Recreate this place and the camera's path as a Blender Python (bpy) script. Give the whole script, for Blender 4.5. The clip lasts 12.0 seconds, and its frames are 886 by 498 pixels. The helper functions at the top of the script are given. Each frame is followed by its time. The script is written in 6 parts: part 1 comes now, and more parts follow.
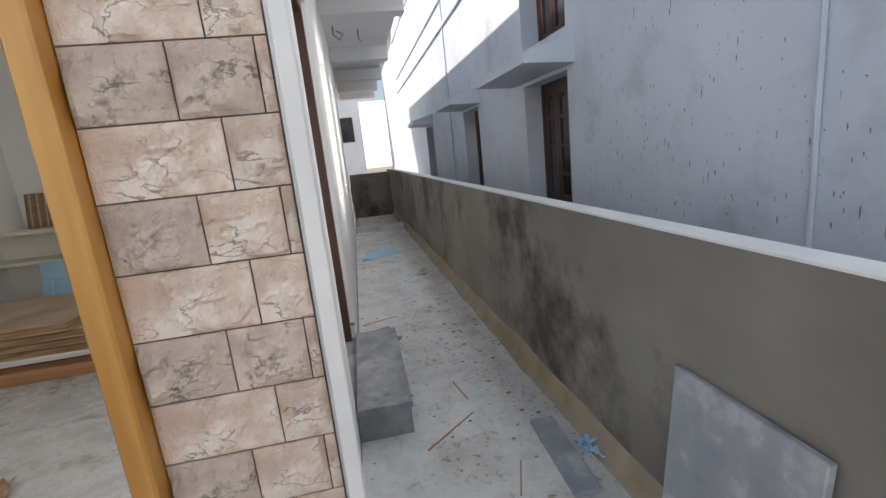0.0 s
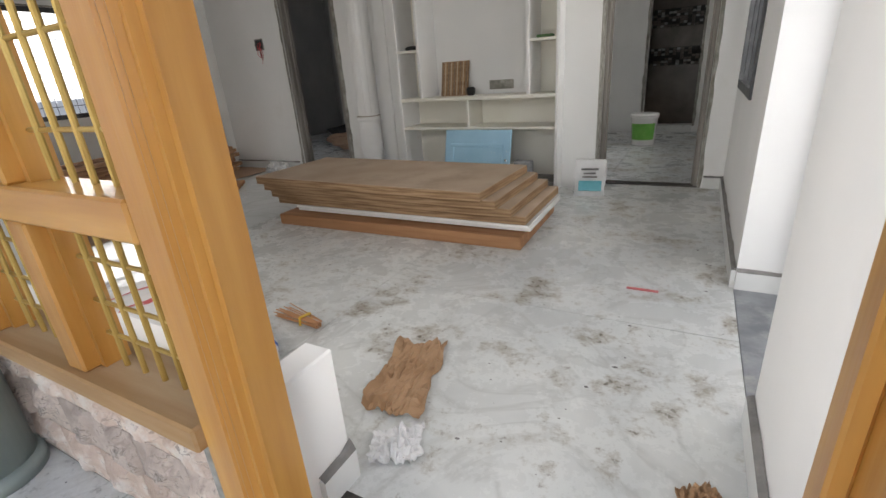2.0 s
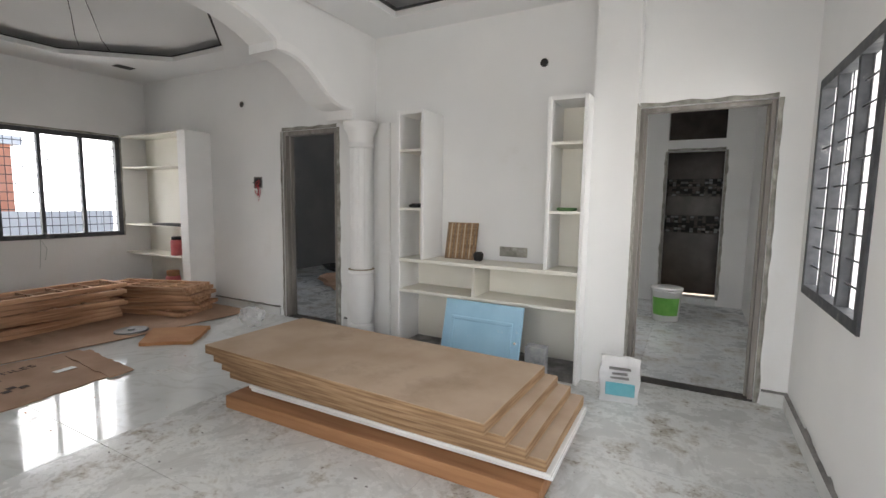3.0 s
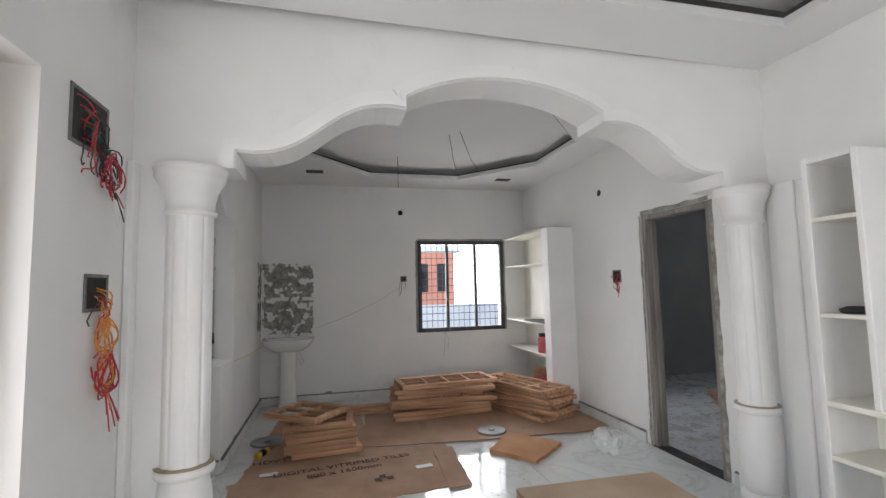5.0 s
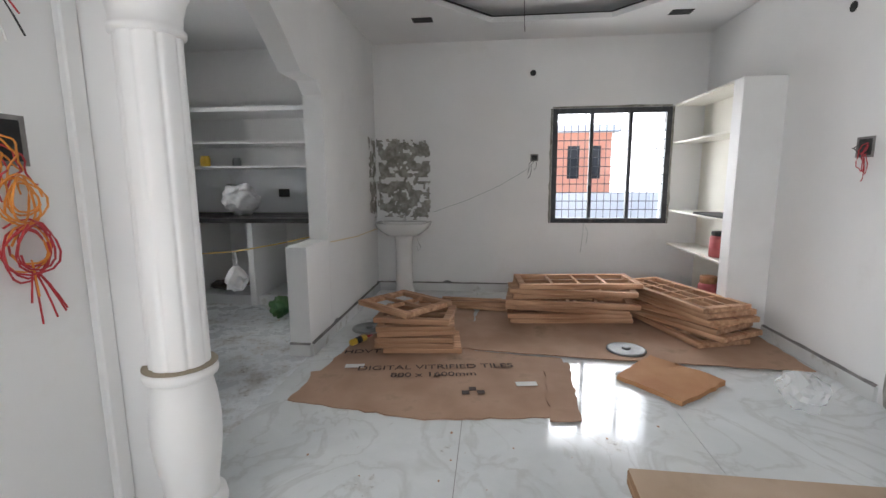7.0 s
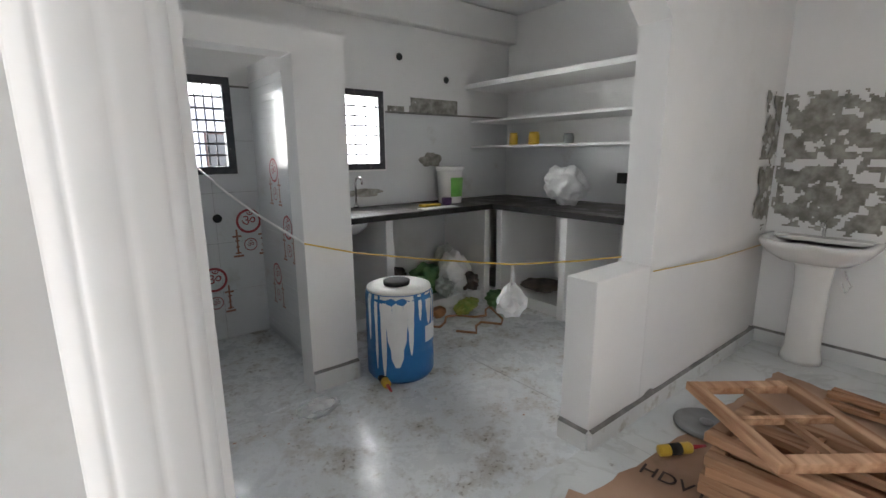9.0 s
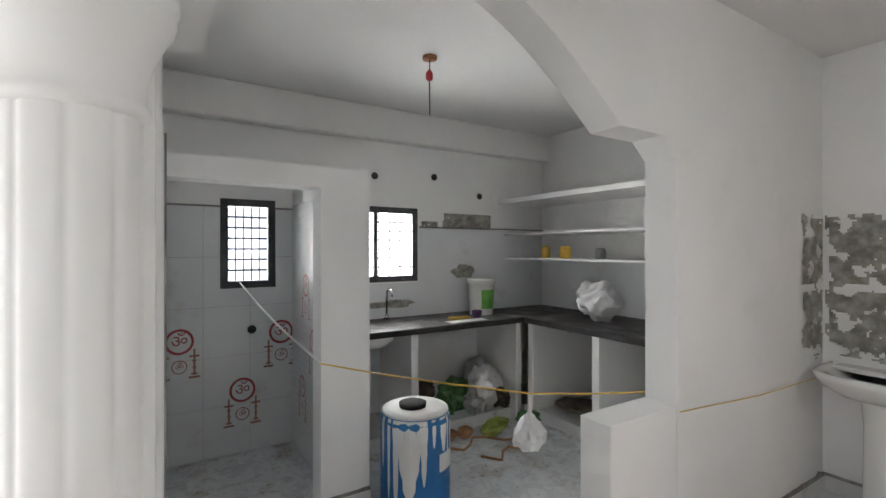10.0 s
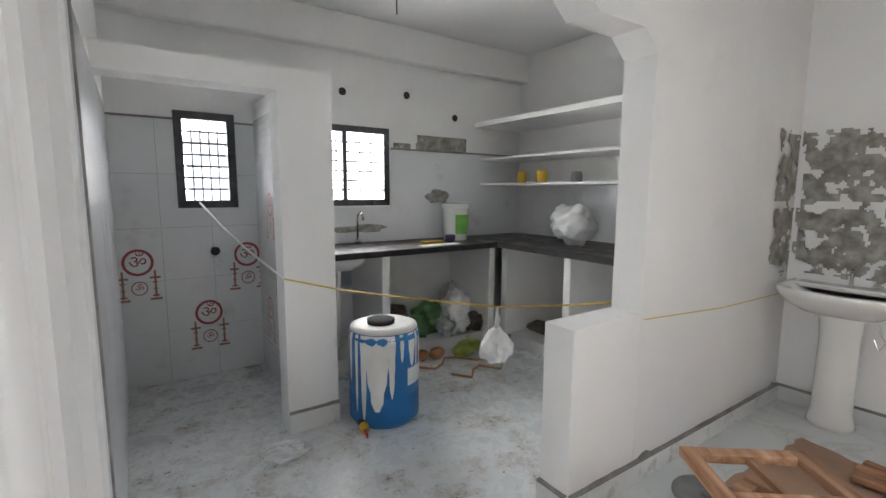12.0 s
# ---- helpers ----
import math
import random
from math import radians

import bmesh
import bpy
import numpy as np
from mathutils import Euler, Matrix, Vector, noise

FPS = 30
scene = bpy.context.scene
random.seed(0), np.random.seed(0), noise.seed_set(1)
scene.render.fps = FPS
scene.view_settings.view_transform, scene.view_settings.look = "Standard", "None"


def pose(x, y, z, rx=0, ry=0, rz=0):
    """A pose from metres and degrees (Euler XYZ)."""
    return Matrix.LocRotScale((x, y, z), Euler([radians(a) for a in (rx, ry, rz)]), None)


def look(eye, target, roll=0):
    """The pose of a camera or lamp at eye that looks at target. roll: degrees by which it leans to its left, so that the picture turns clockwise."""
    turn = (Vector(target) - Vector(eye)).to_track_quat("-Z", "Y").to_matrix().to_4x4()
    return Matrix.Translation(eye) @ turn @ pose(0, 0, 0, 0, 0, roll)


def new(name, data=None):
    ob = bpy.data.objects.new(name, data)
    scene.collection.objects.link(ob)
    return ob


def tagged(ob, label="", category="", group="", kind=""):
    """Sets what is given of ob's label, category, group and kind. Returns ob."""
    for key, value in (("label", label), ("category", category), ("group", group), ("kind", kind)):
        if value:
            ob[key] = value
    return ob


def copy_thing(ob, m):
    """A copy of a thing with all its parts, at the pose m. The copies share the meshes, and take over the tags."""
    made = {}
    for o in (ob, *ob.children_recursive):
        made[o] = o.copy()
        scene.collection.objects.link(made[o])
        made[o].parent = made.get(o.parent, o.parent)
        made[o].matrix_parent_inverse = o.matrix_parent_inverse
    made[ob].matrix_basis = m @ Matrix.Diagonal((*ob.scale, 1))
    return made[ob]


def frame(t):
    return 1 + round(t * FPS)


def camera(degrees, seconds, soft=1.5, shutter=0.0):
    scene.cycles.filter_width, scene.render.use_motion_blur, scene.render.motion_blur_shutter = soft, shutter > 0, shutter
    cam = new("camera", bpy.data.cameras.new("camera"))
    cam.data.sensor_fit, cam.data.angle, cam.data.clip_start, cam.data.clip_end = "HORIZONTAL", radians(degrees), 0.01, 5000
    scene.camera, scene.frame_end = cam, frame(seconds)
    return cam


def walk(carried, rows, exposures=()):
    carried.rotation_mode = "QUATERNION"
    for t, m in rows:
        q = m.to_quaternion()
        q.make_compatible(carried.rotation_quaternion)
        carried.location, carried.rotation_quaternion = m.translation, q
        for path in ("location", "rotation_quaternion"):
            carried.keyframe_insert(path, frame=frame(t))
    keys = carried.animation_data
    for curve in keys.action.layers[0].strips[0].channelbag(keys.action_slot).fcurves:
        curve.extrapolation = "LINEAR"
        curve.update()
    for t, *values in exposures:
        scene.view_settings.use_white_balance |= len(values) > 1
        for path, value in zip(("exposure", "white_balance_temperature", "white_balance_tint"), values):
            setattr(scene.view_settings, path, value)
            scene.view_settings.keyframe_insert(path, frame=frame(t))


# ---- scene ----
cam = camera(88.3, 12.0)
PATH = [
    (0, (0.021, 0.016, 1.196), (0.347, 1.942, 0.771), -6.0),
    (0.5, (0.009, 0.034, 1.193), (0.098, 1.985, 0.762), -4.3),
    (1, (-0.208, 0.062, 1.172), (-0.55, 1.958, 0.637), -4.3),
    (1.5, (-0.489, 0.166, 1.105), (-1.152, 1.921, 0.411), -4.0),
    (2, (-0.731, 0.574, 1.121), (-1.645, 2.196, 0.389), -4.3),
    (2.5, (-0.957, 0.897, 1.156), (-2.007, 2.485, 0.544), -1.4),
    (2.7, (-1.031, 1.056, 1.24), (-1.966, 2.771, 0.81), -0.5),
    (4.3, (-1.321, 2.032, 1.616), (-2.743, 3.391, 1.977), -0.8),
    (4.5, (-1.403, 2.06, 1.593), (-3.006, 3.214, 1.908), -0.8),
    (5, (-1.499, 2.173, 1.499), (-3.434, 2.649, 1.663), -1.3),
    (5.5, (-1.559, 2.434, 1.465), (-3.547, 2.659, 1.49), -0.9),
    (6, (-1.72, 2.527, 1.407), (-3.705, 2.739, 1.292), 0.2),
    (6.5, (-2.062, 2.596, 1.411), (-4.044, 2.724, 1.181), -0.2),
    (7, (-2.427, 2.672, 1.384), (-4.393, 2.465, 1.079), -0.4),
    (7.5, (-2.839, 2.669, 1.358), (-4.728, 2.142, 0.969), -0.2),
    (7.7, (-3.016, 2.654, 1.348), (-4.853, 1.987, 0.925), -0.4),
    (9.3, (-4.02, 2.393, 1.489), (-5.15, 0.776, 1.159), 0.2),
    (9.5, (-4.054, 2.454, 1.513), (-5.164, 0.806, 1.281), 0.2),
    (10, (-4.105, 2.547, 1.63), (-5.164, 0.85, 1.631), 0.0),
    (10.5, (-4.1, 2.566, 1.624), (-5.078, 0.822, 1.665), -0.2),
    (11, (-4.11, 2.545, 1.553), (-5.044, 0.779, 1.472), -0.9),
    (11.5, (-4.142, 2.536, 1.471), (-5.114, 0.801, 1.262), -1.0),
    (12, (-4.228, 2.508, 1.457), (-5.345, 0.869, 1.204), 0.3),
]
walk(cam, [(t, look(eye, target, roll)) for t, eye, target, roll in PATH],
     [(0.0, -0.08, 6950, 11), (0.6, -0.10, 6950, 11), (1.0, 0.10, 6900, 11), (1.5, 0.42, 6850, 11), (2.0, 0.62, 6800, 11), (2.5, 0.88, 6700, 11), (4.5, 1.32, 6550, 11), (5.5, 1.48, 6300, 11), (7.5, 1.74, 6300, 11), (9.5, 2.14, 6450, 11), (11.4, 2.16, 6450, 11), (12.0, 2.40, 6400, 11)])


# ---- world and sun ----
world = bpy.data.worlds.new("world")
scene.world = world
world.use_nodes = True
wn = world.node_tree
sky = wn.nodes.new("ShaderNodeTexSky")
sky.sky_type, sky.sun_disc = "NISHITA", False
sky.sun_elevation, sky.sun_rotation = radians(42), radians(-75)
sky.dust_density = 1.0
bg = wn.nodes["Background"]
bg.inputs["Strength"].default_value = 0.15
wn.links.new(sky.outputs["Color"], bg.inputs["Color"])
sun = new("sun", bpy.data.lights.new("sun", "SUN"))
sun.data.energy, sun.data.angle, sun.data.color = 5.0, radians(0.6), (1.0, 0.95, 0.87)
sun.matrix_world = look((0, 0, 0), (0.93, -0.25, -0.80))


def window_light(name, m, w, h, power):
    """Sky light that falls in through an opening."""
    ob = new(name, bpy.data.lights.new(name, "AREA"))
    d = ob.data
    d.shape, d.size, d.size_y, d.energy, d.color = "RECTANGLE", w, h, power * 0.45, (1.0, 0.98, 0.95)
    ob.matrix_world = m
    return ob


window_light("skylight_west", look((-8.35, 4.03, 1.5), (0, 4.03, 1.2)), 1.2, 1.2, 26)
window_light("skylight_porch", look((-2.35, 1.16, 1.3), (-2.35, 5, 1.2)), 1.4, 1.6, 18)
window_light("skylight_door", look((-1.03, 1.20, 1.2), (-1.03, 5, 1.2)), 0.75, 1.9, 10)
window_light("skylight_east", look((0.1, 4.3, 1.5), (-5, 4.3, 1.3)), 1.0, 1.2, 28)
window_light("skylight_side_door", look((0.1, 2.45, 1.2), (-5, 2.45, 1.2)), 0.8, 1.9, 11)
window_light("skylight_altar", look((-4.72, -1.75, 1.66), (-4.72, 2, 1.4)), 0.38, 0.65, 6)
window_light("skylight_kitchen", look((-5.95, -1.75, 1.66), (-5.95, 2, 1.2)), 0.65, 0.65, 40)
# fill lamp added to lift the back room, behind an invented opening
window_light("fill_back_room", look((-8.3, 6.0, 1.5), (0, 6.0, 1.2)), 0.95, 1.1, 2)
window_light("skylight_lobby", look((0.1, 6.4, 1.5), (-5, 6.4, 1.3)), 1.0, 1.2, 25)


# ---- materials ----
def mat(name, c1, c2, scale=4.0, rough=0.8, rough2=None, bump=0.0, bump_scale=60.0, metal=0.0, stain=None, stain_scale=1.2, stain_lo=0.55, stain_hi=0.75, rnd=0.0, spec=0.5, crack=None):
    """Two tones of noise, stains of their own shape, fine relief; rnd varies the value from piece to piece."""
    m = bpy.data.materials.new(name)
    m.use_nodes = True
    nt = m.node_tree
    N, L = nt.nodes, nt.links
    b = N["Principled BSDF"]
    b.inputs["Metallic"].default_value = metal
    b.inputs["Specular IOR Level"].default_value = spec
    tc = N.new("ShaderNodeTexCoord")
    n1 = N.new("ShaderNodeTexNoise")
    n1.inputs["Scale"].default_value, n1.inputs["Detail"].default_value = scale, 8
    L.new(tc.outputs["Object"], n1.inputs["Vector"])
    r = N.new("ShaderNodeValToRGB")
    r.color_ramp.elements[0].position, r.color_ramp.elements[1].position = 0.35, 0.68
    r.color_ramp.elements[0].color, r.color_ramp.elements[1].color = (*c1, 1), (*c2, 1)
    L.new(n1.outputs["Fac"], r.inputs["Fac"])
    col = r.outputs["Color"]
    n2 = N.new("ShaderNodeTexNoise")
    n2.inputs["Scale"].default_value, n2.inputs["Detail"].default_value, n2.inputs["Roughness"].default_value = stain_scale, 10, 0.65
    L.new(tc.outputs["Object"], n2.inputs["Vector"])
    if stain:
        mr = N.new("ShaderNodeMapRange")
        mr.inputs[1].default_value, mr.inputs[2].default_value = stain_lo, stain_hi
        L.new(n2.outputs["Fac"], mr.inputs[0])
        mx = N.new("ShaderNodeMix")
        mx.data_type = "RGBA"
        L.new(mr.outputs[0], mx.inputs[0])
        L.new(col, mx.inputs[6])
        mx.inputs[7].default_value = (*stain, 1)
        col = mx.outputs[2]
    if crack:
        n4 = N.new("ShaderNodeTexNoise")
        n4.inputs["Scale"].default_value, n4.inputs["Detail"].default_value, n4.inputs["Distortion"].default_value = 8.0, 5, 0.25
        ri = N.new("ShaderNodeObjectInfo")
        mpn = N.new("ShaderNodeMapping")
        mpn.inputs["Scale"].default_value = (0.75, 1.0, 1.7)
        L.new(tc.outputs["Object"], mpn.inputs["Vector"])
        ml = N.new("ShaderNodeMath")
        ml.operation, ml.inputs[1].default_value = "MULTIPLY", 40.0
        L.new(ri.outputs["Random"], ml.inputs[0])
        n4.noise_dimensions = "4D"
        L.new(ml.outputs[0], n4.inputs["W"])
        L.new(mpn.outputs["Vector"], n4.inputs["Vector"])
        dist = N.new("ShaderNodeMath")
        dist.operation, dist.inputs[1].default_value, dist.inputs[2].default_value = "COMPARE", 0.5, 0.007
        L.new(n4.outputs["Fac"], dist.inputs[0])
        brk = N.new("ShaderNodeMapRange")
        brk.inputs[1].default_value, brk.inputs[2].default_value, brk.inputs[4].default_value = 0.45, 0.58, 0.62
        L.new(n2.outputs["Fac"], brk.inputs[0])
        cm = N.new("ShaderNodeMath")
        cm.operation = "MULTIPLY"
        L.new(dist.outputs[0], cm.inputs[0])
        L.new(brk.outputs[0], cm.inputs[1])
        mc = N.new("ShaderNodeMix")
        mc.data_type = "RGBA"
        L.new(cm.outputs[0], mc.inputs[0])
        L.new(col, mc.inputs[6])
        mc.inputs[7].default_value = (*crack, 1)
        col = mc.outputs[2]
    if rnd:
        oi = N.new("ShaderNodeObjectInfo")
        hs = N.new("ShaderNodeHueSaturation")
        mr2 = N.new("ShaderNodeMapRange")
        mr2.inputs[3].default_value, mr2.inputs[4].default_value = 1 - rnd, 1 + rnd
        L.new(oi.outputs["Random"], mr2.inputs[0])
        L.new(mr2.outputs[0], hs.inputs["Value"])
        L.new(col, hs.inputs["Color"])
        col = hs.outputs["Color"]
    L.new(col, b.inputs["Base Color"])
    if rough2 is None:
        b.inputs["Roughness"].default_value = rough
    else:
        mr3 = N.new("ShaderNodeMapRange")
        mr3.inputs[1].default_value, mr3.inputs[2].default_value = 0.35, 0.7
        mr3.inputs[3].default_value, mr3.inputs[4].default_value = rough, rough2
        L.new(n2.outputs["Fac"], mr3.inputs[0])
        L.new(mr3.outputs[0], b.inputs["Roughness"])
    if bump:
        n3 = N.new("ShaderNodeTexNoise")
        n3.inputs["Scale"].default_value, n3.inputs["Detail"].default_value = bump_scale, 6
        L.new(tc.outputs["Object"], n3.inputs["Vector"])
        bp = N.new("ShaderNodeBump")
        bp.inputs["Strength"].default_value, bp.inputs["Distance"].default_value = bump, 0.01
        L.new(n3.outputs["Fac"], bp.inputs["Height"])
        L.new(bp.outputs["Normal"], b.inputs["Normal"])
    return m


def wood_mat(name, c1, c2, grain=(2, 30, 30), rough=0.6, rnd=0.0, bump=0.15, coat=0.0):
    """Wood with a stretched grain."""
    m = mat(name, c1, c2, 1.0, rough, bump=bump, bump_scale=3.0, rnd=rnd)
    nt = m.node_tree
    mp = nt.nodes.new("ShaderNodeMapping")
    mp.inputs["Scale"].default_value = grain
    tc = [n for n in nt.nodes if n.type == "TEX_COORD"][0]
    nt.links.new(tc.outputs["Object"], mp.inputs["Vector"])
    for n in nt.nodes:
        if n.type == "TEX_NOISE":
            nt.links.new(mp.outputs["Vector"], n.inputs["Vector"])
    nt.nodes["Principled BSDF"].inputs["Coat Weight"].default_value = coat
    return m


def marble_mat(name, base, vein, dirt, rough, rough2, dirt_lo, dirt_hi, grey=(0.50, 0.52, 0.52)):
    """Pale marble: soft clouds, thin warped veins, patches of builders' dust that dull it."""
    m = bpy.data.materials.new(name)
    m.use_nodes = True
    nt = m.node_tree
    N, L = nt.nodes, nt.links
    b = N["Principled BSDF"]
    tc = N.new("ShaderNodeTexCoord")

    def noise_tex(scale, detail, rg=0.5, dist=0.0):
        n = N.new("ShaderNodeTexNoise")
        n.inputs["Scale"].default_value, n.inputs["Detail"].default_value = scale, detail
        n.inputs["Roughness"].default_value, n.inputs["Distortion"].default_value = rg, dist
        L.new(tc.outputs["Object"], n.inputs["Vector"])
        return n

    def ramp(fac, lo, hi):
        r = N.new("ShaderNodeMapRange")
        r.inputs[1].default_value, r.inputs[2].default_value = lo, hi
        L.new(fac, r.inputs[0])
        return r.outputs[0]

    def mix(fac, a, c):
        x = N.new("ShaderNodeMix")
        x.data_type = "RGBA"
        L.new(fac, x.inputs[0])
        if isinstance(a, tuple):
            x.inputs[6].default_value = (*a, 1)
        else:
            L.new(a, x.inputs[6])
        x.inputs[7].default_value = (*c, 1)
        return x.outputs[2]

    cloud = ramp(noise_tex(1.1, 6, 0.6, 0.6).outputs["Fac"], 0.38, 0.7)
    col = mix(cloud, base, grey)
    v = noise_tex(1.6, 5, 0.55, 1.6)
    sub = N.new("ShaderNodeMath")
    sub.operation, sub.inputs[1].default_value = "SUBTRACT", 0.5
    L.new(v.outputs["Fac"], sub.inputs[0])
    ab = N.new("ShaderNodeMath")
    ab.operation = "ABSOLUTE"
    L.new(sub.outputs[0], ab.inputs[0])
    thin = ramp(ab.outputs[0], 0.035, 0.0)
    sc = N.new("ShaderNodeMath")
    sc.operation, sc.inputs[1].default_value = "MULTIPLY", 0.26
    L.new(thin, sc.inputs[0])
    col = mix(sc.outputs[0], col, vein)
    d = noise_tex(3.1, 12, 0.74)
    dm = ramp(d.outputs["Fac"], dirt_lo, dirt_hi)
    ds = N.new("ShaderNodeMath")
    ds.operation, ds.inputs[1].default_value = "MULTIPLY", 0.75
    L.new(dm, ds.inputs[0])
    col = mix(ds.outputs[0], col, dirt)
    g = ramp(noise_tex(38, 3, 0.5).outputs["Fac"], 0.58, 0.64)
    gs = N.new("ShaderNodeMath")
    gs.operation = "MULTIPLY"
    L.new(g, gs.inputs[0])
    L.new(dm, gs.inputs[1])
    col = mix(gs.outputs[0], col, tuple(x * 0.45 for x in dirt))
    L.new(col, b.inputs["Base Color"])
    rr = N.new("ShaderNodeMapRange")
    rr.inputs[1].default_value, rr.inputs[2].default_value = dirt_lo - 0.12, dirt_hi
    rr.inputs[3].default_value, rr.inputs[4].default_value = rough, rough2
    L.new(d.outputs["Fac"], rr.inputs[0])
    L.new(rr.outputs[0], b.inputs["Roughness"])
    return m


PLASTER = mat("white_putty", (0.78, 0.785, 0.78), (0.83, 0.83, 0.82), 1.5, 0.85, bump=0.05, bump_scale=25, stain=(0.70, 0.69, 0.66), stain_scale=1.3, stain_lo=0.60, stain_hi=0.85)
WHITE = mat("white_column_paint", (0.80, 0.80, 0.79), (0.85, 0.85, 0.84), 3, 0.55, bump=0.03, bump_scale=40, stain=(0.66, 0.63, 0.58), stain_scale=3, stain_lo=0.66, stain_hi=0.8)
CREAM = mat("cream_shelf_paint", (0.78, 0.76, 0.68), (0.82, 0.80, 0.73), 3, 0.7, bump=0.04, stain=(0.55, 0.48, 0.38), stain_scale=4, stain_lo=0.68, stain_hi=0.8)
CEIL = mat("ceiling_plaster", (0.76, 0.77, 0.77), (0.80, 0.80, 0.80), 1.0, 0.9, bump=0.03, bump_scale=20)
# near-black colour for the shade inside ceiling slots and cut-outs
GAP_SHADE = mat("gap_shade", (0.03, 0.03, 0.03), (0.05, 0.05, 0.05), 20, 0.9)
MARBLE = marble_mat("hall_marble", (0.69, 0.70, 0.68), (0.30, 0.30, 0.28), (0.25, 0.205, 0.145), 0.12, 0.6, 0.53, 0.63)
DMARBLE = marble_mat("dining_marble", (0.74, 0.765, 0.765), (0.34, 0.34, 0.31), (0.27, 0.25, 0.21), 0.055, 0.4, 0.60, 0.70, grey=(0.60, 0.63, 0.63))
KMARBLE = marble_mat("kitchen_marble", (0.75, 0.78, 0.79), (0.42, 0.42, 0.42), (0.33, 0.29, 0.235), 0.14, 0.65, 0.50, 0.65, grey=(0.60, 0.63, 0.65))
PMARBLE = marble_mat("passage_marble", (0.74, 0.73, 0.69), (0.50, 0.49, 0.46), (0.46, 0.425, 0.37), 0.12, 0.7, 0.44, 0.66, grey=(0.62, 0.63, 0.62))
CEMENT = mat("grey_cement_render", (0.19, 0.178, 0.158), (0.30, 0.282, 0.25), 1.3, 0.95, bump=0.25, bump_scale=70, stain=(0.085, 0.078, 0.068), stain_scale=1.5, stain_lo=0.50, stain_hi=0.64)
CEMENT_RAW = mat("rough_cement_patch", (0.20, 0.195, 0.17), (0.42, 0.41, 0.37), 16, 0.95, bump=0.6, bump_scale=30)
FILLET = mat("sandy_fillet", (0.30, 0.25, 0.18), (0.40, 0.35, 0.27), 6, 0.95, bump=0.4, bump_scale=50)
NEIGHBOUR = mat("pale_blue_wall", (0.58, 0.63, 0.73), (0.66, 0.71, 0.80), 1.2, 0.9, bump=0.15, bump_scale=40, stain=(0.46, 0.50, 0.56), stain_scale=2.0, stain_lo=0.55, stain_hi=0.75)
MORTAR = mat("dark_mortar", (0.10, 0.08, 0.07), (0.16, 0.13, 0.11), 20, 0.95)
STONE_A = mat("pink_split_stone", (0.53, 0.385, 0.295), (0.78, 0.64, 0.53), 9, 0.85, bump=0.7, bump_scale=75, stain=(0.76, 0.68, 0.60), stain_scale=7, stain_lo=0.5, stain_hi=0.60, rnd=0.10, crack=(0.16, 0.11, 0.085))
STONE_B = mat("grey_pink_split_stone", (0.42, 0.33, 0.275), (0.74, 0.63, 0.53), 9, 0.85, bump=0.7, bump_scale=75, stain=(0.17, 0.135, 0.115), stain_scale=9, stain_lo=0.55, stain_hi=0.66, rnd=0.10, crack=(0.12, 0.095, 0.08))
VARNISH = wood_mat("varnished_teak", (0.45, 0.20, 0.038), (0.62, 0.325, 0.08), (14, 14, 1.2), 0.38, coat=0.25)
VARNISH_H = wood_mat("varnished_teak_rail", (0.45, 0.20, 0.038), (0.62, 0.325, 0.08), (1.2, 14, 14), 0.38, coat=0.25)
SILLWOOD = wood_mat("dusty_threshold_wood", (0.38, 0.22, 0.09), (0.52, 0.36, 0.20), (1.2, 14, 14), 0.7)
BRASS = mat("brass_bars", (0.45, 0.30, 0.08), (0.55, 0.38, 0.12), 10, 0.4, metal=0.6)
RAWWOOD = wood_mat("raw_wood", (0.33, 0.165, 0.085), (0.62, 0.39, 0.24), (2, 22, 22), 0.8, rnd=0.22)
REDWOOD = wood_mat("reddish_wood", (0.30, 0.14, 0.06), (0.44, 0.23, 0.11), (1.5, 22, 22), 0.7, rnd=0.1)
DARKWOOD = wood_mat("dark_brown_wood", (0.035, 0.014, 0.010), (0.065, 0.026, 0.018), (20, 20, 2), 0.45)
CARD = mat("brown_cardboard", (0.36, 0.225, 0.15), (0.45, 0.30, 0.21), 3, 0.9, bump=0.05, bump_scale=15, stain=(0.24, 0.17, 0.11), stain_scale=3, stain_lo=0.58, stain_hi=0.75)
STACKCARD = mat("dusty_beige_board", (0.40, 0.295, 0.205), (0.48, 0.37, 0.275), 3, 0.85, bump=0.04, bump_scale=15, stain=(0.33, 0.245, 0.17), stain_scale=2.2, stain_lo=0.56, stain_hi=0.75)
CARD_EDGE = wood_mat("board_edges", (0.19, 0.105, 0.05), (0.44, 0.29, 0.165), (3, 3, 60), 0.85)
CARD_ORANGE = mat("orange_brown_card", (0.42, 0.20, 0.09), (0.50, 0.27, 0.13), 4, 0.85, bump=0.1)
GRANITE = mat("dark_granite", (0.018, 0.017, 0.017), (0.05, 0.045, 0.042), 60, 0.25, rough2=0.7, stain=(0.16, 0.14, 0.12), stain_scale=4, stain_lo=0.52, stain_hi=0.72)
GREYSTONE = mat("blue_grey_slab", (0.17, 0.18, 0.195), (0.30, 0.31, 0.325), 7, 0.4, rough2=0.75, bump=0.05, stain=(0.46, 0.46, 0.44), stain_scale=5, stain_lo=0.50, stain_hi=0.70)
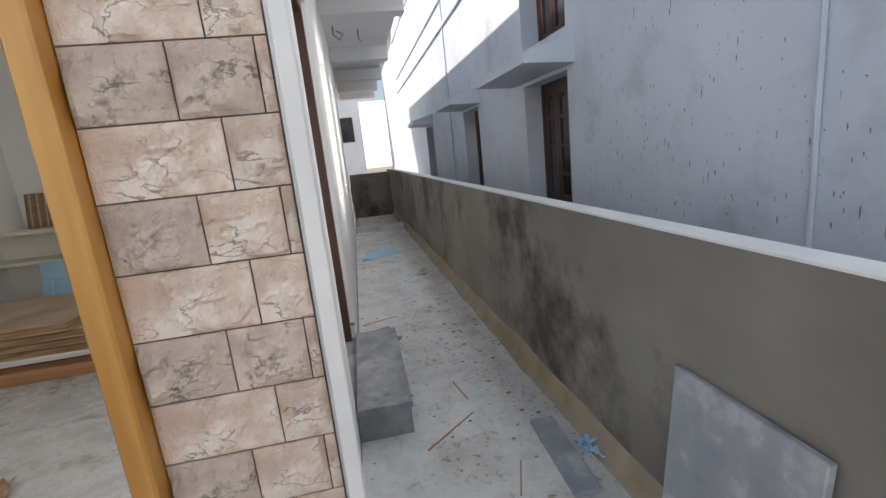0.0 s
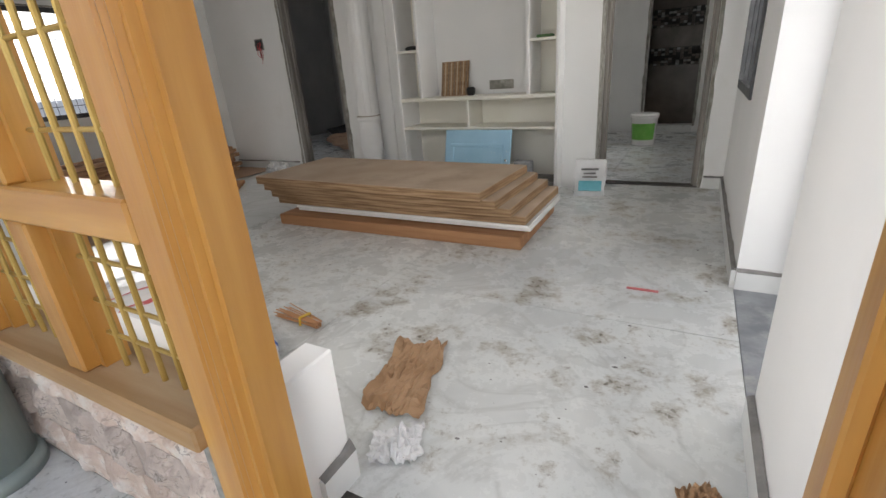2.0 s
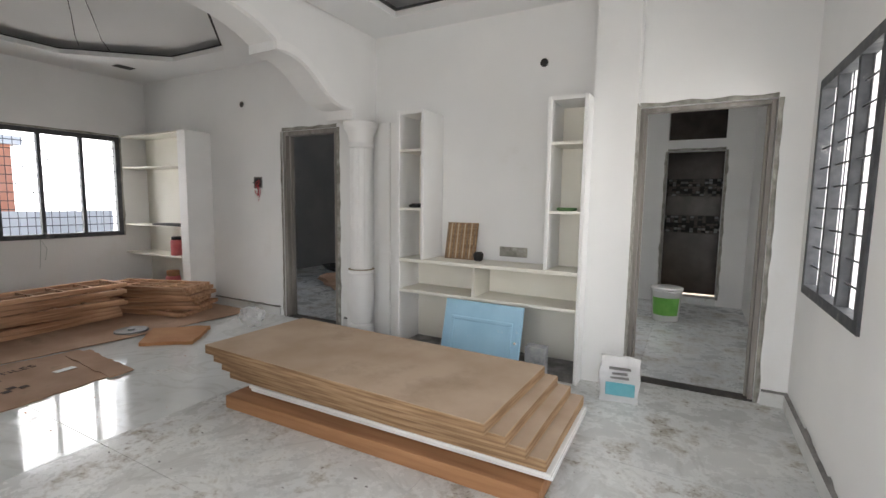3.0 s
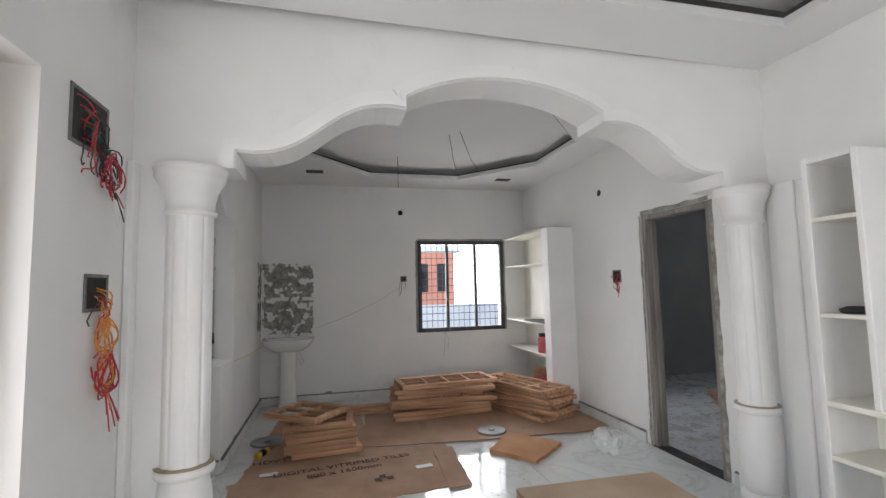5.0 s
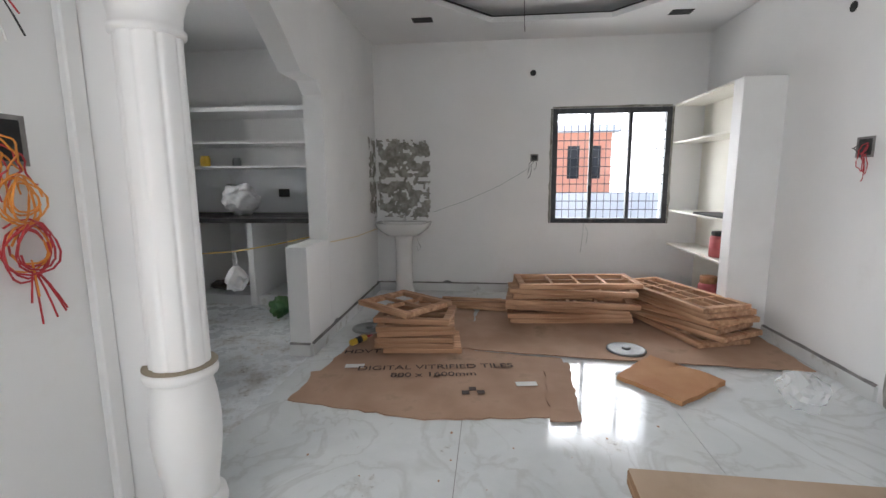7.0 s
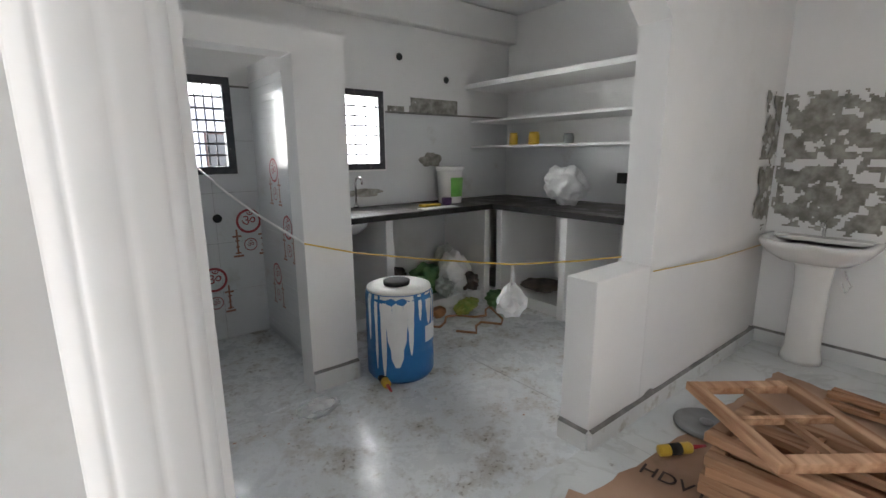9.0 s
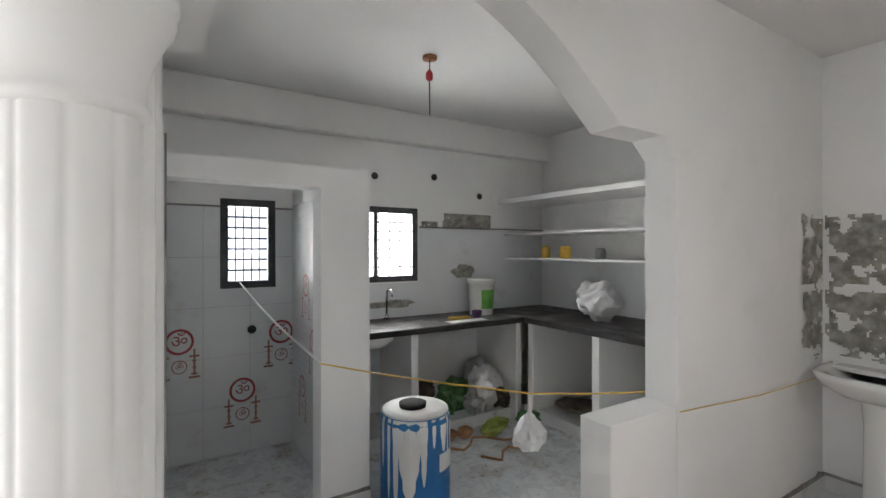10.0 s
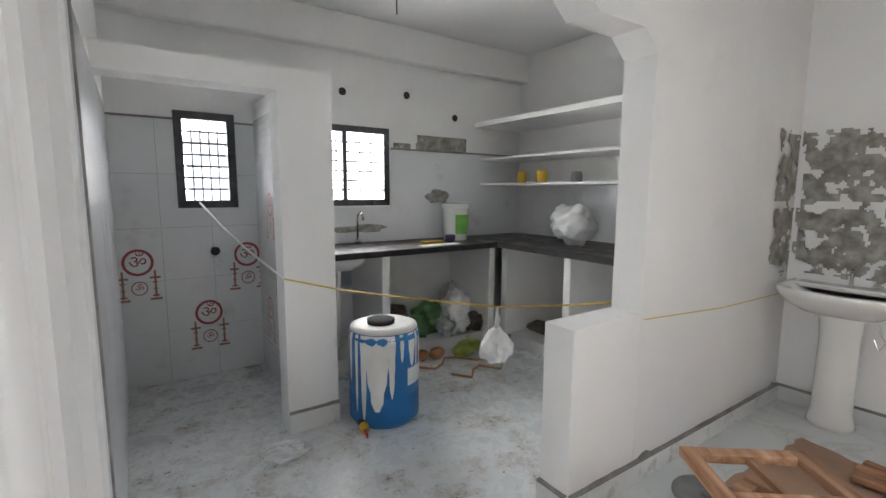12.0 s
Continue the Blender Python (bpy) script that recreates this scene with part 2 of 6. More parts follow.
SLAB = mat("dusty_blue_grey_slab", (0.27, 0.29, 0.315), (0.40, 0.42, 0.44), 6, 0.45, rough2=0.75, bump=0.05, stain=(0.58, 0.58, 0.56), stain_scale=6, stain_lo=0.52, stain_hi=0.68)
METALFRAME = mat("dark_window_metal", (0.035, 0.038, 0.045), (0.07, 0.075, 0.08), 15, 0.6, stain=(0.25, 0.25, 0.24), stain_scale=9, stain_lo=0.6, stain_hi=0.75)
BLACK = mat("black_void", (0.015, 0.015, 0.015), (0.03, 0.03, 0.03), 20, 0.8)
# plaster darkened in its colour for the dim back room
DIMMED_PLASTER = mat("dimmed_plaster", (0.38, 0.38, 0.38), (0.45, 0.45, 0.44), 2, 0.9)
CERAMIC = mat("white_ceramic", (0.80, 0.80, 0.78), (0.84, 0.84, 0.82), 3, 0.15)
CHROME = mat("chrome", (0.7, 0.7, 0.7), (0.8, 0.8, 0.8), 5, 0.15, metal=1.0)
SKIRT = mat("skirting_marble", (0.62, 0.63, 0.62), (0.72, 0.73, 0.72), 3, 0.4, stain=(0.40, 0.37, 0.32), stain_scale=5, stain_lo=0.58, stain_hi=0.7)
GREYJOINT = mat("skirting_cement", (0.16, 0.155, 0.15), (0.28, 0.27, 0.26), 12, 0.95, bump=0.4)
BLUE_PAINT = mat("sky_blue_paint", (0.32, 0.55, 0.72), (0.38, 0.62, 0.78), 4, 0.5, stain=(0.6, 0.7, 0.76), stain_scale=7, stain_lo=0.62, stain_hi=0.72)
DRUM_BLUE = mat("drum_blue_plastic", (0.010, 0.13, 0.36), (0.018, 0.17, 0.44), 6, 0.4, stain=(0.25, 0.33, 0.42), stain_scale=6, stain_lo=0.66, stain_hi=0.8)
PAINT_WHITE = mat("spilt_white_paint", (0.72, 0.72, 0.70), (0.8, 0.8, 0.78), 6, 0.5)
BAG_WHITE = mat("white_woven_bag", (0.62, 0.62, 0.62), (0.74, 0.74, 0.74), 8, 0.55, bump=0.2, bump_scale=20)
BAG_RED = mat("red_print", (0.45, 0.08, 0.09), (0.55, 0.14, 0.14), 14, 0.6)
BAG_BLUE = mat("blue_print", (0.05, 0.12, 0.42), (0.08, 0.17, 0.5), 14, 0.6)
TEAL = mat("teal_print", (0.12, 0.42, 0.50), (0.2, 0.52, 0.58), 10, 0.6)
GREEN = mat("green_print", (0.12, 0.40, 0.06), (0.2, 0.5, 0.1), 10, 0.5)
DARKGREEN = mat("green_net_bag", (0.05, 0.14, 0.05), (0.12, 0.24, 0.08), 10, 0.7, bump=0.3)
PURPLE = mat("dark_purple_print", (0.05, 0.02, 0.08), (0.09, 0.04, 0.12), 10, 0.5)
YELLOW = mat("yellow_plastic", (0.60, 0.38, 0.03), (0.68, 0.45, 0.06), 6, 0.4)
RED_WIRE = mat("red_wire", (0.42, 0.02, 0.03), (0.55, 0.04, 0.05), 6, 0.4)
ORANGE_WIRE = mat("orange_wire", (0.70, 0.25, 0.03), (0.75, 0.3, 0.05), 6, 0.4)
GREEN_WIRE = mat("green_wire", (0.02, 0.12, 0.08), (0.04, 0.18, 0.1), 6, 0.4)
BLACK_WIRE = mat("black_wire", (0.02, 0.02, 0.02), (0.03, 0.03, 0.03), 6, 0.4)
PIPE = mat("grey_green_pipe", (0.26, 0.31, 0.29), (0.33, 0.38, 0.35), 4, 0.4, stain=(0.5, 0.5, 0.47), stain_scale=5, stain_lo=0.62, stain_hi=0.75)
BRICKRED = mat("orange_red_wall", (0.66, 0.29, 0.19), (0.72, 0.35, 0.24), 2, 0.9)
PALEWALL = mat("pale_outdoor_wall", (0.70, 0.72, 0.75), (0.78, 0.79, 0.80), 1, 0.9)
EARTH = mat("dusty_ground", (0.28, 0.24, 0.19), (0.40, 0.35, 0.28), 0.8, 0.95, bump=0.3)
KTILE = mat("glossy_white_tile", (0.68, 0.70, 0.71), (0.73, 0.75, 0.76), 2, 0.2, stain=(0.55, 0.54, 0.51), stain_scale=3, stain_lo=0.6, stain_hi=0.75)
MAROON = mat("maroon_motif", (0.30, 0.04, 0.05), (0.36, 0.06, 0.07), 10, 0.4)
GOLD = mat("gold_motif", (0.26, 0.11, 0.08), (0.34, 0.17, 0.11), 10, 0.4)
BATHTILE = mat("dark_bath_tile", (0.06, 0.05, 0.045), (0.11, 0.09, 0.08), 5, 0.3)
STEEL = mat("steel_lid", (0.22, 0.23, 0.23), (0.32, 0.33, 0.33), 6, 0.45, metal=0.5)
PAPER = mat("brown_paper", (0.32, 0.19, 0.10), (0.42, 0.27, 0.16), 6, 0.85, bump=0.2, bump_scale=12)
INK = mat("dark_card_ink", (0.05, 0.035, 0.03), (0.09, 0.06, 0.05), 15, 0.8)
CLEAR = bpy.data.materials.new("clear_plastic")
CLEAR.use_nodes = True
_b = CLEAR.node_tree.nodes["Principled BSDF"]
_b.inputs["Base Color"].default_value, _b.inputs["Roughness"].default_value = (0.85, 0.87, 0.88, 1), 0.25
_b.inputs["Alpha"].default_value = 0.35


# ---- building helpers ----
def mesh_of(name, bm, material, smooth=False):
    bmesh.ops.recalc_face_normals(bm, faces=bm.faces)
    me = bpy.data.meshes.new(name)
    bm.to_mesh(me)
    bm.free()
    me.materials.append(material)
    if smooth:
        for p in me.polygons:
            p.use_smooth = True
    return me


def part(name, bm, material, parent=None, label="", smooth=False):
    """Links a bmesh as one mesh object under a thing or a part."""
    ob = new(name, mesh_of(name, bm, material, smooth))
    if parent:
        ob.parent = parent
    if label:
        tagged(ob, label)
    return ob


def thing(name, label, category, group="", m=None):
    ob = tagged(new(name), label, category, group)
    if m is not None:
        ob.matrix_world = m
    return ob


def structure(name, bm, material, label, smooth=False):
    return tagged(part(name, bm, material, smooth=smooth), label, "structure", kind="structure")


def boxes(*bs, bevel=0.0, seg=1):
    """One bmesh of boxes (x0, x1, y0, y1, z0, z1)."""
    bm = bmesh.new()
    for x0, x1, y0, y1, z0, z1 in bs:
        vs = [bm.verts.new((x, y, z)) for x in (x0, x1) for y in (y0, y1) for z in (z0, z1)]
        for f in ((0, 1, 3, 2), (4, 6, 7, 5), (0, 4, 5, 1), (2, 3, 7, 6), (0, 2, 6, 4), (1, 5, 7, 3)):
            bm.faces.new([vs[i] for i in f])
    if bevel:
        bmesh.ops.bevel(bm, geom=list(bm.edges), offset=bevel, segments=seg, affect="EDGES", profile=0.5)
    return bm


def lathe(profile, seg=24, cx=0.0, cy=0.0, flute=0.0, sides=8):
    """A turned body from (radius, z) pairs."""
    bm = bmesh.new()
    rings = []
    for r, z in profile:
        ring = []
        for i in range(seg):
            a = 2 * math.pi * i / seg
            ring.append(bm.verts.new((cx + r * math.cos(a), cy + r * math.sin(a), z)))
        rings.append(ring)
    for a, b in zip(rings, rings[1:]):
        for i in range(seg):
            bm.faces.new((a[i], a[(i + 1) % seg], b[(i + 1) % seg], b[i]))
    for ring in (rings[0], rings[-1]):
        bm.faces.new(ring)
    return bm


def prism(outline, axis, a0, a1):
    """An outline of (u, v) pairs pushed along an axis from a0 to a1."""
    bm = bmesh.new()

    def at(u, v, a):
        return {"x": (a, u, v), "y": (u, a, v), "z": (u, v, a)}[axis]

    lo = [bm.verts.new(at(u, v, a0)) for u, v in outline]
    hi = [bm.verts.new(at(u, v, a1)) for u, v in outline]
    f1, f2 = bm.faces.new(lo), bm.faces.new(hi)
    n = len(outline)
    for i in range(n):
        bm.faces.new((lo[i], lo[(i + 1) % n], hi[(i + 1) % n], hi[i]))
    bmesh.ops.triangulate(bm, faces=[f1, f2])
    return bm


def tube(points, r, seg=6):
    """A round bar along a line of points."""
    bm = bmesh.new()
    pts = [Vector(p) for p in points]
    rings = []
    for i, p in enumerate(pts):
        d = (pts[min(i + 1, len(pts) - 1)] - pts[max(i - 1, 0)]).normalized()
        up = Vector((0, 0, 1)) if abs(d.z) < 0.9 else Vector((1, 0, 0))
        s = d.cross(up).normalized()
        t = d.cross(s)
        rings.append([bm.verts.new(p + r * (math.cos(2 * math.pi * k / seg) * s + math.sin(2 * math.pi * k / seg) * t)) for k in range(seg)])
    for a, b in zip(rings, rings[1:]):
        for k in range(seg):
            bm.faces.new((a[k], a[(k + 1) % seg], b[(k + 1) % seg], b[k]))
    bm.faces.new(rings[0])
    bm.faces.new(rings[-1])
    return bm


def add(bm, other):
    """Adds another bmesh to bm."""
    me = bpy.data.meshes.new("tmp")
    other.to_mesh(me)
    other.free()
    bm.from_mesh(me)
    bpy.data.meshes.remove(me)
    return bm


def wall_mesh(axis, a0, a1, u0, u1, z0, z1, holes=()):
    """A wall of thickness a0..a1 across axis, with openings (u0, u1, z0, z1) right through it."""
    us = sorted({u0, u1, *[h for q in holes for h in q[:2] if u0 <= h <= u1]})
    zs = sorted({z0, z1, *[h for q in holes for h in q[2:] if z0 <= h <= z1]})
    solid = {}
    for i in range(len(us) - 1):
        for j in range(len(zs) - 1):
            cu, cz = (us[i] + us[i + 1]) / 2, (zs[j] + zs[j + 1]) / 2
            solid[i, j] = not any(h[0] < cu < h[1] and h[2] < cz < h[3] for h in holes)
    bm = bmesh.new()

    def v(a, u, z):
        return bm.verts.new((a, u, z) if axis == "x" else (u, a, z))

    for (i, j), s in solid.items():
        if not s:
            continue
        A, B, C, D = us[i], us[i + 1], zs[j], zs[j + 1]
        for a in (a0, a1):
            bm.faces.new((v(a, A, C), v(a, B, C), v(a, B, D), v(a, A, D)))
        if not solid.get((i - 1, j)):
            bm.faces.new((v(a0, A, C), v(a1, A, C), v(a1, A, D), v(a0, A, D)))
        if not solid.get((i + 1, j)):
            bm.faces.new((v(a0, B, C), v(a1, B, C), v(a1, B, D), v(a0, B, D)))
        if not solid.get((i, j - 1)):
            bm.faces.new((v(a0, A, C), v(a1, A, C), v(a1, B, C), v(a0, B, C)))
        if not solid.get((i, j + 1)):
            bm.faces.new((v(a0, A, D), v(a1, A, D), v(a1, B, D), v(a0, B, D)))
    bmesh.ops.remove_doubles(bm, verts=bm.verts, dist=0.0005)
    return bm


def wall(name, axis, a0, a1, u0, u1, z0, z1, holes=(), material=None, label="white puttied plaster wall of an unfinished house"):
    return structure(name, wall_mesh(axis, a0, a1, u0, u1, z0, z1, holes), material or PLASTER, label)


def sheet(name, outline, z, thick, material, label, category, wave=0.0, seed=1, group=""):
    """A thin flat sheet with an uneven rim, lying with a slight curl."""
    rnd = random.Random(seed)
    bm = bmesh.new()
    pts = []
    n = len(outline)
    for i in range(n):
        p, q = Vector(outline[i]), Vector(outline[(i + 1) % n])
        k = max(2, int((q - p).length / 0.06))
        for j in range(k):
            w = p.lerp(q, j / k)
            jit = 0.010 if j else 0.0
            pts.append((w.x + rnd.uniform(-jit, jit), w.y + rnd.uniform(-jit, jit)))
    lo = [bm.verts.new((x, y, z)) for x, y in pts]
    hi = [bm.verts.new((x, y, z + thick + wave * max(0, noise.noise((x * 3, y * 3, seed))))) for x, y in pts]
    f = bm.faces.new(lo)
    g = bm.faces.new(hi)
    for i in range(len(pts)):
        bm.faces.new((lo[i], lo[(i + 1) % len(pts)], hi[(i + 1) % len(pts)], hi[i]))
    bmesh.ops.triangulate(bm, faces=[f, g])
    return tagged(part(name, bm, material), label, category, group)


H = 2.94   # ceiling height
XW, XE, YN, YS = -7.97, -0.47, 5.05, 1.25   # hall's inner faces
OUT = -0.13  # passage side of the east wall
GROUND = -0.12


# ---- ground and floors ----
structure("ground", boxes((-60, 60, -60, 90, GROUND - 0.4, GROUND - 0.3)), EARTH, "dusty bare earth round the house")


def slabs(name, x0, x1, y0, y1, top, dx, dy, material, label, gap=0.003):
    """A floor of single slabs, each with its own edges, over a dark bed."""
    base = structure(name, boxes((x0, x1, y0, y1, top - 0.12, top - 0.008)), GREYJOINT, label)
    nx, ny = max(1, round((x1 - x0) / dx)), max(1, round((y1 - y0) / dy))
    w, d = (x1 - x0) / nx, (y1 - y0) / ny
    for i in range(nx):
        for j in range(ny):
            bm = boxes((x0 + i * w + gap / 2, x0 + (i + 1) * w - gap / 2, y0 + j * d + gap / 2, y0 + (j + 1) * d - gap / 2, top - 0.02, top))
            part("marble_slab", bm, material, base)
    return base


slabs("floor_dining", XW, -3.95, YS, YN, 0.0, 2.0, 1.25, DMARBLE, "polished white veined marble dining floor")
slabs("floor_hall", -3.95, XE, YS, YN, 0.0, 1.74, 1.25, MARBLE, "pale veined marble hall floor with builders' dust")
slabs("floor_kitchen", XW, -4.06, -1.43, YS, -0.004, 1.9, 1.3, KMARBLE, "pale blue-white marble kitchen floor, dusty")
slabs("floor_lobby", -2.4, XE, 5.17, 8.45, -0.004, 1.0, 1.5, KMARBLE, "pale marble lobby floor")
structure("floor_back_room", boxes((-7.9, -2.6, 5.17, 9.0, -0.12, -0.004)), KMARBLE, "dusty floor of the dark back room")
slabs("floor_passage", -0.13, 1.02, -3.0, 14.0, GROUND, 1.2, 1.4, PMARBLE, "wet dusty stone floor of the side passage")
structure("floor_porch", boxes((-4.0, -0.13, -3.0, 1.03, GROUND - 0.12, GROUND)), PMARBLE, "cement-splashed porch floor")

# ---- walls ----
WW = (-3.21, -1.58, 0.42, 2.25)         # grille window beside it
front = wall("wall_south", "y", 1.06, YS, -4.06, OUT, -0.12, H + 0.2, [(-1.60, -0.50, -1, 2.25), WW])
wall("wall_east", "x", OUT - 0.004, XE, YS, 8.6, -0.12, H + 0.2, [(2.02, 3.04, -1, 2.12), (3.76, 4.86, 0.85, 2.11), (5.85, 6.95, 0.85, 2.11)])
wall("wall_north", "y", YN, 5.17, XW, XE, -0.1, H + 0.2, [(-5.25, -4.44, -1, 2.13), (-1.50, -0.66, -1, 2.08)])
wall("wall_west", "x", -8.2, XW, -1.6, 5.35, -0.1, H + 0.2, [(3.39, 4.68, 0.865, 2.155)])
wall("wall_kitchen_south", "y", -1.65, -1.43, XW, -3.9, -0.1, H + 0.2, [(-4.92, -4.53, 1.33, 2.02), (-6.27, -5.62, 1.33, 2.02)])
wall("wall_kitchen_east", "x", -4.115, -3.9, -1.43, 1.06, -0.12, H + 0.2)
wall("wall_lobby_west", "x", -2.6, -2.4, 5.17, 8.45, -0.1, H)
wall("wall_lobby_north", "y", 8.45, 8.65, -2.6, XE, -0.1, H, [(-1.47, -0.78, 0.08, 2.1), (-1.47, -0.78, 2.25, 2.75)])
wall("wall_back_room_north", "y", 9.0, 9.2, -8.0, -2.4, -0.1, H, material=DIMMED_PLASTER, label="back room plaster wall, its dimness put into a greyer colour")
# the opening is out of view, made only for the fill lamp
wall("wall_back_room_west", "x", -8.2, -7.9, 5.17, 9.0, -0.1, H, [(5.5, 6.5, 0.9, 2.1)], material=DIMMED_PLASTER, label="back room plaster wall, its dimness put into a greyer colour")
wall("wall_back_room_east", "x", -2.6, -2.5, 8.45, 9.0, -0.1, H, material=DIMMED_PLASTER, label="back room plaster wall, its dimness put into a greyer colour")
wall("wall_bathroom", "y", 9.9, 10.0, -1.9, -0.3, -0.1, H, material=BATHTILE, label="dark mosaic-tiled bathroom wall")
wall("wall_bathroom_side", "x", -1.9, -1.8, 8.65, 9.9, -0.1, H, material=BATHTILE, label="dark tiled bathroom side wall")
wall("wall_bathroom_side_2", "x", -0.4, -0.3, 8.65, 9.9, -0.1, H, material=BATHTILE, label="dark tiled bathroom side wall")


def curve_pts(p0, p1, p2, p3, n=10):
    out = []
    for i in range(n + 1):
        t = i / n
        out.append(tuple((1 - t) ** 3 * a + 3 * (1 - t) ** 2 * t * b + 3 * (1 - t) * t * t * c + t ** 3 * d for a, b, c, d in zip(p0, p1, p2, p3)))
    return out


# moulded arch between hall and dining space: lower edge from south to north
ARCH = [(YS, 2.115), (1.71, 2.115), (1.71, 2.20)]
ARCH += curve_pts((1.71, 2.20), (2.12, 2.14), (2.14, 2.55), (2.58, 2.48), 14)[1:]
ARCH += [(2.58, 2.55)] + curve_pts((2.58, 2.55), (2.90, 2.745), (3.46, 2.745), (3.79, 2.55), 18)[1:]
ARCH += [(3.79, 2.48)] + curve_pts((3.79, 2.48), (4.23, 2.55), (4.25, 2.14), (4.65, 2.20), 14)[1:]
ARCH += [(4.65, 2.115), (YN, 2.115)]
AX0, AX1 = -4.20, -3.93


def strip_wall(low, top, axis, a0, a1):
    """A solid between a lower edge (u, v) and a straight or offset upper edge, pushed along an axis."""
    bm = bmesh.new()

    def at(u, v, a):
        return (a, u, v) if axis == "x" else (u, a, v)

    for (p, q), (r, s) in zip(zip(low, low[1:]), zip(top, top[1:])):
        if abs(p[0] - q[0]) > 1e-5:
            for a in (a0, a1):
                bm.faces.new([bm.verts.new(at(*w, a)) for w in (p, q, s, r)])
            bm.faces.new([bm.verts.new(w) for w in (at(*r, a0), at(*s, a0), at(*s, a1), at(*r, a1))])
        bm.faces.new([bm.verts.new(w) for w in (at(*p, a0), at(*q, a0), at(*q, a1), at(*p, a1))])
        if abs(p[0] - q[0]) <= 1e-5 and abs(r[1] - s[1]) > 1e-5:
            bm.faces.new([bm.verts.new(w) for w in (at(*r, a0), at(*s, a0), at(*s, a1), at(*r, a1))])
    for p, r in ((low[0], top[0]), (low[-1], top[-1])):
        bm.faces.new([bm.verts.new(w) for w in (at(*p, a0), at(*p, a1), at(*r, a1), at(*r, a0))])
    bmesh.ops.remove_doubles(bm, verts=bm.verts, dist=0.0004)
    return bm


def flat_top(low, z):
    return [(u, z) for u, v in low]


def swell(pts, d):
    """The edge moved outwards by d, along its own normal."""
    out = []
    for i, p in enumerate(pts):
        a, b = Vector(pts[max(i - 1, 0)]), Vector(pts[min(i + 1, len(pts) - 1)])
        t = (b - a).normalized()
        n = Vector((-t.y, t.x))
        out.append((p[0] + n.x * d, p[1] + n.y * d))
    return out


structure("wall_arch", strip_wall(ARCH, flat_top(ARCH, H + 0.1), "x", AX0, AX1), PLASTER, "white plastered wall over a scalloped arch")


def ribbon(pts, d0, d1, x0, x1):
    bm = bmesh.new()
    lo, hi = swell(pts, d0), swell(pts, d1)
    for i in range(len(pts) - 1):
        p, q, r, s = lo[i], lo[i + 1], hi[i + 1], hi[i]
        for x in (x0, x1):
            bm.faces.new([bm.verts.new((x, *w)) for w in (p, q, r, s)])
        for e in ((p, q), (s, r)):
            bm.faces.new([bm.verts.new(w) for w in ((x0, *e[0]), (x0, *e[1]), (x1, *e[1]), (x1, *e[0]))])
    bmesh.ops.remove_doubles(bm, verts=bm.verts, dist=0.0004)
    return bm


trim = ribbon(ARCH[1:-1], 0.003, 0.085, AX1 - 0.01, AX1 + 0.014)
add(trim, ribbon(ARCH[1:-1], 0.006, 0.045, AX1 - 0.01, AX1 + 0.030))
structure("trim_arch", trim, WHITE, "white stepped plaster moulding along the arch")
structure("wall_arch_pier", boxes((-4.10, AX1 - 0.001, YS - 0.002, 1.49, -0.02, 2.115)), PLASTER, "white plaster pier behind the column")
structure("wall_arch_pier_2", boxes((AX0, AX1 - 0.001, 4.91, YN, -0.02, 2.115)), PLASTER, "white plaster pier behind the column")

# kitchen side: wall beside the basin, low wall, arched opening
structure("wall_basin", boxes((XW, -6.24, 1.10, 1.27, -0.02, H + 0.1)), PLASTER, "white plaster wall between basin and kitchen")
structure("wall_half", boxes((-6.24, -5.75, 1.10, 1.27, -0.02, 0.87), bevel=0.004), PLASTER, "low white plaster wall with a worn top")
KARCH = [(-6.24, 2.08), (-6.13, 2.17), (-5.82, 2.17)]
KARCH += curve_pts((-5.82, 2.17), (-5.50, 2.44), (-5.20, 2.64), (-4.88, 2.66), 14)[1:]
KARCH += curve_pts((-4.88, 2.66), (-4.55, 2.64), (-4.25, 2.42), (-4.055, 2.20), 12)[1:]
structure("wall_kitchen_arch", strip_wall(KARCH, flat_top(KARCH, H + 0.1), "y", 1.10, 1.27), PLASTER, "white plaster arch over the kitchen opening")

# ---- ceilings ----
structure("roof_slab", boxes((-8.3, -3.9, -1.7, 10.1, H + 0.2, H + 0.35), (-3.9, OUT, 1.0, 10.1, H + 0.2, H + 0.35)), CEIL, "concrete roof slab")


def octo(x0, x1, y0, y1, cx, cy):
    pts = [(x0 + cx, y0), (x1 - cx, y0), (x1, y0 + cy), (x1, y1 - cy), (x1 - cx, y1), (x0 + cx, y1), (x0, y1 - cy), (x0, y0 + cy)]
    return pts


def frame_ceiling(name, x0, x1, y0, y1, rim, label):
    """Ceiling border as rays from the rim out to the room's edges, corners kept square."""
    bm = bmesh.new()
    cx, cy = (x0 + x1) / 2, (y0 + y1) / 2

    def out(x, y):
        dx, dy = x - cx, y - cy
        k = min((x1 - cx) / abs(dx) if abs(dx) > 1e-6 else 9e9, (y1 - cy) / abs(dy) if abs(dy) > 1e-6 else 9e9)
        return cx + dx * k, cy + dy * k

    pts = list(rim)
    for zz in (H, H + 0.05):
        for i in range(len(pts)):
            a, b = pts[i], pts[(i + 1) % len(pts)]
            oa, ob_ = out(*a), out(*b)
            poly = [a, b, ob_]
            if abs(oa[0] - ob_[0]) > 1e-4 and abs(oa[1] - ob_[1]) > 1e-4:
                mx, my = (a[0] + b[0]) / 2 - cx, (a[1] + b[1]) / 2 - cy
                poly.append((x1 if mx > 0 else x0, y1 if my > 0 else y0))
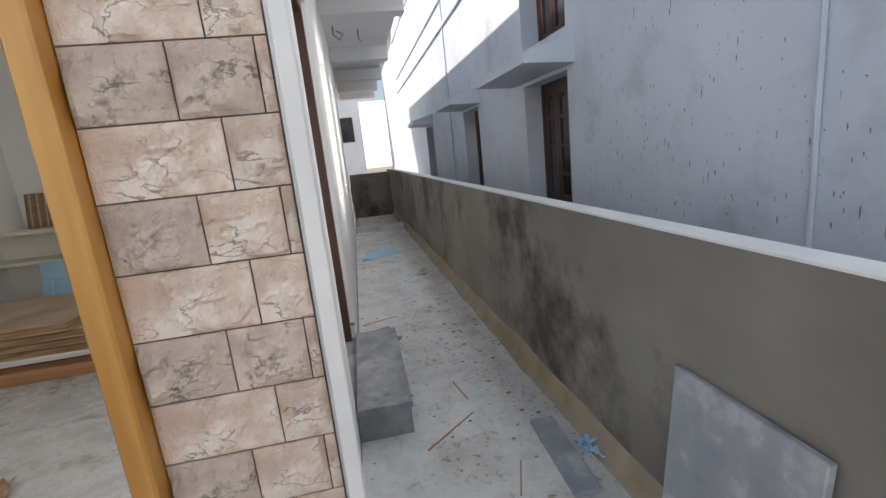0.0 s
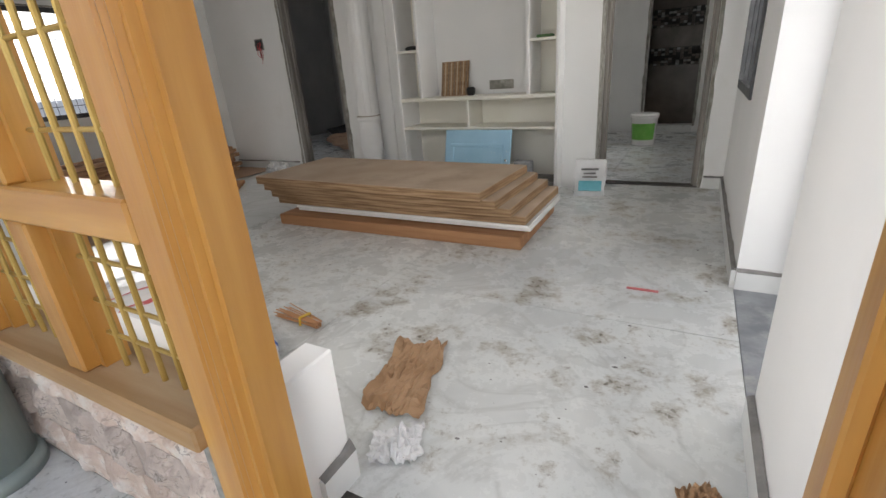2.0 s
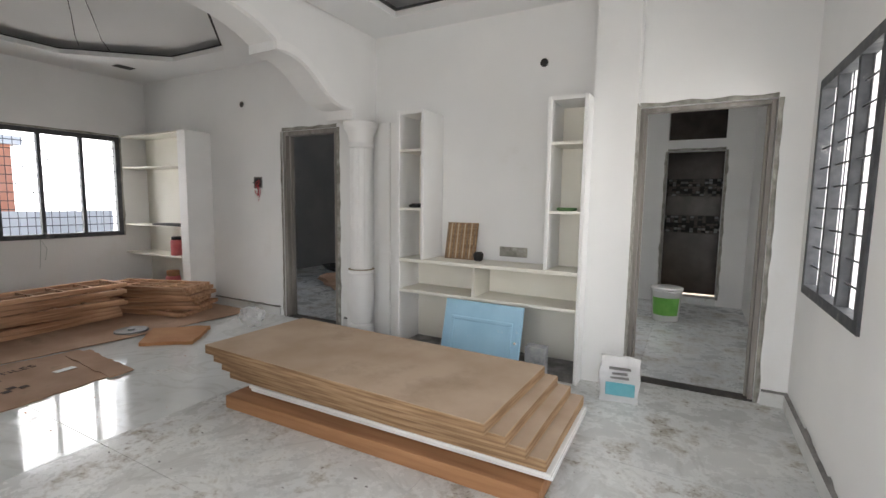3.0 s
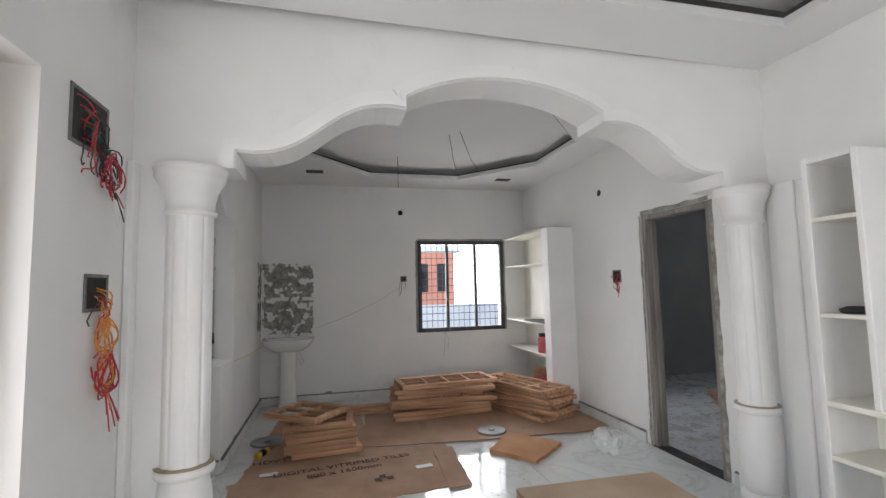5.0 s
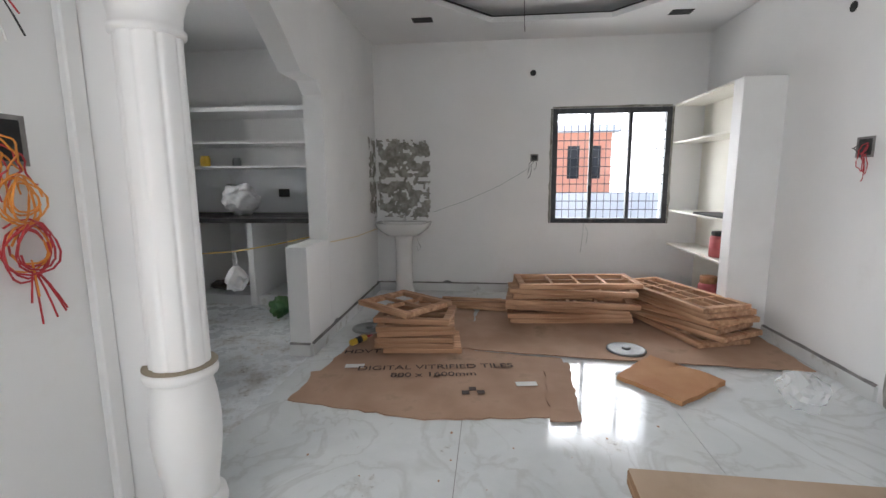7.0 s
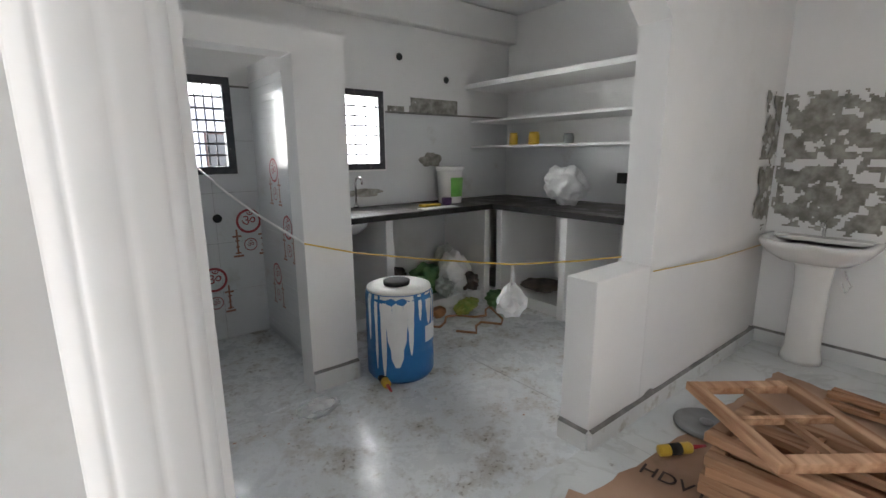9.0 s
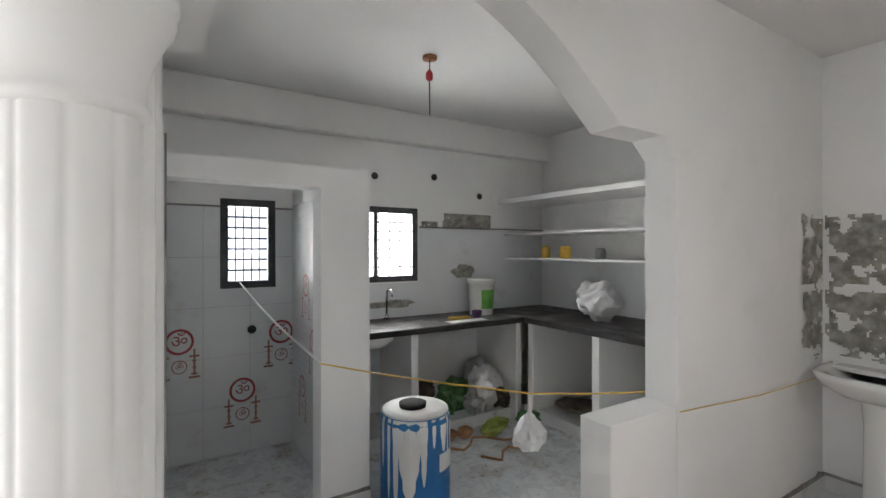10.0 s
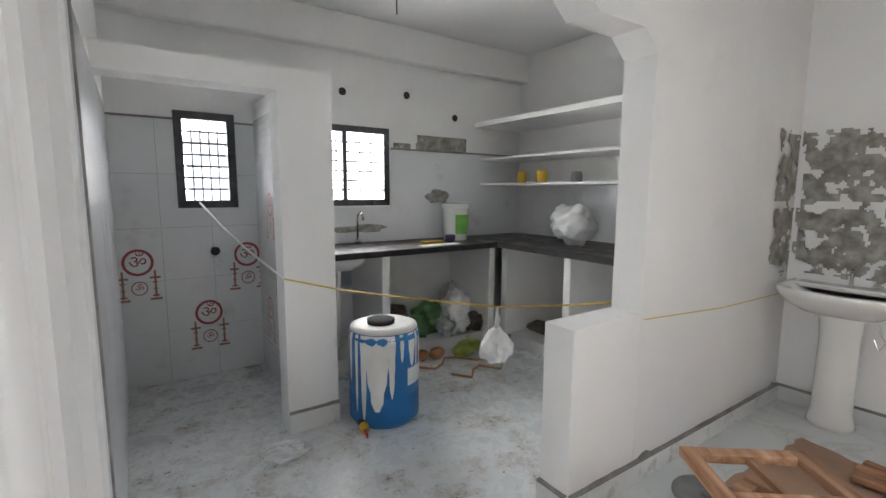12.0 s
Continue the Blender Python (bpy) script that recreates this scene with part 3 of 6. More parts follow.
            poly.append(oa)
            bm.faces.new([bm.verts.new((x, y, zz)) for x, y in poly])
    for i in range(len(pts)):
        a, b = pts[i], pts[(i + 1) % len(pts)]
        bm.faces.new([bm.verts.new(p) for p in ((*a, H), (*b, H), (*b, H + 0.05), (*a, H + 0.05))])
    bmesh.ops.remove_doubles(bm, verts=bm.verts, dist=0.0005)
    return structure(name, bm, CEIL, label)


OCT = octo(-7.36, -4.75, 1.90, 4.60, 0.85, 0.76)
frame_ceiling("ceiling_dining", XW, AX0, 1.27, YN, OCT, "white false ceiling with an eight-sided recess")
structure("ceiling_dining_recess", boxes((XW, AX0, 1.27, YN, H + 0.13, H + 0.16)), CEIL, "white recessed middle of the dining ceiling")
HALLRIM = [(-3.46, 1.70), (-0.94, 1.70), (-0.94, 4.70), (-3.46, 4.70)]
frame_ceiling("ceiling_hall", AX1, XE, YS, YN, HALLRIM, "white false ceiling border of the hall")
structure("ceiling_hall_recess", boxes((AX1, XE, YS, YN, H + 0.14, H + 0.17)), CEIL, "white recessed middle of the hall ceiling")
# raised bands inside the hall's recess
band = boxes((-2.92, -1.3, 4.32, 4.37, H + 0.085, H + 0.139), (-2.92, -1.3, 1.98, 2.03, H + 0.085, H + 0.139), (-3.456, -3.02, 2.86, 3.70, H + 0.03, H + 0.139),
             (-2.98, -1.2, 3.66, 3.72, H + 0.085, H + 0.139), (-2.98, -2.92, 2.80, 3.66, H + 0.085, H + 0.139), (-2.92, -1.2, 2.80, 2.86, H + 0.085, H + 0.139),
             (-3.42, -3.10, 4.05, 4.09, H + 0.115, H + 0.139), (-3.42, -3.10, 4.30, 4.34, H + 0.115, H + 0.139), bevel=0.006)
structure("ceiling_hall_bands", band, CEIL, "white stepped plaster bands in the hall ceiling")
structure("ceiling_kitchen", boxes((XW, -4.06, -1.43, 1.10, H, H + 0.1)), CEIL, "plain white kitchen ceiling")
structure("beam_kitchen", boxes((XW, -4.06, -1.43, -1.30, 2.64, H), bevel=0.02, seg=3), PLASTER, "white plaster beam along the kitchen wall")
structure("ceiling_lobby", boxes((-2.4, XE, 5.17, 8.45, H, H + 0.1)), CEIL, "plain white lobby ceiling")

# ---- passage, parapet and the neighbour ----
def parapet():
    a, b, w = Vector((0.985, -3.0)), Vector((0.745, 11.0)), 0.075
    d = (b - a).normalized()
    s = Vector((-d.y, d.x)) * -w
    o = [(a.x, a.y), (b.x, b.y), (b.x + s.x, b.y + s.y), (a.x + s.x, a.y + s.y)]
    structure("wall_parapet", prism(o, "z", GROUND - 0.02, 0.885), CEMENT, "grey cement-rendered parapet with damp patches")
    structure("trim_parapet_cap", prism([(p[0] + (-0.004 if i < 2 else 0.01), p[1]) for i, p in enumerate(o)], "z", 0.8851, 0.893), PAINT_WHITE, "white-painted top of the parapet")
    bm = bmesh.new()
    rnd = random.Random(4)
    rows = []
    for i in range(141):
        p = a.lerp(b, i / 140)
        w1 = 0.05 + 0.02 * noise.noise((i * 0.21, 0, 0)) + rnd.uniform(-0.006, 0.006)
        h1 = 0.10 + 0.025 * noise.noise((i * 0.17, 5, 0))
        rows.append([bm.verts.new((p.x + 0.002, p.y, GROUND + h1)), bm.verts.new((p.x - 0.018, p.y, GROUND + h1 * 0.85)), bm.verts.new((p.x - w1 * 0.6, p.y, GROUND + 0.03)), bm.verts.new((p.x - w1 - 0.02, p.y, GROUND - 0.002))])
    for q, r in zip(rows, rows[1:]):
        for k in range(3):
            bm.faces.new((q[k], q[k + 1], r[k + 1], r[k]))
    structure("trim_parapet_fillet", bm, FILLET, "sandy mortar fillet at the parapet's foot", smooth=True)


parapet()
wall("wall_passage_end", "y", 10.4, 10.55, OUT, 0.74, GROUND, 0.84, material=CEMENT, label="grey cement wall closing the passage")
NX = 1.70
wall("wall_neighbour", "x", NX, NX + 0.3, -6.0, 15.5, GROUND - 0.3, 6.5, [(3.45, 4.36, 0.55, 1.69), (6.05, 6.87, 0.55, 1.69), (3.45, 4.36, 2.00, 2.62), (9.6, 10.5, 0.55, 1.69)], NEIGHBOUR, "pale blue neighbouring wall with dark splashes")
wall("wall_neighbour_back", "x", NX + 1.5, NX + 1.6, -6.0, 15.5, GROUND, 6.5, material=BLACK, label="dark inside of the neighbouring house")
structure("balcony_slab", boxes((OUT - 0.1, 0.76, 3.0, 13.5, 2.86, 3.2)), CEIL, "white balcony slab over the passage")
for y in (5.2, 7.6, 9.4, 10.9, 12.2):
    structure("beam_balcony", boxes((OUT, 0.755, y, y + 0.22, 2.66, 2.862)), CEIL, "white balcony beam across the passage")
# unseen block, added to hold the shadow edge on the neighbouring wall
structure("wall_sun_blocker", boxes((-4.2, OUT, 1.06, 13.5, 3.36, 3.9)), PLASTER, "unseen white block added over the roof to shade the neighbouring wall")
wall("wall_porch_front", "y", -3.2, -3.0, -4.0, -2.6, GROUND, 2.86)

# ---- loose things: rough ----
def board_stack():
    def lay(name, x0, x1, y0, y1, z0, z1, material, label, turn=0.0, top=None):
        cx, cy = (x0 + x1) / 2, (y0 + y1) / 2
        ob = thing(name, label, "board", "boards stacked in the hall", pose(cx, cy, z0, 0, 0, turn))
        w, d = (x1 - x0) / 2, (y1 - y0) / 2
        part("panel", boxes((-w, w, -d, d, 0, z1 - z0), bevel=0.004), material, ob)
        if top:
            part("sheet", boxes((-w + 0.003, w - 0.003, -d + 0.003, d - 0.003, z1 - z0 + 0.0005, z1 - z0 + 0.004)), top, ob)
        return ob
    lay("wooden_door_leaf", -3.74, -1.64, 3.17, 4.03, 0.0, 0.085, REDWOOD, "reddish solid wooden door leaf lying under boards", 1.0)
    lay("laminate_board", -3.62, -1.60, 3.27, 4.06, 0.098, 0.122, CERAMIC, "white laminated board in a stack", 0.6)
    lay("laminate_board", -3.62, -1.60, 3.25, 4.05, 0.124, 0.146, CERAMIC, "white laminated board in a stack", 0.3)
    dz = 0.056
    for i in range(4):
        z = 0.150 + i * (dz + 0.006)
        e = -1.62 - 0.075 * i
        lay("packed_door", -3.82 - 0.03 * i, e, 3.25 - 0.045 * i, 4.06 - 0.03 * i, z, z + dz, CARD_EDGE, "door leaf packed in brown cardboard, stacked", -0.6 * i, STACKCARD)


board_stack()

# ---- columns under the arch ----
def column(y, x=-3.975):
    ob = thing("column", "white moulded plaster column with fluted shaft and flared capital", "column", "columns under the arch", pose(x, y, 0))
    part("base", lathe([(0.165, 0.0), (0.168, 0.045), (0.15, 0.06), (0.155, 0.08), (0.162, 0.11), (0.155, 0.14), (0.14, 0.15)], 32), WHITE, ob, "scuffed round base", True)
    part("pedestal", lathe([(0.128, 0.148), (0.125, 0.19), (0.138, 0.26), (0.155, 0.36), (0.160, 0.46), (0.150, 0.56), (0.136, 0.63), (0.14, 0.648)], 32), WHITE, ob, "", True)
    part("ring", lathe([(0.15, 0.645), (0.163, 0.65), (0.167, 0.668), (0.160, 0.687), (0.14, 0.692)], 32), WHITE, ob, "", True)
    part("joint", lathe([(0.138, 0.690), (0.1645, 0.691), (0.1645, 0.695), (0.13, 0.698)], 32), FILLET, ob, "thin brown dirt line over the ring", True)
    bm = bmesh.new()
    rings = []
    for z in (0.696, 1.88):
        ring = []
        for i in range(126):
            k = (i % 14) / 14
            r = 0.1335 - 0.0065 * math.exp(-((min(k, 1 - k) * 14 / 1.5) ** 2))
            a = 2 * math.pi * (i + 4) / 126
            ring.append(bm.verts.new((r * math.cos(a), r * math.sin(a), z)))
        rings.append(ring)
    for i in range(126):
        bm.faces.new((rings[0][i], rings[0][(i + 1) % 126], rings[1][(i + 1) % 126], rings[1][i]))
    part("shaft", bm, WHITE, ob, "", True)
    part("capital", lathe([(0.13, 1.868), (0.15, 1.875), (0.152, 1.893), (0.138, 1.90), (0.142, 1.94), (0.158, 1.99), (0.186, 2.035), (0.20, 2.05), (0.206, 2.068), (0.20, 2.085), (0.212, 2.094), (0.212, 2.1145)], 32), WHITE, ob, "", True)
    for c in ob.children:
        c.data.transform(Matrix.Diagonal((0.79, 0.79, 1, 1)))
    return ob


column(1.495)
column(4.865)
# flat pilaster strips beside the columns
for x0, x1, y0, y1 in ((-3.93, -3.86, YS + 0.001, 1.285), (-3.93, -3.62, 5.01, 5.049), (-3.86, -3.72, 4.985, 5.011)):
    structure("trim_pilaster", boxes((x0, x1, y0, y1, 0.0, 2.12), bevel=0.006), WHITE, "flat white plaster strip beside a column")

# ---- skirting ----
def skirting(x0, y0, x1, y1, h=0.095, t=0.022, lift=0.0):
    """Marble skirting with a rough cement joint above it; the face looks to the left of its run."""
    a, b = Vector((x0, y0)), Vector((x1, y1))
    d = (b - a).normalized()
    n = Vector((-d.y, d.x))
    o = [(a.x, a.y), (b.x, b.y), (b.x + n.x * t, b.y + n.y * t), (a.x + n.x * t, a.y + n.y * t)]
    structure("baseboard", prism(o, "z", lift, lift + h), SKIRT, "pale marble skirting, dusty")
    bm = bmesh.new()
    k = max(3, int((b - a).length / 0.04))
    lo, hi, ou = [], [], []
    for i in range(k + 1):
        p = a.lerp(b, i / k)
        hh = 0.012 + 0.012 * abs(noise.noise((p.x * 7, p.y * 7, 3)))
        if noise.noise((p.x * 4, p.y * 4, 8)) > 0.33:
            hh += 0.02
        lo.append(bm.verts.new((p.x + n.x * t, p.y + n.y * t, lift + h + 0.0005)))
        ou.append(bm.verts.new((p.x + n.x * t * 0.6, p.y + n.y * t * 0.6, lift + h + hh * 0.6)))
        hi.append(bm.verts.new((p.x + n.x * 0.002, p.y + n.y * 0.002, lift + h + hh)))
    for i in range(k):
        bm.faces.new((lo[i], lo[i + 1], ou[i + 1], ou[i]))
        bm.faces.new((ou[i], ou[i + 1], hi[i + 1], hi[i]))
    structure("trim_skirting_joint", bm, GREYJOINT, "rough grey cement line over the skirting")


skirting(-5.33, YN, -6.55, YN)
skirting(XW, YN - 0.35, XW, 1.27)
skirting(XW, 1.27, -5.75, 1.27)
skirting(-5.75, 1.27, -5.75, 1.10)
skirting(XE, 3.04, XE, YN)
skirting(XE, YS, XE, 2.02)
skirting(XE, YN, -0.62, YN)
skirting(-3.62, YN, -4.36, YN)
skirting(-1.60, YS, -3.70, YS)
skirting(-5.24, -0.15, -4.93, -0.15, h=0.12)
skirting(OUT, 3.04, XE, 3.04)


# ---- windows with metal frames and bars ----
def metal_window(name, axis, a, u0, u1, z0, z1, mull, nh, nv, proud, label, rod=0.005):
    """Dark metal frame in an opening; axis is the wall's normal and a its inner face."""
    def bx(q0, q1, p0, p1, r0, r1):
        return (q0, q1, p0, p1, r0, r1) if axis == "x" else (p0, p1, q0, q1, r0, r1)
    s = 1 if proud > 0 else -1
    q0, q1 = sorted((a + 0.012 * s, a - 0.05 * s))
    w = 0.045
    ob = tagged(new(name), label, "window", kind="structure")
    fr = boxes(bx(q0, q1, u0 - 0.012, u0 + w, z0 - 0.012, z1 + 0.012), bx(q0, q1, u1 - w, u1 + 0.012, z0 - 0.012, z1 + 0.012), bx(q0, q1, u0 + w, u1 - w, z0 - 0.012, z0 + w), bx(q0, q1, u0 + w, u1 - w, z1 - w, z1 + 0.012))
    part("window_frame", fr, METALFRAME, ob)
    for m in mull:
        part("mullion", boxes(bx(q0 + 0.006, q1 - 0.006, m - 0.02, m + 0.02, z0 + w, z1 - w)), METALFRAME, ob)
    am = (q0 + q1) / 2
    for i in range(nh):
        z = z0 + w + (z1 - z0 - 2 * w) * (i + 1) / (nh + 1)
        p, q = ((am, u0 + w, z), (am, u1 - w, z)) if axis == "x" else ((u0 + w, am, z), (u1 - w, am, z))
        part("bar", tube([p, q], rod), METALFRAME, ob)
    for i in range(nv):
        u = u0 + w + (u1 - u0 - 2 * w) * (i + 1) / (nv + 1)
        p, q = ((am - 0.02 * s, u, z0 + w), (am - 0.02 * s, u, z1 - w)) if axis == "x" else ((u, am - 0.02 * s, z0 + w), (u, am - 0.02 * s, z1 - w))
        part("bar", tube([p, q], rod * 0.7), METALFRAME, ob)
    return ob


metal_window("window_1", "x", XW, 3.39, 4.68, 0.865, 2.155, (3.82, 4.25), 11, 14, 1, "dark metal window frame with thin bars")
metal_window("window_2", "x", XE, 3.76, 4.86, 0.85, 2.11, (4.13, 4.49), 9, 9, -1, "dark metal window frame with a grid of bars")
metal_window("window_3", "x", XE, 5.85, 6.95, 0.85, 2.11, (6.4,), 9, 6, -1, "dark metal window frame with a grid of bars")
metal_window("window_4", "y", -1.43, -4.92, -4.53, 1.33, 2.02, (), 6, 4, 1, "small dark metal window frame with bars", 0.009)
metal_window("window_5", "y", -1.43, -6.27, -5.62, 1.33, 2.02, (-5.84,), 6, 4, 1, "dark metal kitchen window frame with bars", 0.009)


def grey_rim(name, axis, a, u0, u1, z0, z1, w, t, seed, material=CEMENT_RAW, feet=True):
    """Ragged cement round a doorway."""
    bm = bmesh.new()
    n = 24

    def v(u, z, o):
        return bm.verts.new((a + o, u, z) if axis == "x" else (u, a + o, z))
    path = [(u0, z0 + (z1 - z0) * i / n, -1, 0) for i in range(n + 1)] + [(u0 + (u1 - u0) * i / 10, z1, 0, 1) for i in range(11)] + [(u1, z1 - (z1 - z0) * i / n, 1, 0) for i in range(n + 1)]
    last = None
    for i, (u, z, du, dz) in enumerate(path):
        ww = w * (0.7 + 0.8 * abs(noise.noise((i * 0.7, seed, 0))))
        row = [v(u, z, t), v(u + du * ww * 0.6, z + dz * ww * 0.6, t), v(u + du * ww, z + dz * ww, t * 0.1)]
        if last and not (i in (n + 1, n + 12)):
            for k in range(2):
                bm.faces.new((last[k], last[k + 1], row[k + 1], row[k]))
        last = row
    return structure(name, bm, material, "ragged grey cement round an unfinished doorway")


grey_rim("trim_door_rim", "y", YN, -5.25, -4.44, 0.0, 2.13, 0.045, -0.008, 1)
grey_rim("trim_door_rim_2", "y", YN, -1.50, -0.66, 0.0, 2.08, 0.035, -0.008, 2)
grey_rim("trim_window_rim", "x", XW, 3.375, 4.695, 0.85, 2.17, 0.03, 0.006, 3)
grey_rim("trim_door_rim_3", "y", 8.45, -1.47, -0.78, 0.08, 2.1, 0.04, -0.008, 6)


def door_frame(name, u0, u1, y, top, w=0.05, d=0.12, label="dusty wooden door frame without a door"):
    ob = tagged(new(name), label, "door frame", kind="structure")
    part("jamb", boxes((u0, u0 + w, y, y + d, 0, top), (u0 + w, u0 + w + 0.018, y + 0.05, y + d, 0, top), bevel=0.004), GREYWOOD, ob)
    part("jamb", boxes((u1 - w, u1, y, y + d, 0, top), (u1 - w - 0.018, u1 - w, y + 0.05, y + d, 0, top), bevel=0.004), GREYWOOD, ob)
    part("head", boxes((u0 + w, u1 - w, y, y + d, top - w, top), bevel=0.004), GREYWOOD, ob)
    return ob


GREYWOOD = wood_mat("dusty_grey_brown_wood", (0.19, 0.175, 0.16), (0.34, 0.315, 0.29), (14, 14, 1.2), 0.8)
door_frame("door_frame", -5.248, -4.442, YN + 0.004, 2.128, 0.045, 0.11)
door_frame("door_frame", -1.498, -0.662, YN + 0.03, 2.078, 0.03, 0.085)
structure("threshold_back_room", boxes((-5.25, -4.44, YN - 0.01, 5.17, -0.02, 0.006)), GRANITE, "dark granite threshold")
structure("threshold_lobby", boxes((-1.50, -0.66, YN - 0.002, 5.17, -0.02, 0.006)), GRANITE, "dark granite threshold")
structure("threshold_entrance", boxes((-1.60, -0.50, 1.10, YS + 0.02, -0.02, 0.005)), GRANITE, "dark granite threshold smeared with cement")
structure("threshold_side_door", boxes((OUT, XE, 2.02, 3.04, -0.02, 0.004)), GREYSTONE, "grey stone threshold of the side door")
structure("bathroom_sill", boxes((-1.47, -0.78, 8.44, 8.65, 0.0, 0.09)), SKIRT, "pale raised bathroom sill")


# ---- built-in shelves ----
def niche_unit():
    ob = thing("wall_unit", "cream built-in television niche with open shelves, dusty", "wall unit")
    x0, x1, y0, y1, t = -3.44, -1.80, 4.70, YN - 0.002, 0.03
    part("back_panel", boxes((x0 + t, x1 - t, y1 - 0.012, y1, 0.07, 0.83)), CREAM, ob)
    part("side_panel", boxes((x0, x0 + t, y0, y1, 0.0, 2.15), bevel=0.003), WHITE, ob)
    part("side_panel", boxes((x1 - t, x1, y0, y1, 0.0, 2.15), bevel=0.003), WHITE, ob)
    for a, b, s in ((x0, -3.16, 1), (-2.09, x1, -1)):
        inner = (b - t, b) if s > 0 else (a, a + t)
        part("side_panel", boxes((inner[0], inner[1], y0, y1, 0.862, 2.15), bevel=0.003), WHITE, ob)
        lo, hi = (a + t, b - t)
        part("back_panel", boxes((lo, hi, y1 - 0.012, y1 - 0.001, 0.862, 2.12)), CREAM, ob)
        part("top", boxes((lo, hi, y0, y1, 2.12, 2.15)), WHITE, ob)
        for z in (1.29, 1.80):
            part("shelf", boxes((lo + 0.001, hi - 0.001, y0 + 0.004, y1 - 0.013, z, z + 0.022)), CREAM, ob)
    part("long_shelf", boxes((x0 + t, x1 - t, y0 - 0.006, y1 - 0.013, 0.83, 0.86), bevel=0.003), CREAM, ob, "dusty cream ledge")
    part("long_shelf", boxes((x0 + t, x1 - t, y0, y1 - 0.013, 0.555, 0.58), bevel=0.003), CREAM, ob, "dusty cream ledge")
    part("divider", boxes((-2.69, -2.665, y0 + 0.004, y1 - 0.013, 0.581, 0.829)), CREAM, ob)
    part("plinth", boxes((x0 + t, x1 - t, y0 + 0.03, y1, 0.0, 0.07)), GREYJOINT, ob, "rough grey cement plinth")


niche_unit()
structure("wall_pier_lobby", boxes((-1.80, -1.50, 4.86, YN - 0.001, 0.0, H + 0.02)), PLASTER, "white plaster pier with a chipped edge")
structure("trim_chipped_edge", boxes((-1.502, -1.494, 4.87, YN, 0.0, 2.08)), CEMENT_RAW, "chipped cement edge of the pier")


def west_unit():
    ob = thing("shelf_unit", "white built-in corner shelf unit with thin slabs", "shelf unit")
    x0, x1, y0, y1 = XW + 0.001, -6.53, 4.72, YN - 0.001
    part("side_panel", boxes((x1 - 0.16, x1, y0 - 0.01, y1, 0.0, 2.19), bevel=0.004), WHITE, ob)
    part("back_panel", boxes((x0, x1 - 0.16, y1 - 0.01, y1, 0.0, 2.19)), CREAM, ob)
    for z, t in ((2.165, 0.025), (1.755, 0.02), (0.99, 0.02), (0.605, 0.02)):
        part("shelf", boxes((x0, x1 - 0.1601, y0, y1 - 0.0101, z, z + t), bevel=0.003), CREAM, ob)


west_unit()


def jar(x, y, z, r, h, material, cap, label, name="jar", cat="jar", capname="lid"):
    ob = thing(name, label, cat, m=pose(x, y, z))
    part("body", lathe([(r * 0.92, 0), (r, 0.01), (r, h * 0.78), (r * 0.8, h * 0.86)], 20), material, ob, "", True)
    part(capname, lathe([(r * 0.82, h * 0.84), (r * 0.86, h * 0.86), (r * 0.86, h), (r * 0.8, h * 1.01)], 20), cap, ob, "", True)
    return ob


jar(-6.98, 4.84, 0.626, 0.085, 0.24, BAG_RED, BLACK, "red and white plastic jar with a dark lid on a shelf")
jar(-7.05, 4.80, 0.0, 0.09, 0.42, BAG_RED, REDWOOD, "tall dark red container behind the timber stacks", "container", "container")
tagged(part("tray", boxes((-7.35, -6.72, 4.73, 4.98, 1.011, 1.03), bevel=0.005), BLACK), "flat dark trays lying on a shelf", "tray")
tagged(part("black_cable_coil", lathe([(0.03, 1.313), (0.075, 1.315), (0.085, 1.335), (0.05, 1.35)], 14, -3.28, 4.80), BLACK, smooth=True), "small black coil lying on a cream shelf", "cable")
tagged(part("green_tin", boxes((-2.02, -1.88, 4.76, 4.84, 1.313, 1.338), bevel=0.008), DARKGREEN), "small flat green tin on a cream shelf", "tin")


def ribbed_board():
    ob = thing("tile_sample", "brown and cream striped tile sample leaning on the wall", "tile", m=pose(-2.92, 4.93, 0.861, -12, 0, 0))
    part("panel", boxes((-0.15, 0.15, 0, 0.012, 0, 0.33)), CARD_EDGE, ob)
    for i in range(9):
        part("stripe", boxes((-0.145 + i * 0.033, -0.145 + i * 0.033 + (0.012 if i % 2 else 0.018), -0.003, -0.0005, 0.006, 0.324)), STRIPE if i % 2 else DARKSTRIPE, ob)


STRIPE = mat("cream_stripe", (0.45, 0.36, 0.25), (0.58, 0.48, 0.36), 40, 0.5)
DARKSTRIPE = mat("brown_stripe", (0.16, 0.10, 0.06), (0.30, 0.21, 0.13), 30, 0.5)
ribbed_board()
tagged(part("recess_box", boxes((-2.58, -2.33, YN - 0.006, YN - 0.001, 0.90, 0.985)), CEMENT_RAW), "rough grey switch recess cut in the wall", "recess")
tagged(part("dark_pot", lathe([(0.03, 0.861), (0.04, 0.88), (0.045, 0.92), (0.03, 0.94)], 14, -2.72, 4.90), BLACK, smooth=True), "small dark round fitting on the ledge", "fitting")


def blue_hatch():
    ob = thing("cabinet_door", "sky blue painted panel door leaning on the wall unit", "cabinet door", m=pose(-2.55, 4.50, 0.0, -14, 0, -1))
    part("panel", boxes((-0.34, 0.34, 0, 0.025, 0, 0.58), bevel=0.003), BLUE_PAINT, ob)
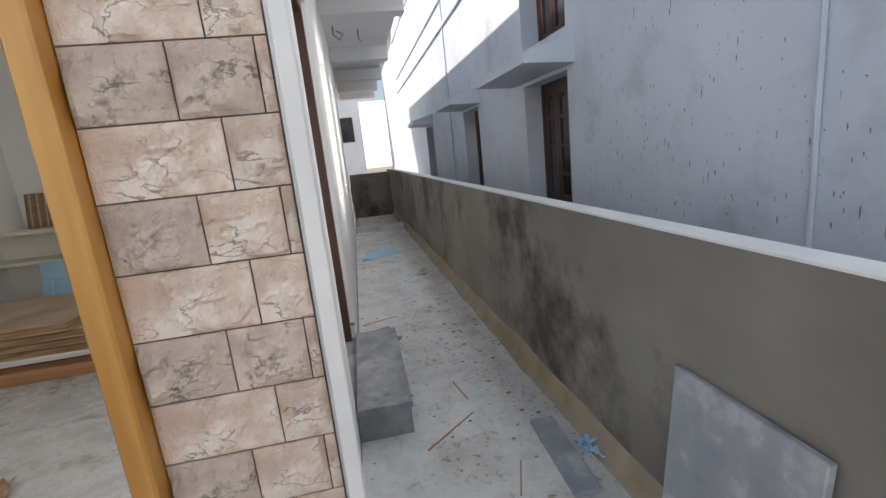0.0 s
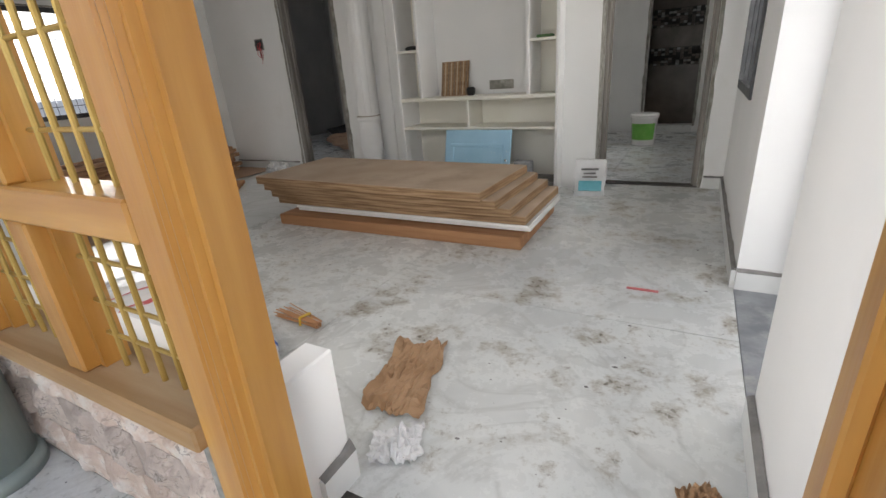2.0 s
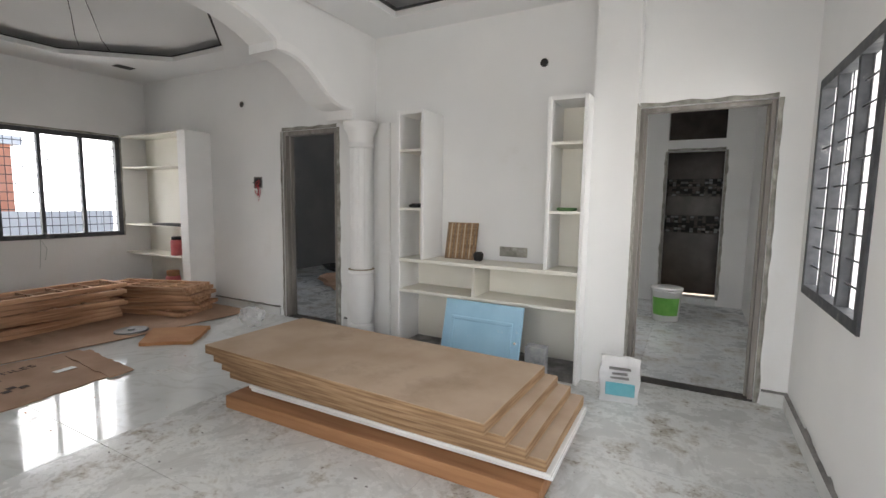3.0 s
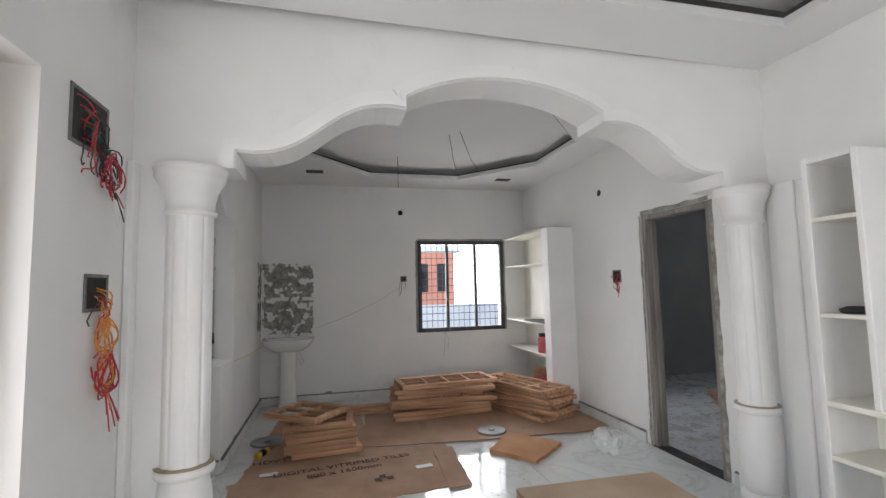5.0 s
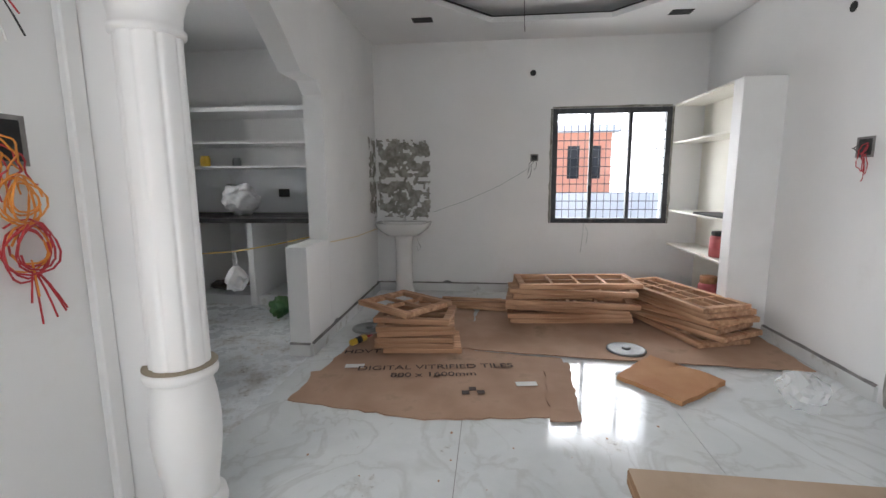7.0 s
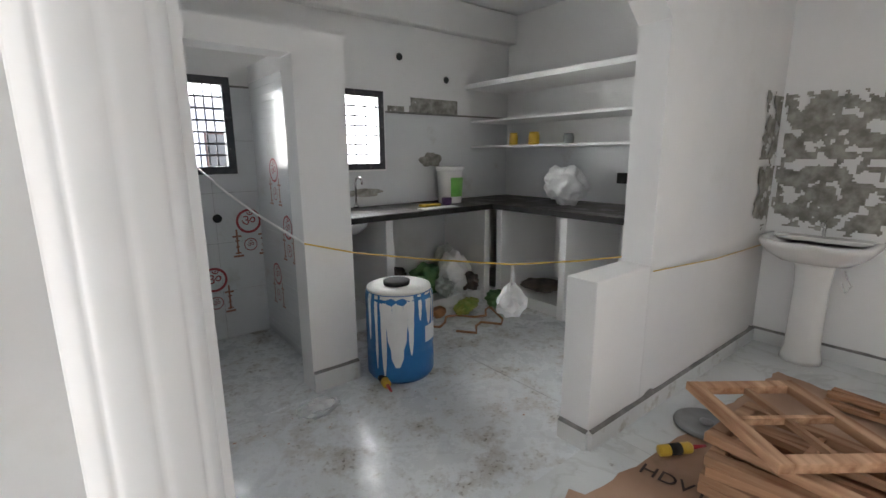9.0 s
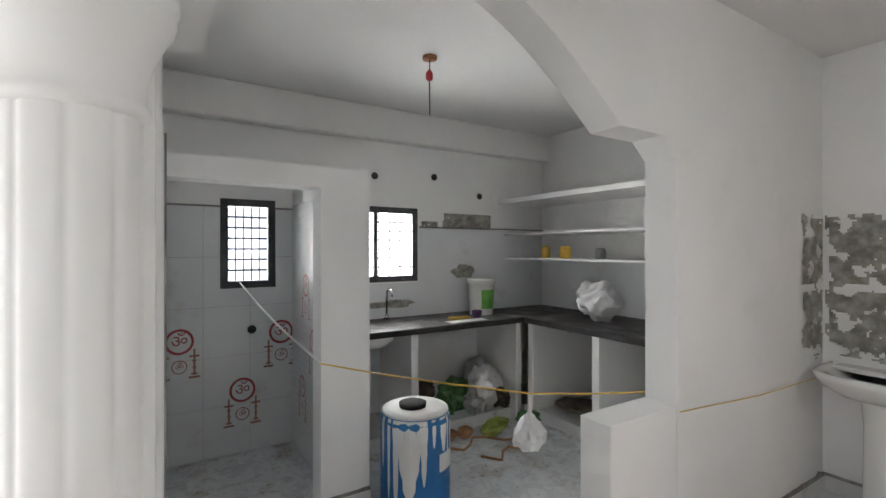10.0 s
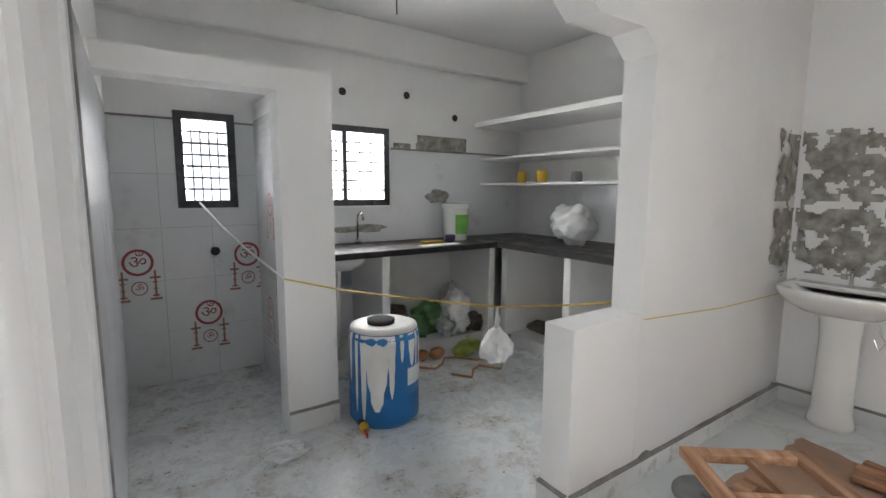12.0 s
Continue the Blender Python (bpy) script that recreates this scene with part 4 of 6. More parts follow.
    for b in ((-0.27, 0.27, -0.012, -0.0005, 0.42, 0.45), (-0.27, 0.27, -0.012, -0.0005, 0.10, 0.13), (-0.27, -0.24, -0.012, -0.0005, 0.13, 0.42), (0.24, 0.27, -0.012, -0.0005, 0.13, 0.42)):
        part("moulding", boxes(b, bevel=0.004), BLUE_PAINT, ob)
    part("knob", lathe([(0.008, 0), (0.012, 0.008), (0.006, 0.014)], 10), CHROME, ob).matrix_basis = pose(0.30, -0.001, 0.30, 90)


blue_hatch()
tagged(part("stone_block", boxes((-2.18, -2.02, 4.60, 4.69, 0.0, 0.28), bevel=0.006), GREYSTONE), "small grey stone block beside the blue panel", "block")


# ---- soft and crumpled things ----
def blob(seed, sx, sy, sz, crumple=0.25, sub=3, freq=3.0, flat=True):
    """A crumpled bag-like body resting on z = 0."""
    bm = bmesh.new()
    bmesh.ops.create_icosphere(bm, subdivisions=sub, radius=1.0)
    for v in bm.verts:
        n = noise.noise(v.co * freq + Vector((seed, seed * 2, 0))) + 0.5 * noise.noise(v.co * freq * 2.3 + Vector((0, seed, seed)))
        v.co *= 1 + crumple * n
        v.co = Vector((v.co.x * sx, v.co.y * sy, v.co.z * sz))
    lo = min(v.co.z for v in bm.verts)
    for v in bm.verts:
        v.co.z -= lo
        if flat and v.co.z < sz * 0.25:
            v.co.z *= 0.05
    return bm


def sack(x, y, z, sx, sy, sz, seed, label, band, turn=0, name="sack", mat_=None):
    ob = thing(name, label, "sack", m=pose(x, y, z, 0, 0, turn))
    part("body", blob(seed, sx, sy, sz, 0.34, 4, 2.4), mat_ or BAG_WHITE, ob, "", True)
    if band:
        part("print", boxes((-sx * 0.55, sx * 0.55, -sy * 1.08, -sy * 0.9, sz * 0.7, sz * 1.25), bevel=0.01), band, ob)
    return ob


def upright_bag():
    ob = thing("putty_bag", "white and teal putty bag standing on the floor", "bag", m=pose(-1.49, 4.62, 0, 0, 0, 8))
    bm = boxes((-0.13, 0.13, -0.06, 0.06, 0, 0.31))
    bmesh.ops.subdivide_edges(bm, edges=list(bm.edges), cuts=5, use_grid_fill=True)
    for v in bm.verts:
        k = v.co.z / 0.31
        v.co.y *= 1 - 0.75 * k ** 2
        v.co += Vector((noise.noise(v.co * 9), noise.noise(v.co * 9 + Vector((3, 0, 0))), 0)) * 0.018
    part("body", bm, BAG_WHITE, ob)
    part("print", boxes((-0.09, 0.10, -0.068, -0.055, 0.05, 0.14), bevel=0.004), TEAL, ob)
    for z, w in ((0.23, 0.07), (0.195, 0.05), (0.165, 0.06)):
        part("lettering", boxes((-w, w, -0.058, -0.03, z, z + 0.012)), GREYJOINT, ob)


upright_bag()


def bucket(x, y, z, r, h, label, band=GREEN, band2=None, turn=0):
    ob = thing("paint_bucket", label, "bucket", m=pose(x, y, z, 0, 0, turn))
    part("body", lathe([(r * 0.86, 0), (r * 0.87, 0.01), (r, h * 0.86), (r * 1.06, h * 0.87), (r * 1.06, h * 0.9), (r, h * 0.91)], 28), CERAMIC, ob, "", True)
    part("lid", lathe([(r * 1.0, h * 0.905), (r * 1.07, h * 0.91), (r * 1.07, h * 0.985), (r * 0.95, h)], 28), CERAMIC, ob, "", True)
    for mtl, a0, a1 in ((band, -150, -70), (band2 or band, -70, -30)):
        bm = bmesh.new()
        rows = []
        for i in range(9):
            a = radians(a0 + (a1 - a0) * i / 8)
            rows.append([bm.verts.new((rr * math.cos(a), rr * math.sin(a), zz)) for rr, zz in ((r * 0.905, h * 0.18), (r * 0.985, h * 0.70))])
        for p, q in zip(rows, rows[1:]):
            bm.faces.new((p[0], q[0], q[1], p[1]))
        part("print", bm, mtl, ob)
    return ob


bucket(-1.33, 7.3, 0.0, 0.165, 0.40, "white and green paint bucket standing in the lobby")

def pillow(sx, sy, sz, seed, u0=-1.0, u1=1.0, grow=0.0):
    """A filled woven sack lying flat: plump middle, pinched ends, creases; u0..u1 takes a band of its skin."""
    bm = bmesh.new()
    n, m = 30, 28
    rows = []
    for i in range(n + 1):
        u = u0 + (u1 - u0) * i / n
        fat = max(0.10, (1 - abs(u) ** 3.2)) ** 0.55
        ring = []
        for k in range(m):
            a = 2 * math.pi * k / m
            c, q = math.cos(a), math.sin(a)
            y = sy * (0.80 + 0.20 * fat) * (1 if c > 0 else -1) * abs(c) ** 0.6
            z = sz * (0.12 + 0.88 * fat) * (1 if q > 0 else -1) * abs(q) ** 0.8
            p = Vector((u * sx, y, z))
            w = 0.014 * noise.noise(p * 13 + Vector((seed, 0, 0))) + 0.008 * abs(noise.noise(p * 30 + Vector((0, seed, 0))))
            rad = Vector((0, c, q))
            p += rad * (w + grow)
            ring.append(bm.verts.new((p.x, p.y, max(p.z + sz, 0.0))))
        rows.append(ring)
    for p, q in zip(rows, rows[1:]):
        for k in range(m):
            bm.faces.new((p[k], p[(k + 1) % m], q[(k + 1) % m], q[k]))
    if grow == 0.0:
        bm.faces.new(rows[0])
        bm.faces.new(rows[-1])
    return bm


def filled_sack(x, y, z, sx, sy, sz, seed, label, bands, turn):
    ob = thing("sack", label, "sack", m=pose(x, y, z, 0, 0, turn))
    part("body", pillow(sx, sy, sz, seed), BAG_WHITE, ob, "", True)
    for mtl, a, b in bands:
        part("print", pillow(sx, sy, sz, seed, a, b, 0.0015), mtl, ob, "", True)


# sacks and broom inside, under the grille window
filled_sack(-2.80, 1.50, 0.0, 0.30, 0.17, 0.085, 3, "white printed cement sack lying under the window", ((BAG_RED, -0.5, -0.38), (BAG_RED, 0.1, 0.16), (BAG_RED, 0.42, 0.55)), 6)
filled_sack(-2.76, 1.49, 0.165, 0.26, 0.15, 0.07, 5, "white printed cement sack lying on another", ((BAG_RED, -0.3, -0.22), (BAG_RED, 0.3, 0.4)), -14)
filled_sack(-2.33, 1.62, 0.0, 0.20, 0.12, 0.065, 7, "white woven sack with blue print under the window", ((BAG_BLUE, -0.45, -0.30), (BAG_BLUE, -0.05, 0.04), (BAG_BLUE, 0.38, 0.52)), -35)


def broom():
    ob = thing("broom", "bundle of brown broom twigs tied with yellow string", "broom", m=pose(-2.20, 1.93, 0.02, 0, 0, 172))
    rnd = random.Random(3)
    bm = bmesh.new()
    for i in range(26):
        y, z = rnd.uniform(-0.02, 0.02), rnd.uniform(0, 0.03)
        add(bm, tube([(0, y, z), (0.28, y * 2.2 + rnd.uniform(-0.02, 0.02), z + rnd.uniform(-0.01, 0.01))], 0.004, 4))
    tagged(part("twigs", bm, REDWOOD, ob), kind="stuff")
    part("string", tube([(0.10, -0.035, 0.0), (0.10, -0.03, 0.035), (0.10, 0.03, 0.04), (0.10, 0.035, 0.0)], 0.007), YELLOW, ob)


broom()


def crumpled_paper(x, y, sx, sy, turn, seed, label, material):
    bm = bmesh.new()
    bmesh.ops.create_grid(bm, x_segments=22, y_segments=34, size=0.5)
    for v in bm.verts:
        p = v.co.copy()
        edge = 1 + 0.22 * noise.noise((p.x * 5, p.y * 5, seed))
        zz = 0.045 * abs(noise.noise((p.x * 7, p.y * 4, seed + 3))) + 0.02 * abs(noise.noise((p.x * 17, p.y * 14, seed + 9)))
        v.co = Vector((p.x * sx * edge, p.y * sy * edge, 0.004 + zz))
    ob = part("crumpled_paper", bm, material)
    ob.matrix_world = pose(x, y, 0, 0, 0, turn)
    return tagged(ob, label, "paper")


crumpled_paper(-1.62, 1.80, 0.22, 0.46, 14, 2, "crumpled brown packing paper on the marble floor", PAPER)
crumpled_paper(-1.46, 1.47, 0.16, 0.15, 30, 5, "torn white packet on the marble floor", BAG_WHITE)
crumpled_paper(-0.60, 1.62, 0.10, 0.12, 30, 8, "small crumpled brown scrap by the skirting", PAPER)


# ---- cardboard on the dining floor ----
sheet("cardboard_sheet", [(-5.02, 1.40), (-4.86, 2.30), (-4.98, 3.18), (-5.86, 3.22), (-5.95, 2.55), (-7.2, 2.50), (-7.45, 1.60), (-5.95, 1.50)], 0.001, 0.006, CARD, "large flattened brown tile carton on the floor", "cardboard", 0.012, 1, "flattened cartons")
sheet("cardboard_sheet", [(-5.98, 2.45), (-5.86, 3.4), (-5.80, 4.3), (-5.75, 4.98), (-6.5, 4.98), (-7.4, 4.7), (-7.5, 2.6)], 0.009, 0.006, CARD, "dusty flattened brown carton under timber stacks", "cardboard", 0.008, 2, "flattened cartons")
sheet("cardboard_flap", [(-4.90, 3.02), (-4.92, 3.20), (-5.75, 3.26), (-5.75, 3.08)], 0.008, 0.006, CARD, "narrow torn flap of a tile carton", "cardboard", 0.02, 5, "flattened cartons")
sheet("cardboard_piece", [(-5.52, 3.55), (-5.16, 3.84), (-5.48, 4.24), (-5.92, 3.90)], 0.003, 0.03, CARD_ORANGE, "orange-brown folded cardboard piece on the marble", "cardboard", 0.03, 6)
sheet("cardboard_scrap", [(-5.45, 1.22 + 0.16), (-5.30, 1.42), (-5.35, 1.60), (-5.5, 1.5)], 0.001, 0.004, CARD, "small torn cardboard scrap", "cardboard", 0.02, 9)


def lettering(text, size, m, material, label, name="printed_text", depth=0.0006):
    cu = bpy.data.curves.new(name, "FONT")
    cu.body, cu.size, cu.extrude, cu.align_x, cu.align_y = text, size, depth, "CENTER", "CENTER"
    tmp = bpy.data.objects.new(name, cu)
    scene.collection.objects.link(tmp)
    dg = bpy.context.evaluated_depsgraph_get()
    me = bpy.data.meshes.new_from_object(tmp.evaluated_get(dg))
    bpy.data.objects.remove(tmp)
    me.materials.clear()
    me.materials.append(material)
    ob = new(name, me)
    ob.matrix_world = m
    return tagged(ob, label, "lettering")


lettering("DIGITAL VITRIFIED TILES", 0.105, pose(-5.58, 2.28, 0.0195, 0, 0, 98), INK, "dark printed words on the flattened carton")
lettering("800 x 1600mm", 0.10, pose(-5.45, 2.28, 0.0195, 0, 0, 98), INK, "dark printed size on the flattened carton")
lettering("HDVT", 0.11, pose(-5.83, 1.66, 0.0195, 0, 0, 98), INK, "dark printed letters on the flattened carton")
for x, y, t in ((-5.55, 1.68, 98), (-5.36, 2.92, 98), (-5.95, 2.35, 98)):
    tagged(part("white_label", boxes((-0.07, 0.07, -0.03, 0.03, 0.017, 0.020)), PAINT_WHITE), "white paper label on the carton", "label").matrix_world = pose(x, y, 0, 0, 0, t)
ck = thing("printed_mark", "dark chequered mark printed on the carton", "mark", m=pose(-5.17, 2.50, 0, 0, 0, 98))
for i, j in ((0, 0), (1, 1), (2, 0)):
    part("square", boxes((i * 0.05, i * 0.05 + 0.048, j * 0.05, j * 0.05 + 0.048, 0.018, 0.0205)), INK, ck)


def lid(x, y, z, r, label):
    ob = thing("metal_lid", label, "lid", "round steel lids", pose(x, y, z))
    part("disc", lathe([(r, 0), (r * 1.0, 0.012), (r * 0.9, 0.018), (r * 0.82, 0.012), (r * 0.3, 0.014)], 36), STEEL, ob, "", True)
    part("handle", lathe([(r * 0.22, 0.013), (r * 0.22, 0.024), (r * 0.15, 0.028)], 20), STEEL, ob, "", True)


lid(-6.42, 1.56, 0.008, 0.16, "round grey steel cover lying on the carton")
lid(-6.05, 3.76, 0.016, 0.15, "round grey steel cover lying on the carton")

# crumpled clear plastic
ob = part("plastic_sheet", blob(13, 0.14, 0.12, 0.10, 0.35, 3, 4.0), CLEAR)
ob.matrix_world = pose(-5.22, 4.55, 0.012)
tagged(ob, "crumpled clear plastic wrap on the floor", "plastic")


# ---- timber window shutters, stacked ----
def lattice(w, d, t, nx, ny, name="shutter_frame", seed=0):
    """An unglazed wooden frame with glazing bars, lying flat, centred; returns the thing."""
    ob = thing(name, "raw wooden shutter frame with glazing bars, stacked flat", "window frame", "raw timber frames")
    b = 0.06
    for s in (-1, 1):
        part("stile", boxes((-w / 2, w / 2, s * (d / 2 - b / 2) - b / 2, s * (d / 2 - b / 2) + b / 2, 0, t), bevel=0.003), RAWWOOD, ob)
        part("rail", boxes((s * (w / 2 - b / 2) - b / 2, s * (w / 2 - b / 2) + b / 2, -d / 2 + b, d / 2 - b, 0.001, t - 0.001), bevel=0.003), RAWWOOD, ob)
    for i in range(nx):
        x = -w / 2 + b + (w - 2 * b) * (i + 1) / (nx + 1)
        part("glazing_bar", boxes((x - 0.012, x + 0.012, -d / 2 + b, d / 2 - b, 0.006, t - 0.006)), RAWWOOD, ob)
    for j in range(ny):
        y = -d / 2 + b + (d - 2 * b) * (j + 1) / (ny + 1)
        part("glazing_bar", boxes((-w / 2 + b, w / 2 - b, y - 0.012, y + 0.012, 0.007, t - 0.007)), RAWWOOD, ob)
    return ob


def frame_stack(x, y, z0, count, w, d, t, turn, nx, ny, seed, jit=0.05, top=None):
    rnd = random.Random(seed)
    first = lattice(w, d, t, nx, ny)
    z = z0
    for i in range(count):
        m = pose(x + rnd.uniform(-jit, jit), y + rnd.uniform(-jit, jit), z, rnd.uniform(-1, 1), rnd.uniform(-0.8, 0.8), turn + rnd.uniform(-10, 10))
        if i == 0:
            first.matrix_world = m
        else:
            copy_thing(first, m)
        z += t + 0.003
    if top:
        copy_thing(first, pose(x + top[0], y + top[1], z + 0.02, top[2], top[3], turn + top[4]))


frame_stack(-6.05, 2.10, 0.020, 6, 0.62, 0.42, 0.042, 92, 1, 1, 5, 0.04)
frame_stack(-6.15, 1.95, 0.318, 1, 0.62, 0.52, 0.042, 62, 1, 1, 6, 0.0)
frame_stack(-6.92, 3.48, 0.020, 8, 1.15, 0.50, 0.044, 92, 3, 1, 7, 0.075)
frame_stack(-6.72, 4.42, 0.020, 7, 1.10, 0.50, 0.044, 28, 3, 2, 9, 0.055)
rnd = random.Random(8)
for i in range(9):
    ob = part("timber_batten", boxes((-0.45, 0.45, -0.025, 0.025, 0, 0.03), bevel=0.003), RAWWOOD)
    ob.matrix_world = pose(-7.30 + 0.045 * (i % 5), 2.35 + 0.12 * (i % 3), 0.020 + 0.032 * (i // 5), 0, 0, 88 + rnd.uniform(-9, 9))
    tagged(ob, "raw wooden batten lying by the wall", "batten", "raw timber battens")


# ---- basin ----
def basin():
    ob = thing("wash_basin", "white ceramic pedestal basin with a chrome tap", "basin", m=pose(XW, 1.63, 0))
    bm = bmesh.new()
    prof = [(0.30, 0.70), (0.62, 0.72), (0.86, 0.78), (0.97, 0.83), (1.0, 0.865), (0.98, 0.875), (0.90, 0.872), (0.80, 0.86), (0.62, 0.79), (0.2, 0.755)]
    rings = []
    for k, z in prof:
        ring = []
        for i in range(33):
            a = -math.pi / 2 + math.pi * i / 32
            ring.append(bm.verts.new((0.06 + 0.42 * k * max(0.0, math.cos(a)) ** 0.5, 0.32 * k * (1 if math.sin(a) > 0 else -1) * abs(math.sin(a)) ** 0.55, z)))
        ring.append(bm.verts.new((0.002, 0.32 * k, z)))
        ring.append(bm.verts.new((0.002, -0.32 * k, z)))
        rings.append(ring)
    for a, b in zip(rings, rings[1:]):
        for i in range(len(a)):
            bm.faces.new((a[i], a[(i + 1) % len(a)], b[(i + 1) % len(a)], b[i]))
    bm.faces.new(rings[-1])
    bm.faces.new(rings[0])
    part("bowl", bm, CERAMIC, ob, "", True)
    part("pedestal", lathe([(0.125, 0), (0.12, 0.03), (0.105, 0.10), (0.10, 0.55), (0.11, 0.68), (0.13, 0.72)], 24, 0.16, 0), CERAMIC, ob, "", True)
    part("ledge", boxes((0.002, 0.13, -0.27, 0.27, 0.845, 0.874), bevel=0.006), CERAMIC, ob)
    tap = part("tap", tube([(0.055, 0, 0.87), (0.055, 0, 0.96), (0.08, 0, 0.985), (0.14, 0, 0.975), (0.145, 0, 0.955)], 0.011, 10), CHROME, ob, "chrome tap", True)
    part("handle", boxes((0.035, 0.075, -0.008, 0.008, 0.972, 0.986), bevel=0.003), CHROME, tap)
    part("waste_pipe", tube([(0.03, 0.14, 0.66), (0.03, 0.16, 0.60), (0.05, 0.19, 0.56), (0.03, 0.16, 0.50), (0.02, 0.13, 0.56)], 0.006), CHROME, ob, "thin grey hose")


basin()


def rough_patch(name, axis, a, u0, u1, z0, z1, seed, sgn, label, bare=0.20):
    """Chipped cement where tiles come off: a thick ragged skin with bare islands."""
    bm = bmesh.new()
    nu, nz = int((u1 - u0) / 0.012), int((z1 - z0) / 0.012)
    g = {}
    for i in range(nu + 1):
        for j in range(nz + 1):
            u, z = u0 + (u1 - u0) * i / nu, z0 + (z1 - z0) * j / nz
            f = noise.noise((u * 9, z * 9, seed)) + 0.5 * noise.noise((u * 25, z * 25, seed))
            row = abs(((z - z0) / (z1 - z0)) * 2 - round(((z - z0) / (z1 - z0)) * 2))
            e = min(u - u0, u1 - u, z - z0, z1 - z) / 0.03
            g[i, j] = (u, z, f, min(1, e), row)
    vs = {}

    def v(i, j):
        if (i, j) not in vs:
            u, z, f, e, row = g[i, j]
            o = sgn * (0.002 + 0.016 * max(0, f + 0.4) * min(1, e + 0.2))
            vs[i, j] = bm.verts.new((a + o, u, z) if axis == "x" else (u, a + o, z))
        return vs[i, j]
    for i in range(nu):
        for j in range(nz):
            u, z, f, e, row = g[i, j]
            if f > (bare if e > 0.5 else bare - 0.3) or bare < 0.5 and row < 0.06 and noise.noise((u * 14, z * 3, seed + 4)) > -0.1:
                continue
            bm.faces.new((v(i, j), v(i + 1, j), v(i + 1, j + 1), v(i, j + 1)))
    ob = part(name, bm, CEMENT_RAW, smooth=True)
    return tagged(ob, label, "cement patch")


rough_patch("cement_patch", "x", XW + 0.001, 1.285, 1.94, 0.885, 1.86, 2, 1, "chipped grey cement patch over the basin")
rough_patch("cement_patch", "y", 1.271, XW + 0.01, -7.63, 0.885, 1.86, 5, 1, "chipped grey cement patch beside the basin")


# ---- wiring ----
def switch_recess(axis, a, u0, u1, z0, z1, sgn, wires, seed, label):
    """An open wall box with its loose wires hanging out."""
    def bx(q0, q1, p0, p1, r0, r1):
        q0, q1 = sorted((q0, q1))
        return (q0, q1, p0, p1, r0, r1) if axis == "x" else (p0, p1, q0, q1, r0, r1)
    ob = thing("switch_recess", label, "switch box")
    part("rim", boxes(bx(a, a + sgn * 0.006, u0, u0 + 0.014, z0, z1), bx(a, a + sgn * 0.006, u1 - 0.014, u1, z0, z1), bx(a, a + sgn * 0.006, u0 + 0.014, u1 - 0.014, z0, z0 + 0.014), bx(a, a + sgn * 0.006, u0 + 0.014, u1 - 0.014, z1 - 0.014, z1)), GREYJOINT, ob)
    part("back", boxes(bx(a, a + sgn * 0.0025, u0 + 0.0141, u1 - 0.0141, z0 + 0.0141, z1 - 0.0141)), BLACK, ob)
    rr = random.Random(seed)
    for mtl, n, drop, loop in wires:
        for i in range(n):
            u = rr.uniform(u0 + 0.3 * (u1 - u0), u1 - 0.02)
            z = rr.uniform(z0 + 0.02, z1 - 0.03)
            du = rr.uniform(-0.09, 0.02)
            dz = drop * rr.uniform(0.6, 1.15)
            o = sgn * rr.uniform(0.02, 0.05)
            pts = []
            for k in range(15):
                t = k / 14
                uu = u + du * t + loop * math.sin(t * 9 + i) * t * (1 - 0.4 * t)
                zz = z - dz * t ** 1.3 + loop * math.cos(t * 9 + i) * t
                oo = sgn * 0.004 + o * math.sin(math.pi * min(1, t * 1.1)) + sgn * 0.008 * rr.random()
                pts.append((a + oo, uu, zz) if axis == "x" else (uu, a + oo, zz))
            part("wire", tube(pts, 0.003, 5), mtl, ob)
    return ob


def wire_coil(ob, mtl, x, z, r, turns, seed, tails=0):
    """A slack coil of wire hanging in front of the south wall, with loose ends."""
    rr = random.Random(seed)
    for k in range(turns):
        cx, cz, q, w = x + rr.uniform(-0.02, 0.02), z + rr.uniform(-0.02, 0.02), r * rr.uniform(0.75, 1.1), rr.uniform(0.7, 1.0)
        ph, o = rr.uniform(0, 6), rr.uniform(0.02, 0.05)
        part("wire", tube([(cx + q * w * math.cos(ph + i * 0.45), YS + o + 0.012 * math.sin(i * 0.9 + k), cz + q * math.sin(ph + i * 0.45)) for i in range(14)], 0.0034, 5), mtl, ob)
    for k in range(tails):
        dx, dz = rr.uniform(-0.08, 0.06), -rr.uniform(0.06, 0.17)
        part("wire", tube([(x + dx * t, YS + 0.03 + 0.03 * t, z - r * 0.7 + dz * t ** 1.4) for t in (0, 0.25, 0.5, 0.75, 1.0)], 0.003, 5), mtl, ob)


sw = switch_recess("y", YS, -3.67, -3.38, 2.06, 2.28, 1, ((RED_WIRE, 5, 0.16, 0.03), (GREEN_WIRE, 3, 0.14, 0.03), (BLACK_WIRE, 6, 0.16, 0.04)), 2, "open switch box with red and black wires hanging out")
wire_coil(sw, RED_WIRE, -3.64, 2.00, 0.075, 6, 3, 2)
wire_coil(sw, BLACK_WIRE, -3.63, 2.01, 0.07, 4, 5, 2)
wire_coil(sw, PAINT_WHITE, -3.64, 1.96, 0.06, 1, 6, 1)
sw = switch_recess("y", YS, -3.72, -3.53, 1.43, 1.58, 1, ((ORANGE_WIRE, 4, 0.14, 0.02), (RED_WIRE, 3, 0.14, 0.02), (BLACK_WIRE, 1, 0.12, 0.02)), 4, "open switch box with orange and red coils hanging out")
wire_coil(sw, ORANGE_WIRE, -3.65, 1.335, 0.07, 6, 7)
wire_coil(sw, RED_WIRE, -3.66, 1.175, 0.085, 7, 8, 5)
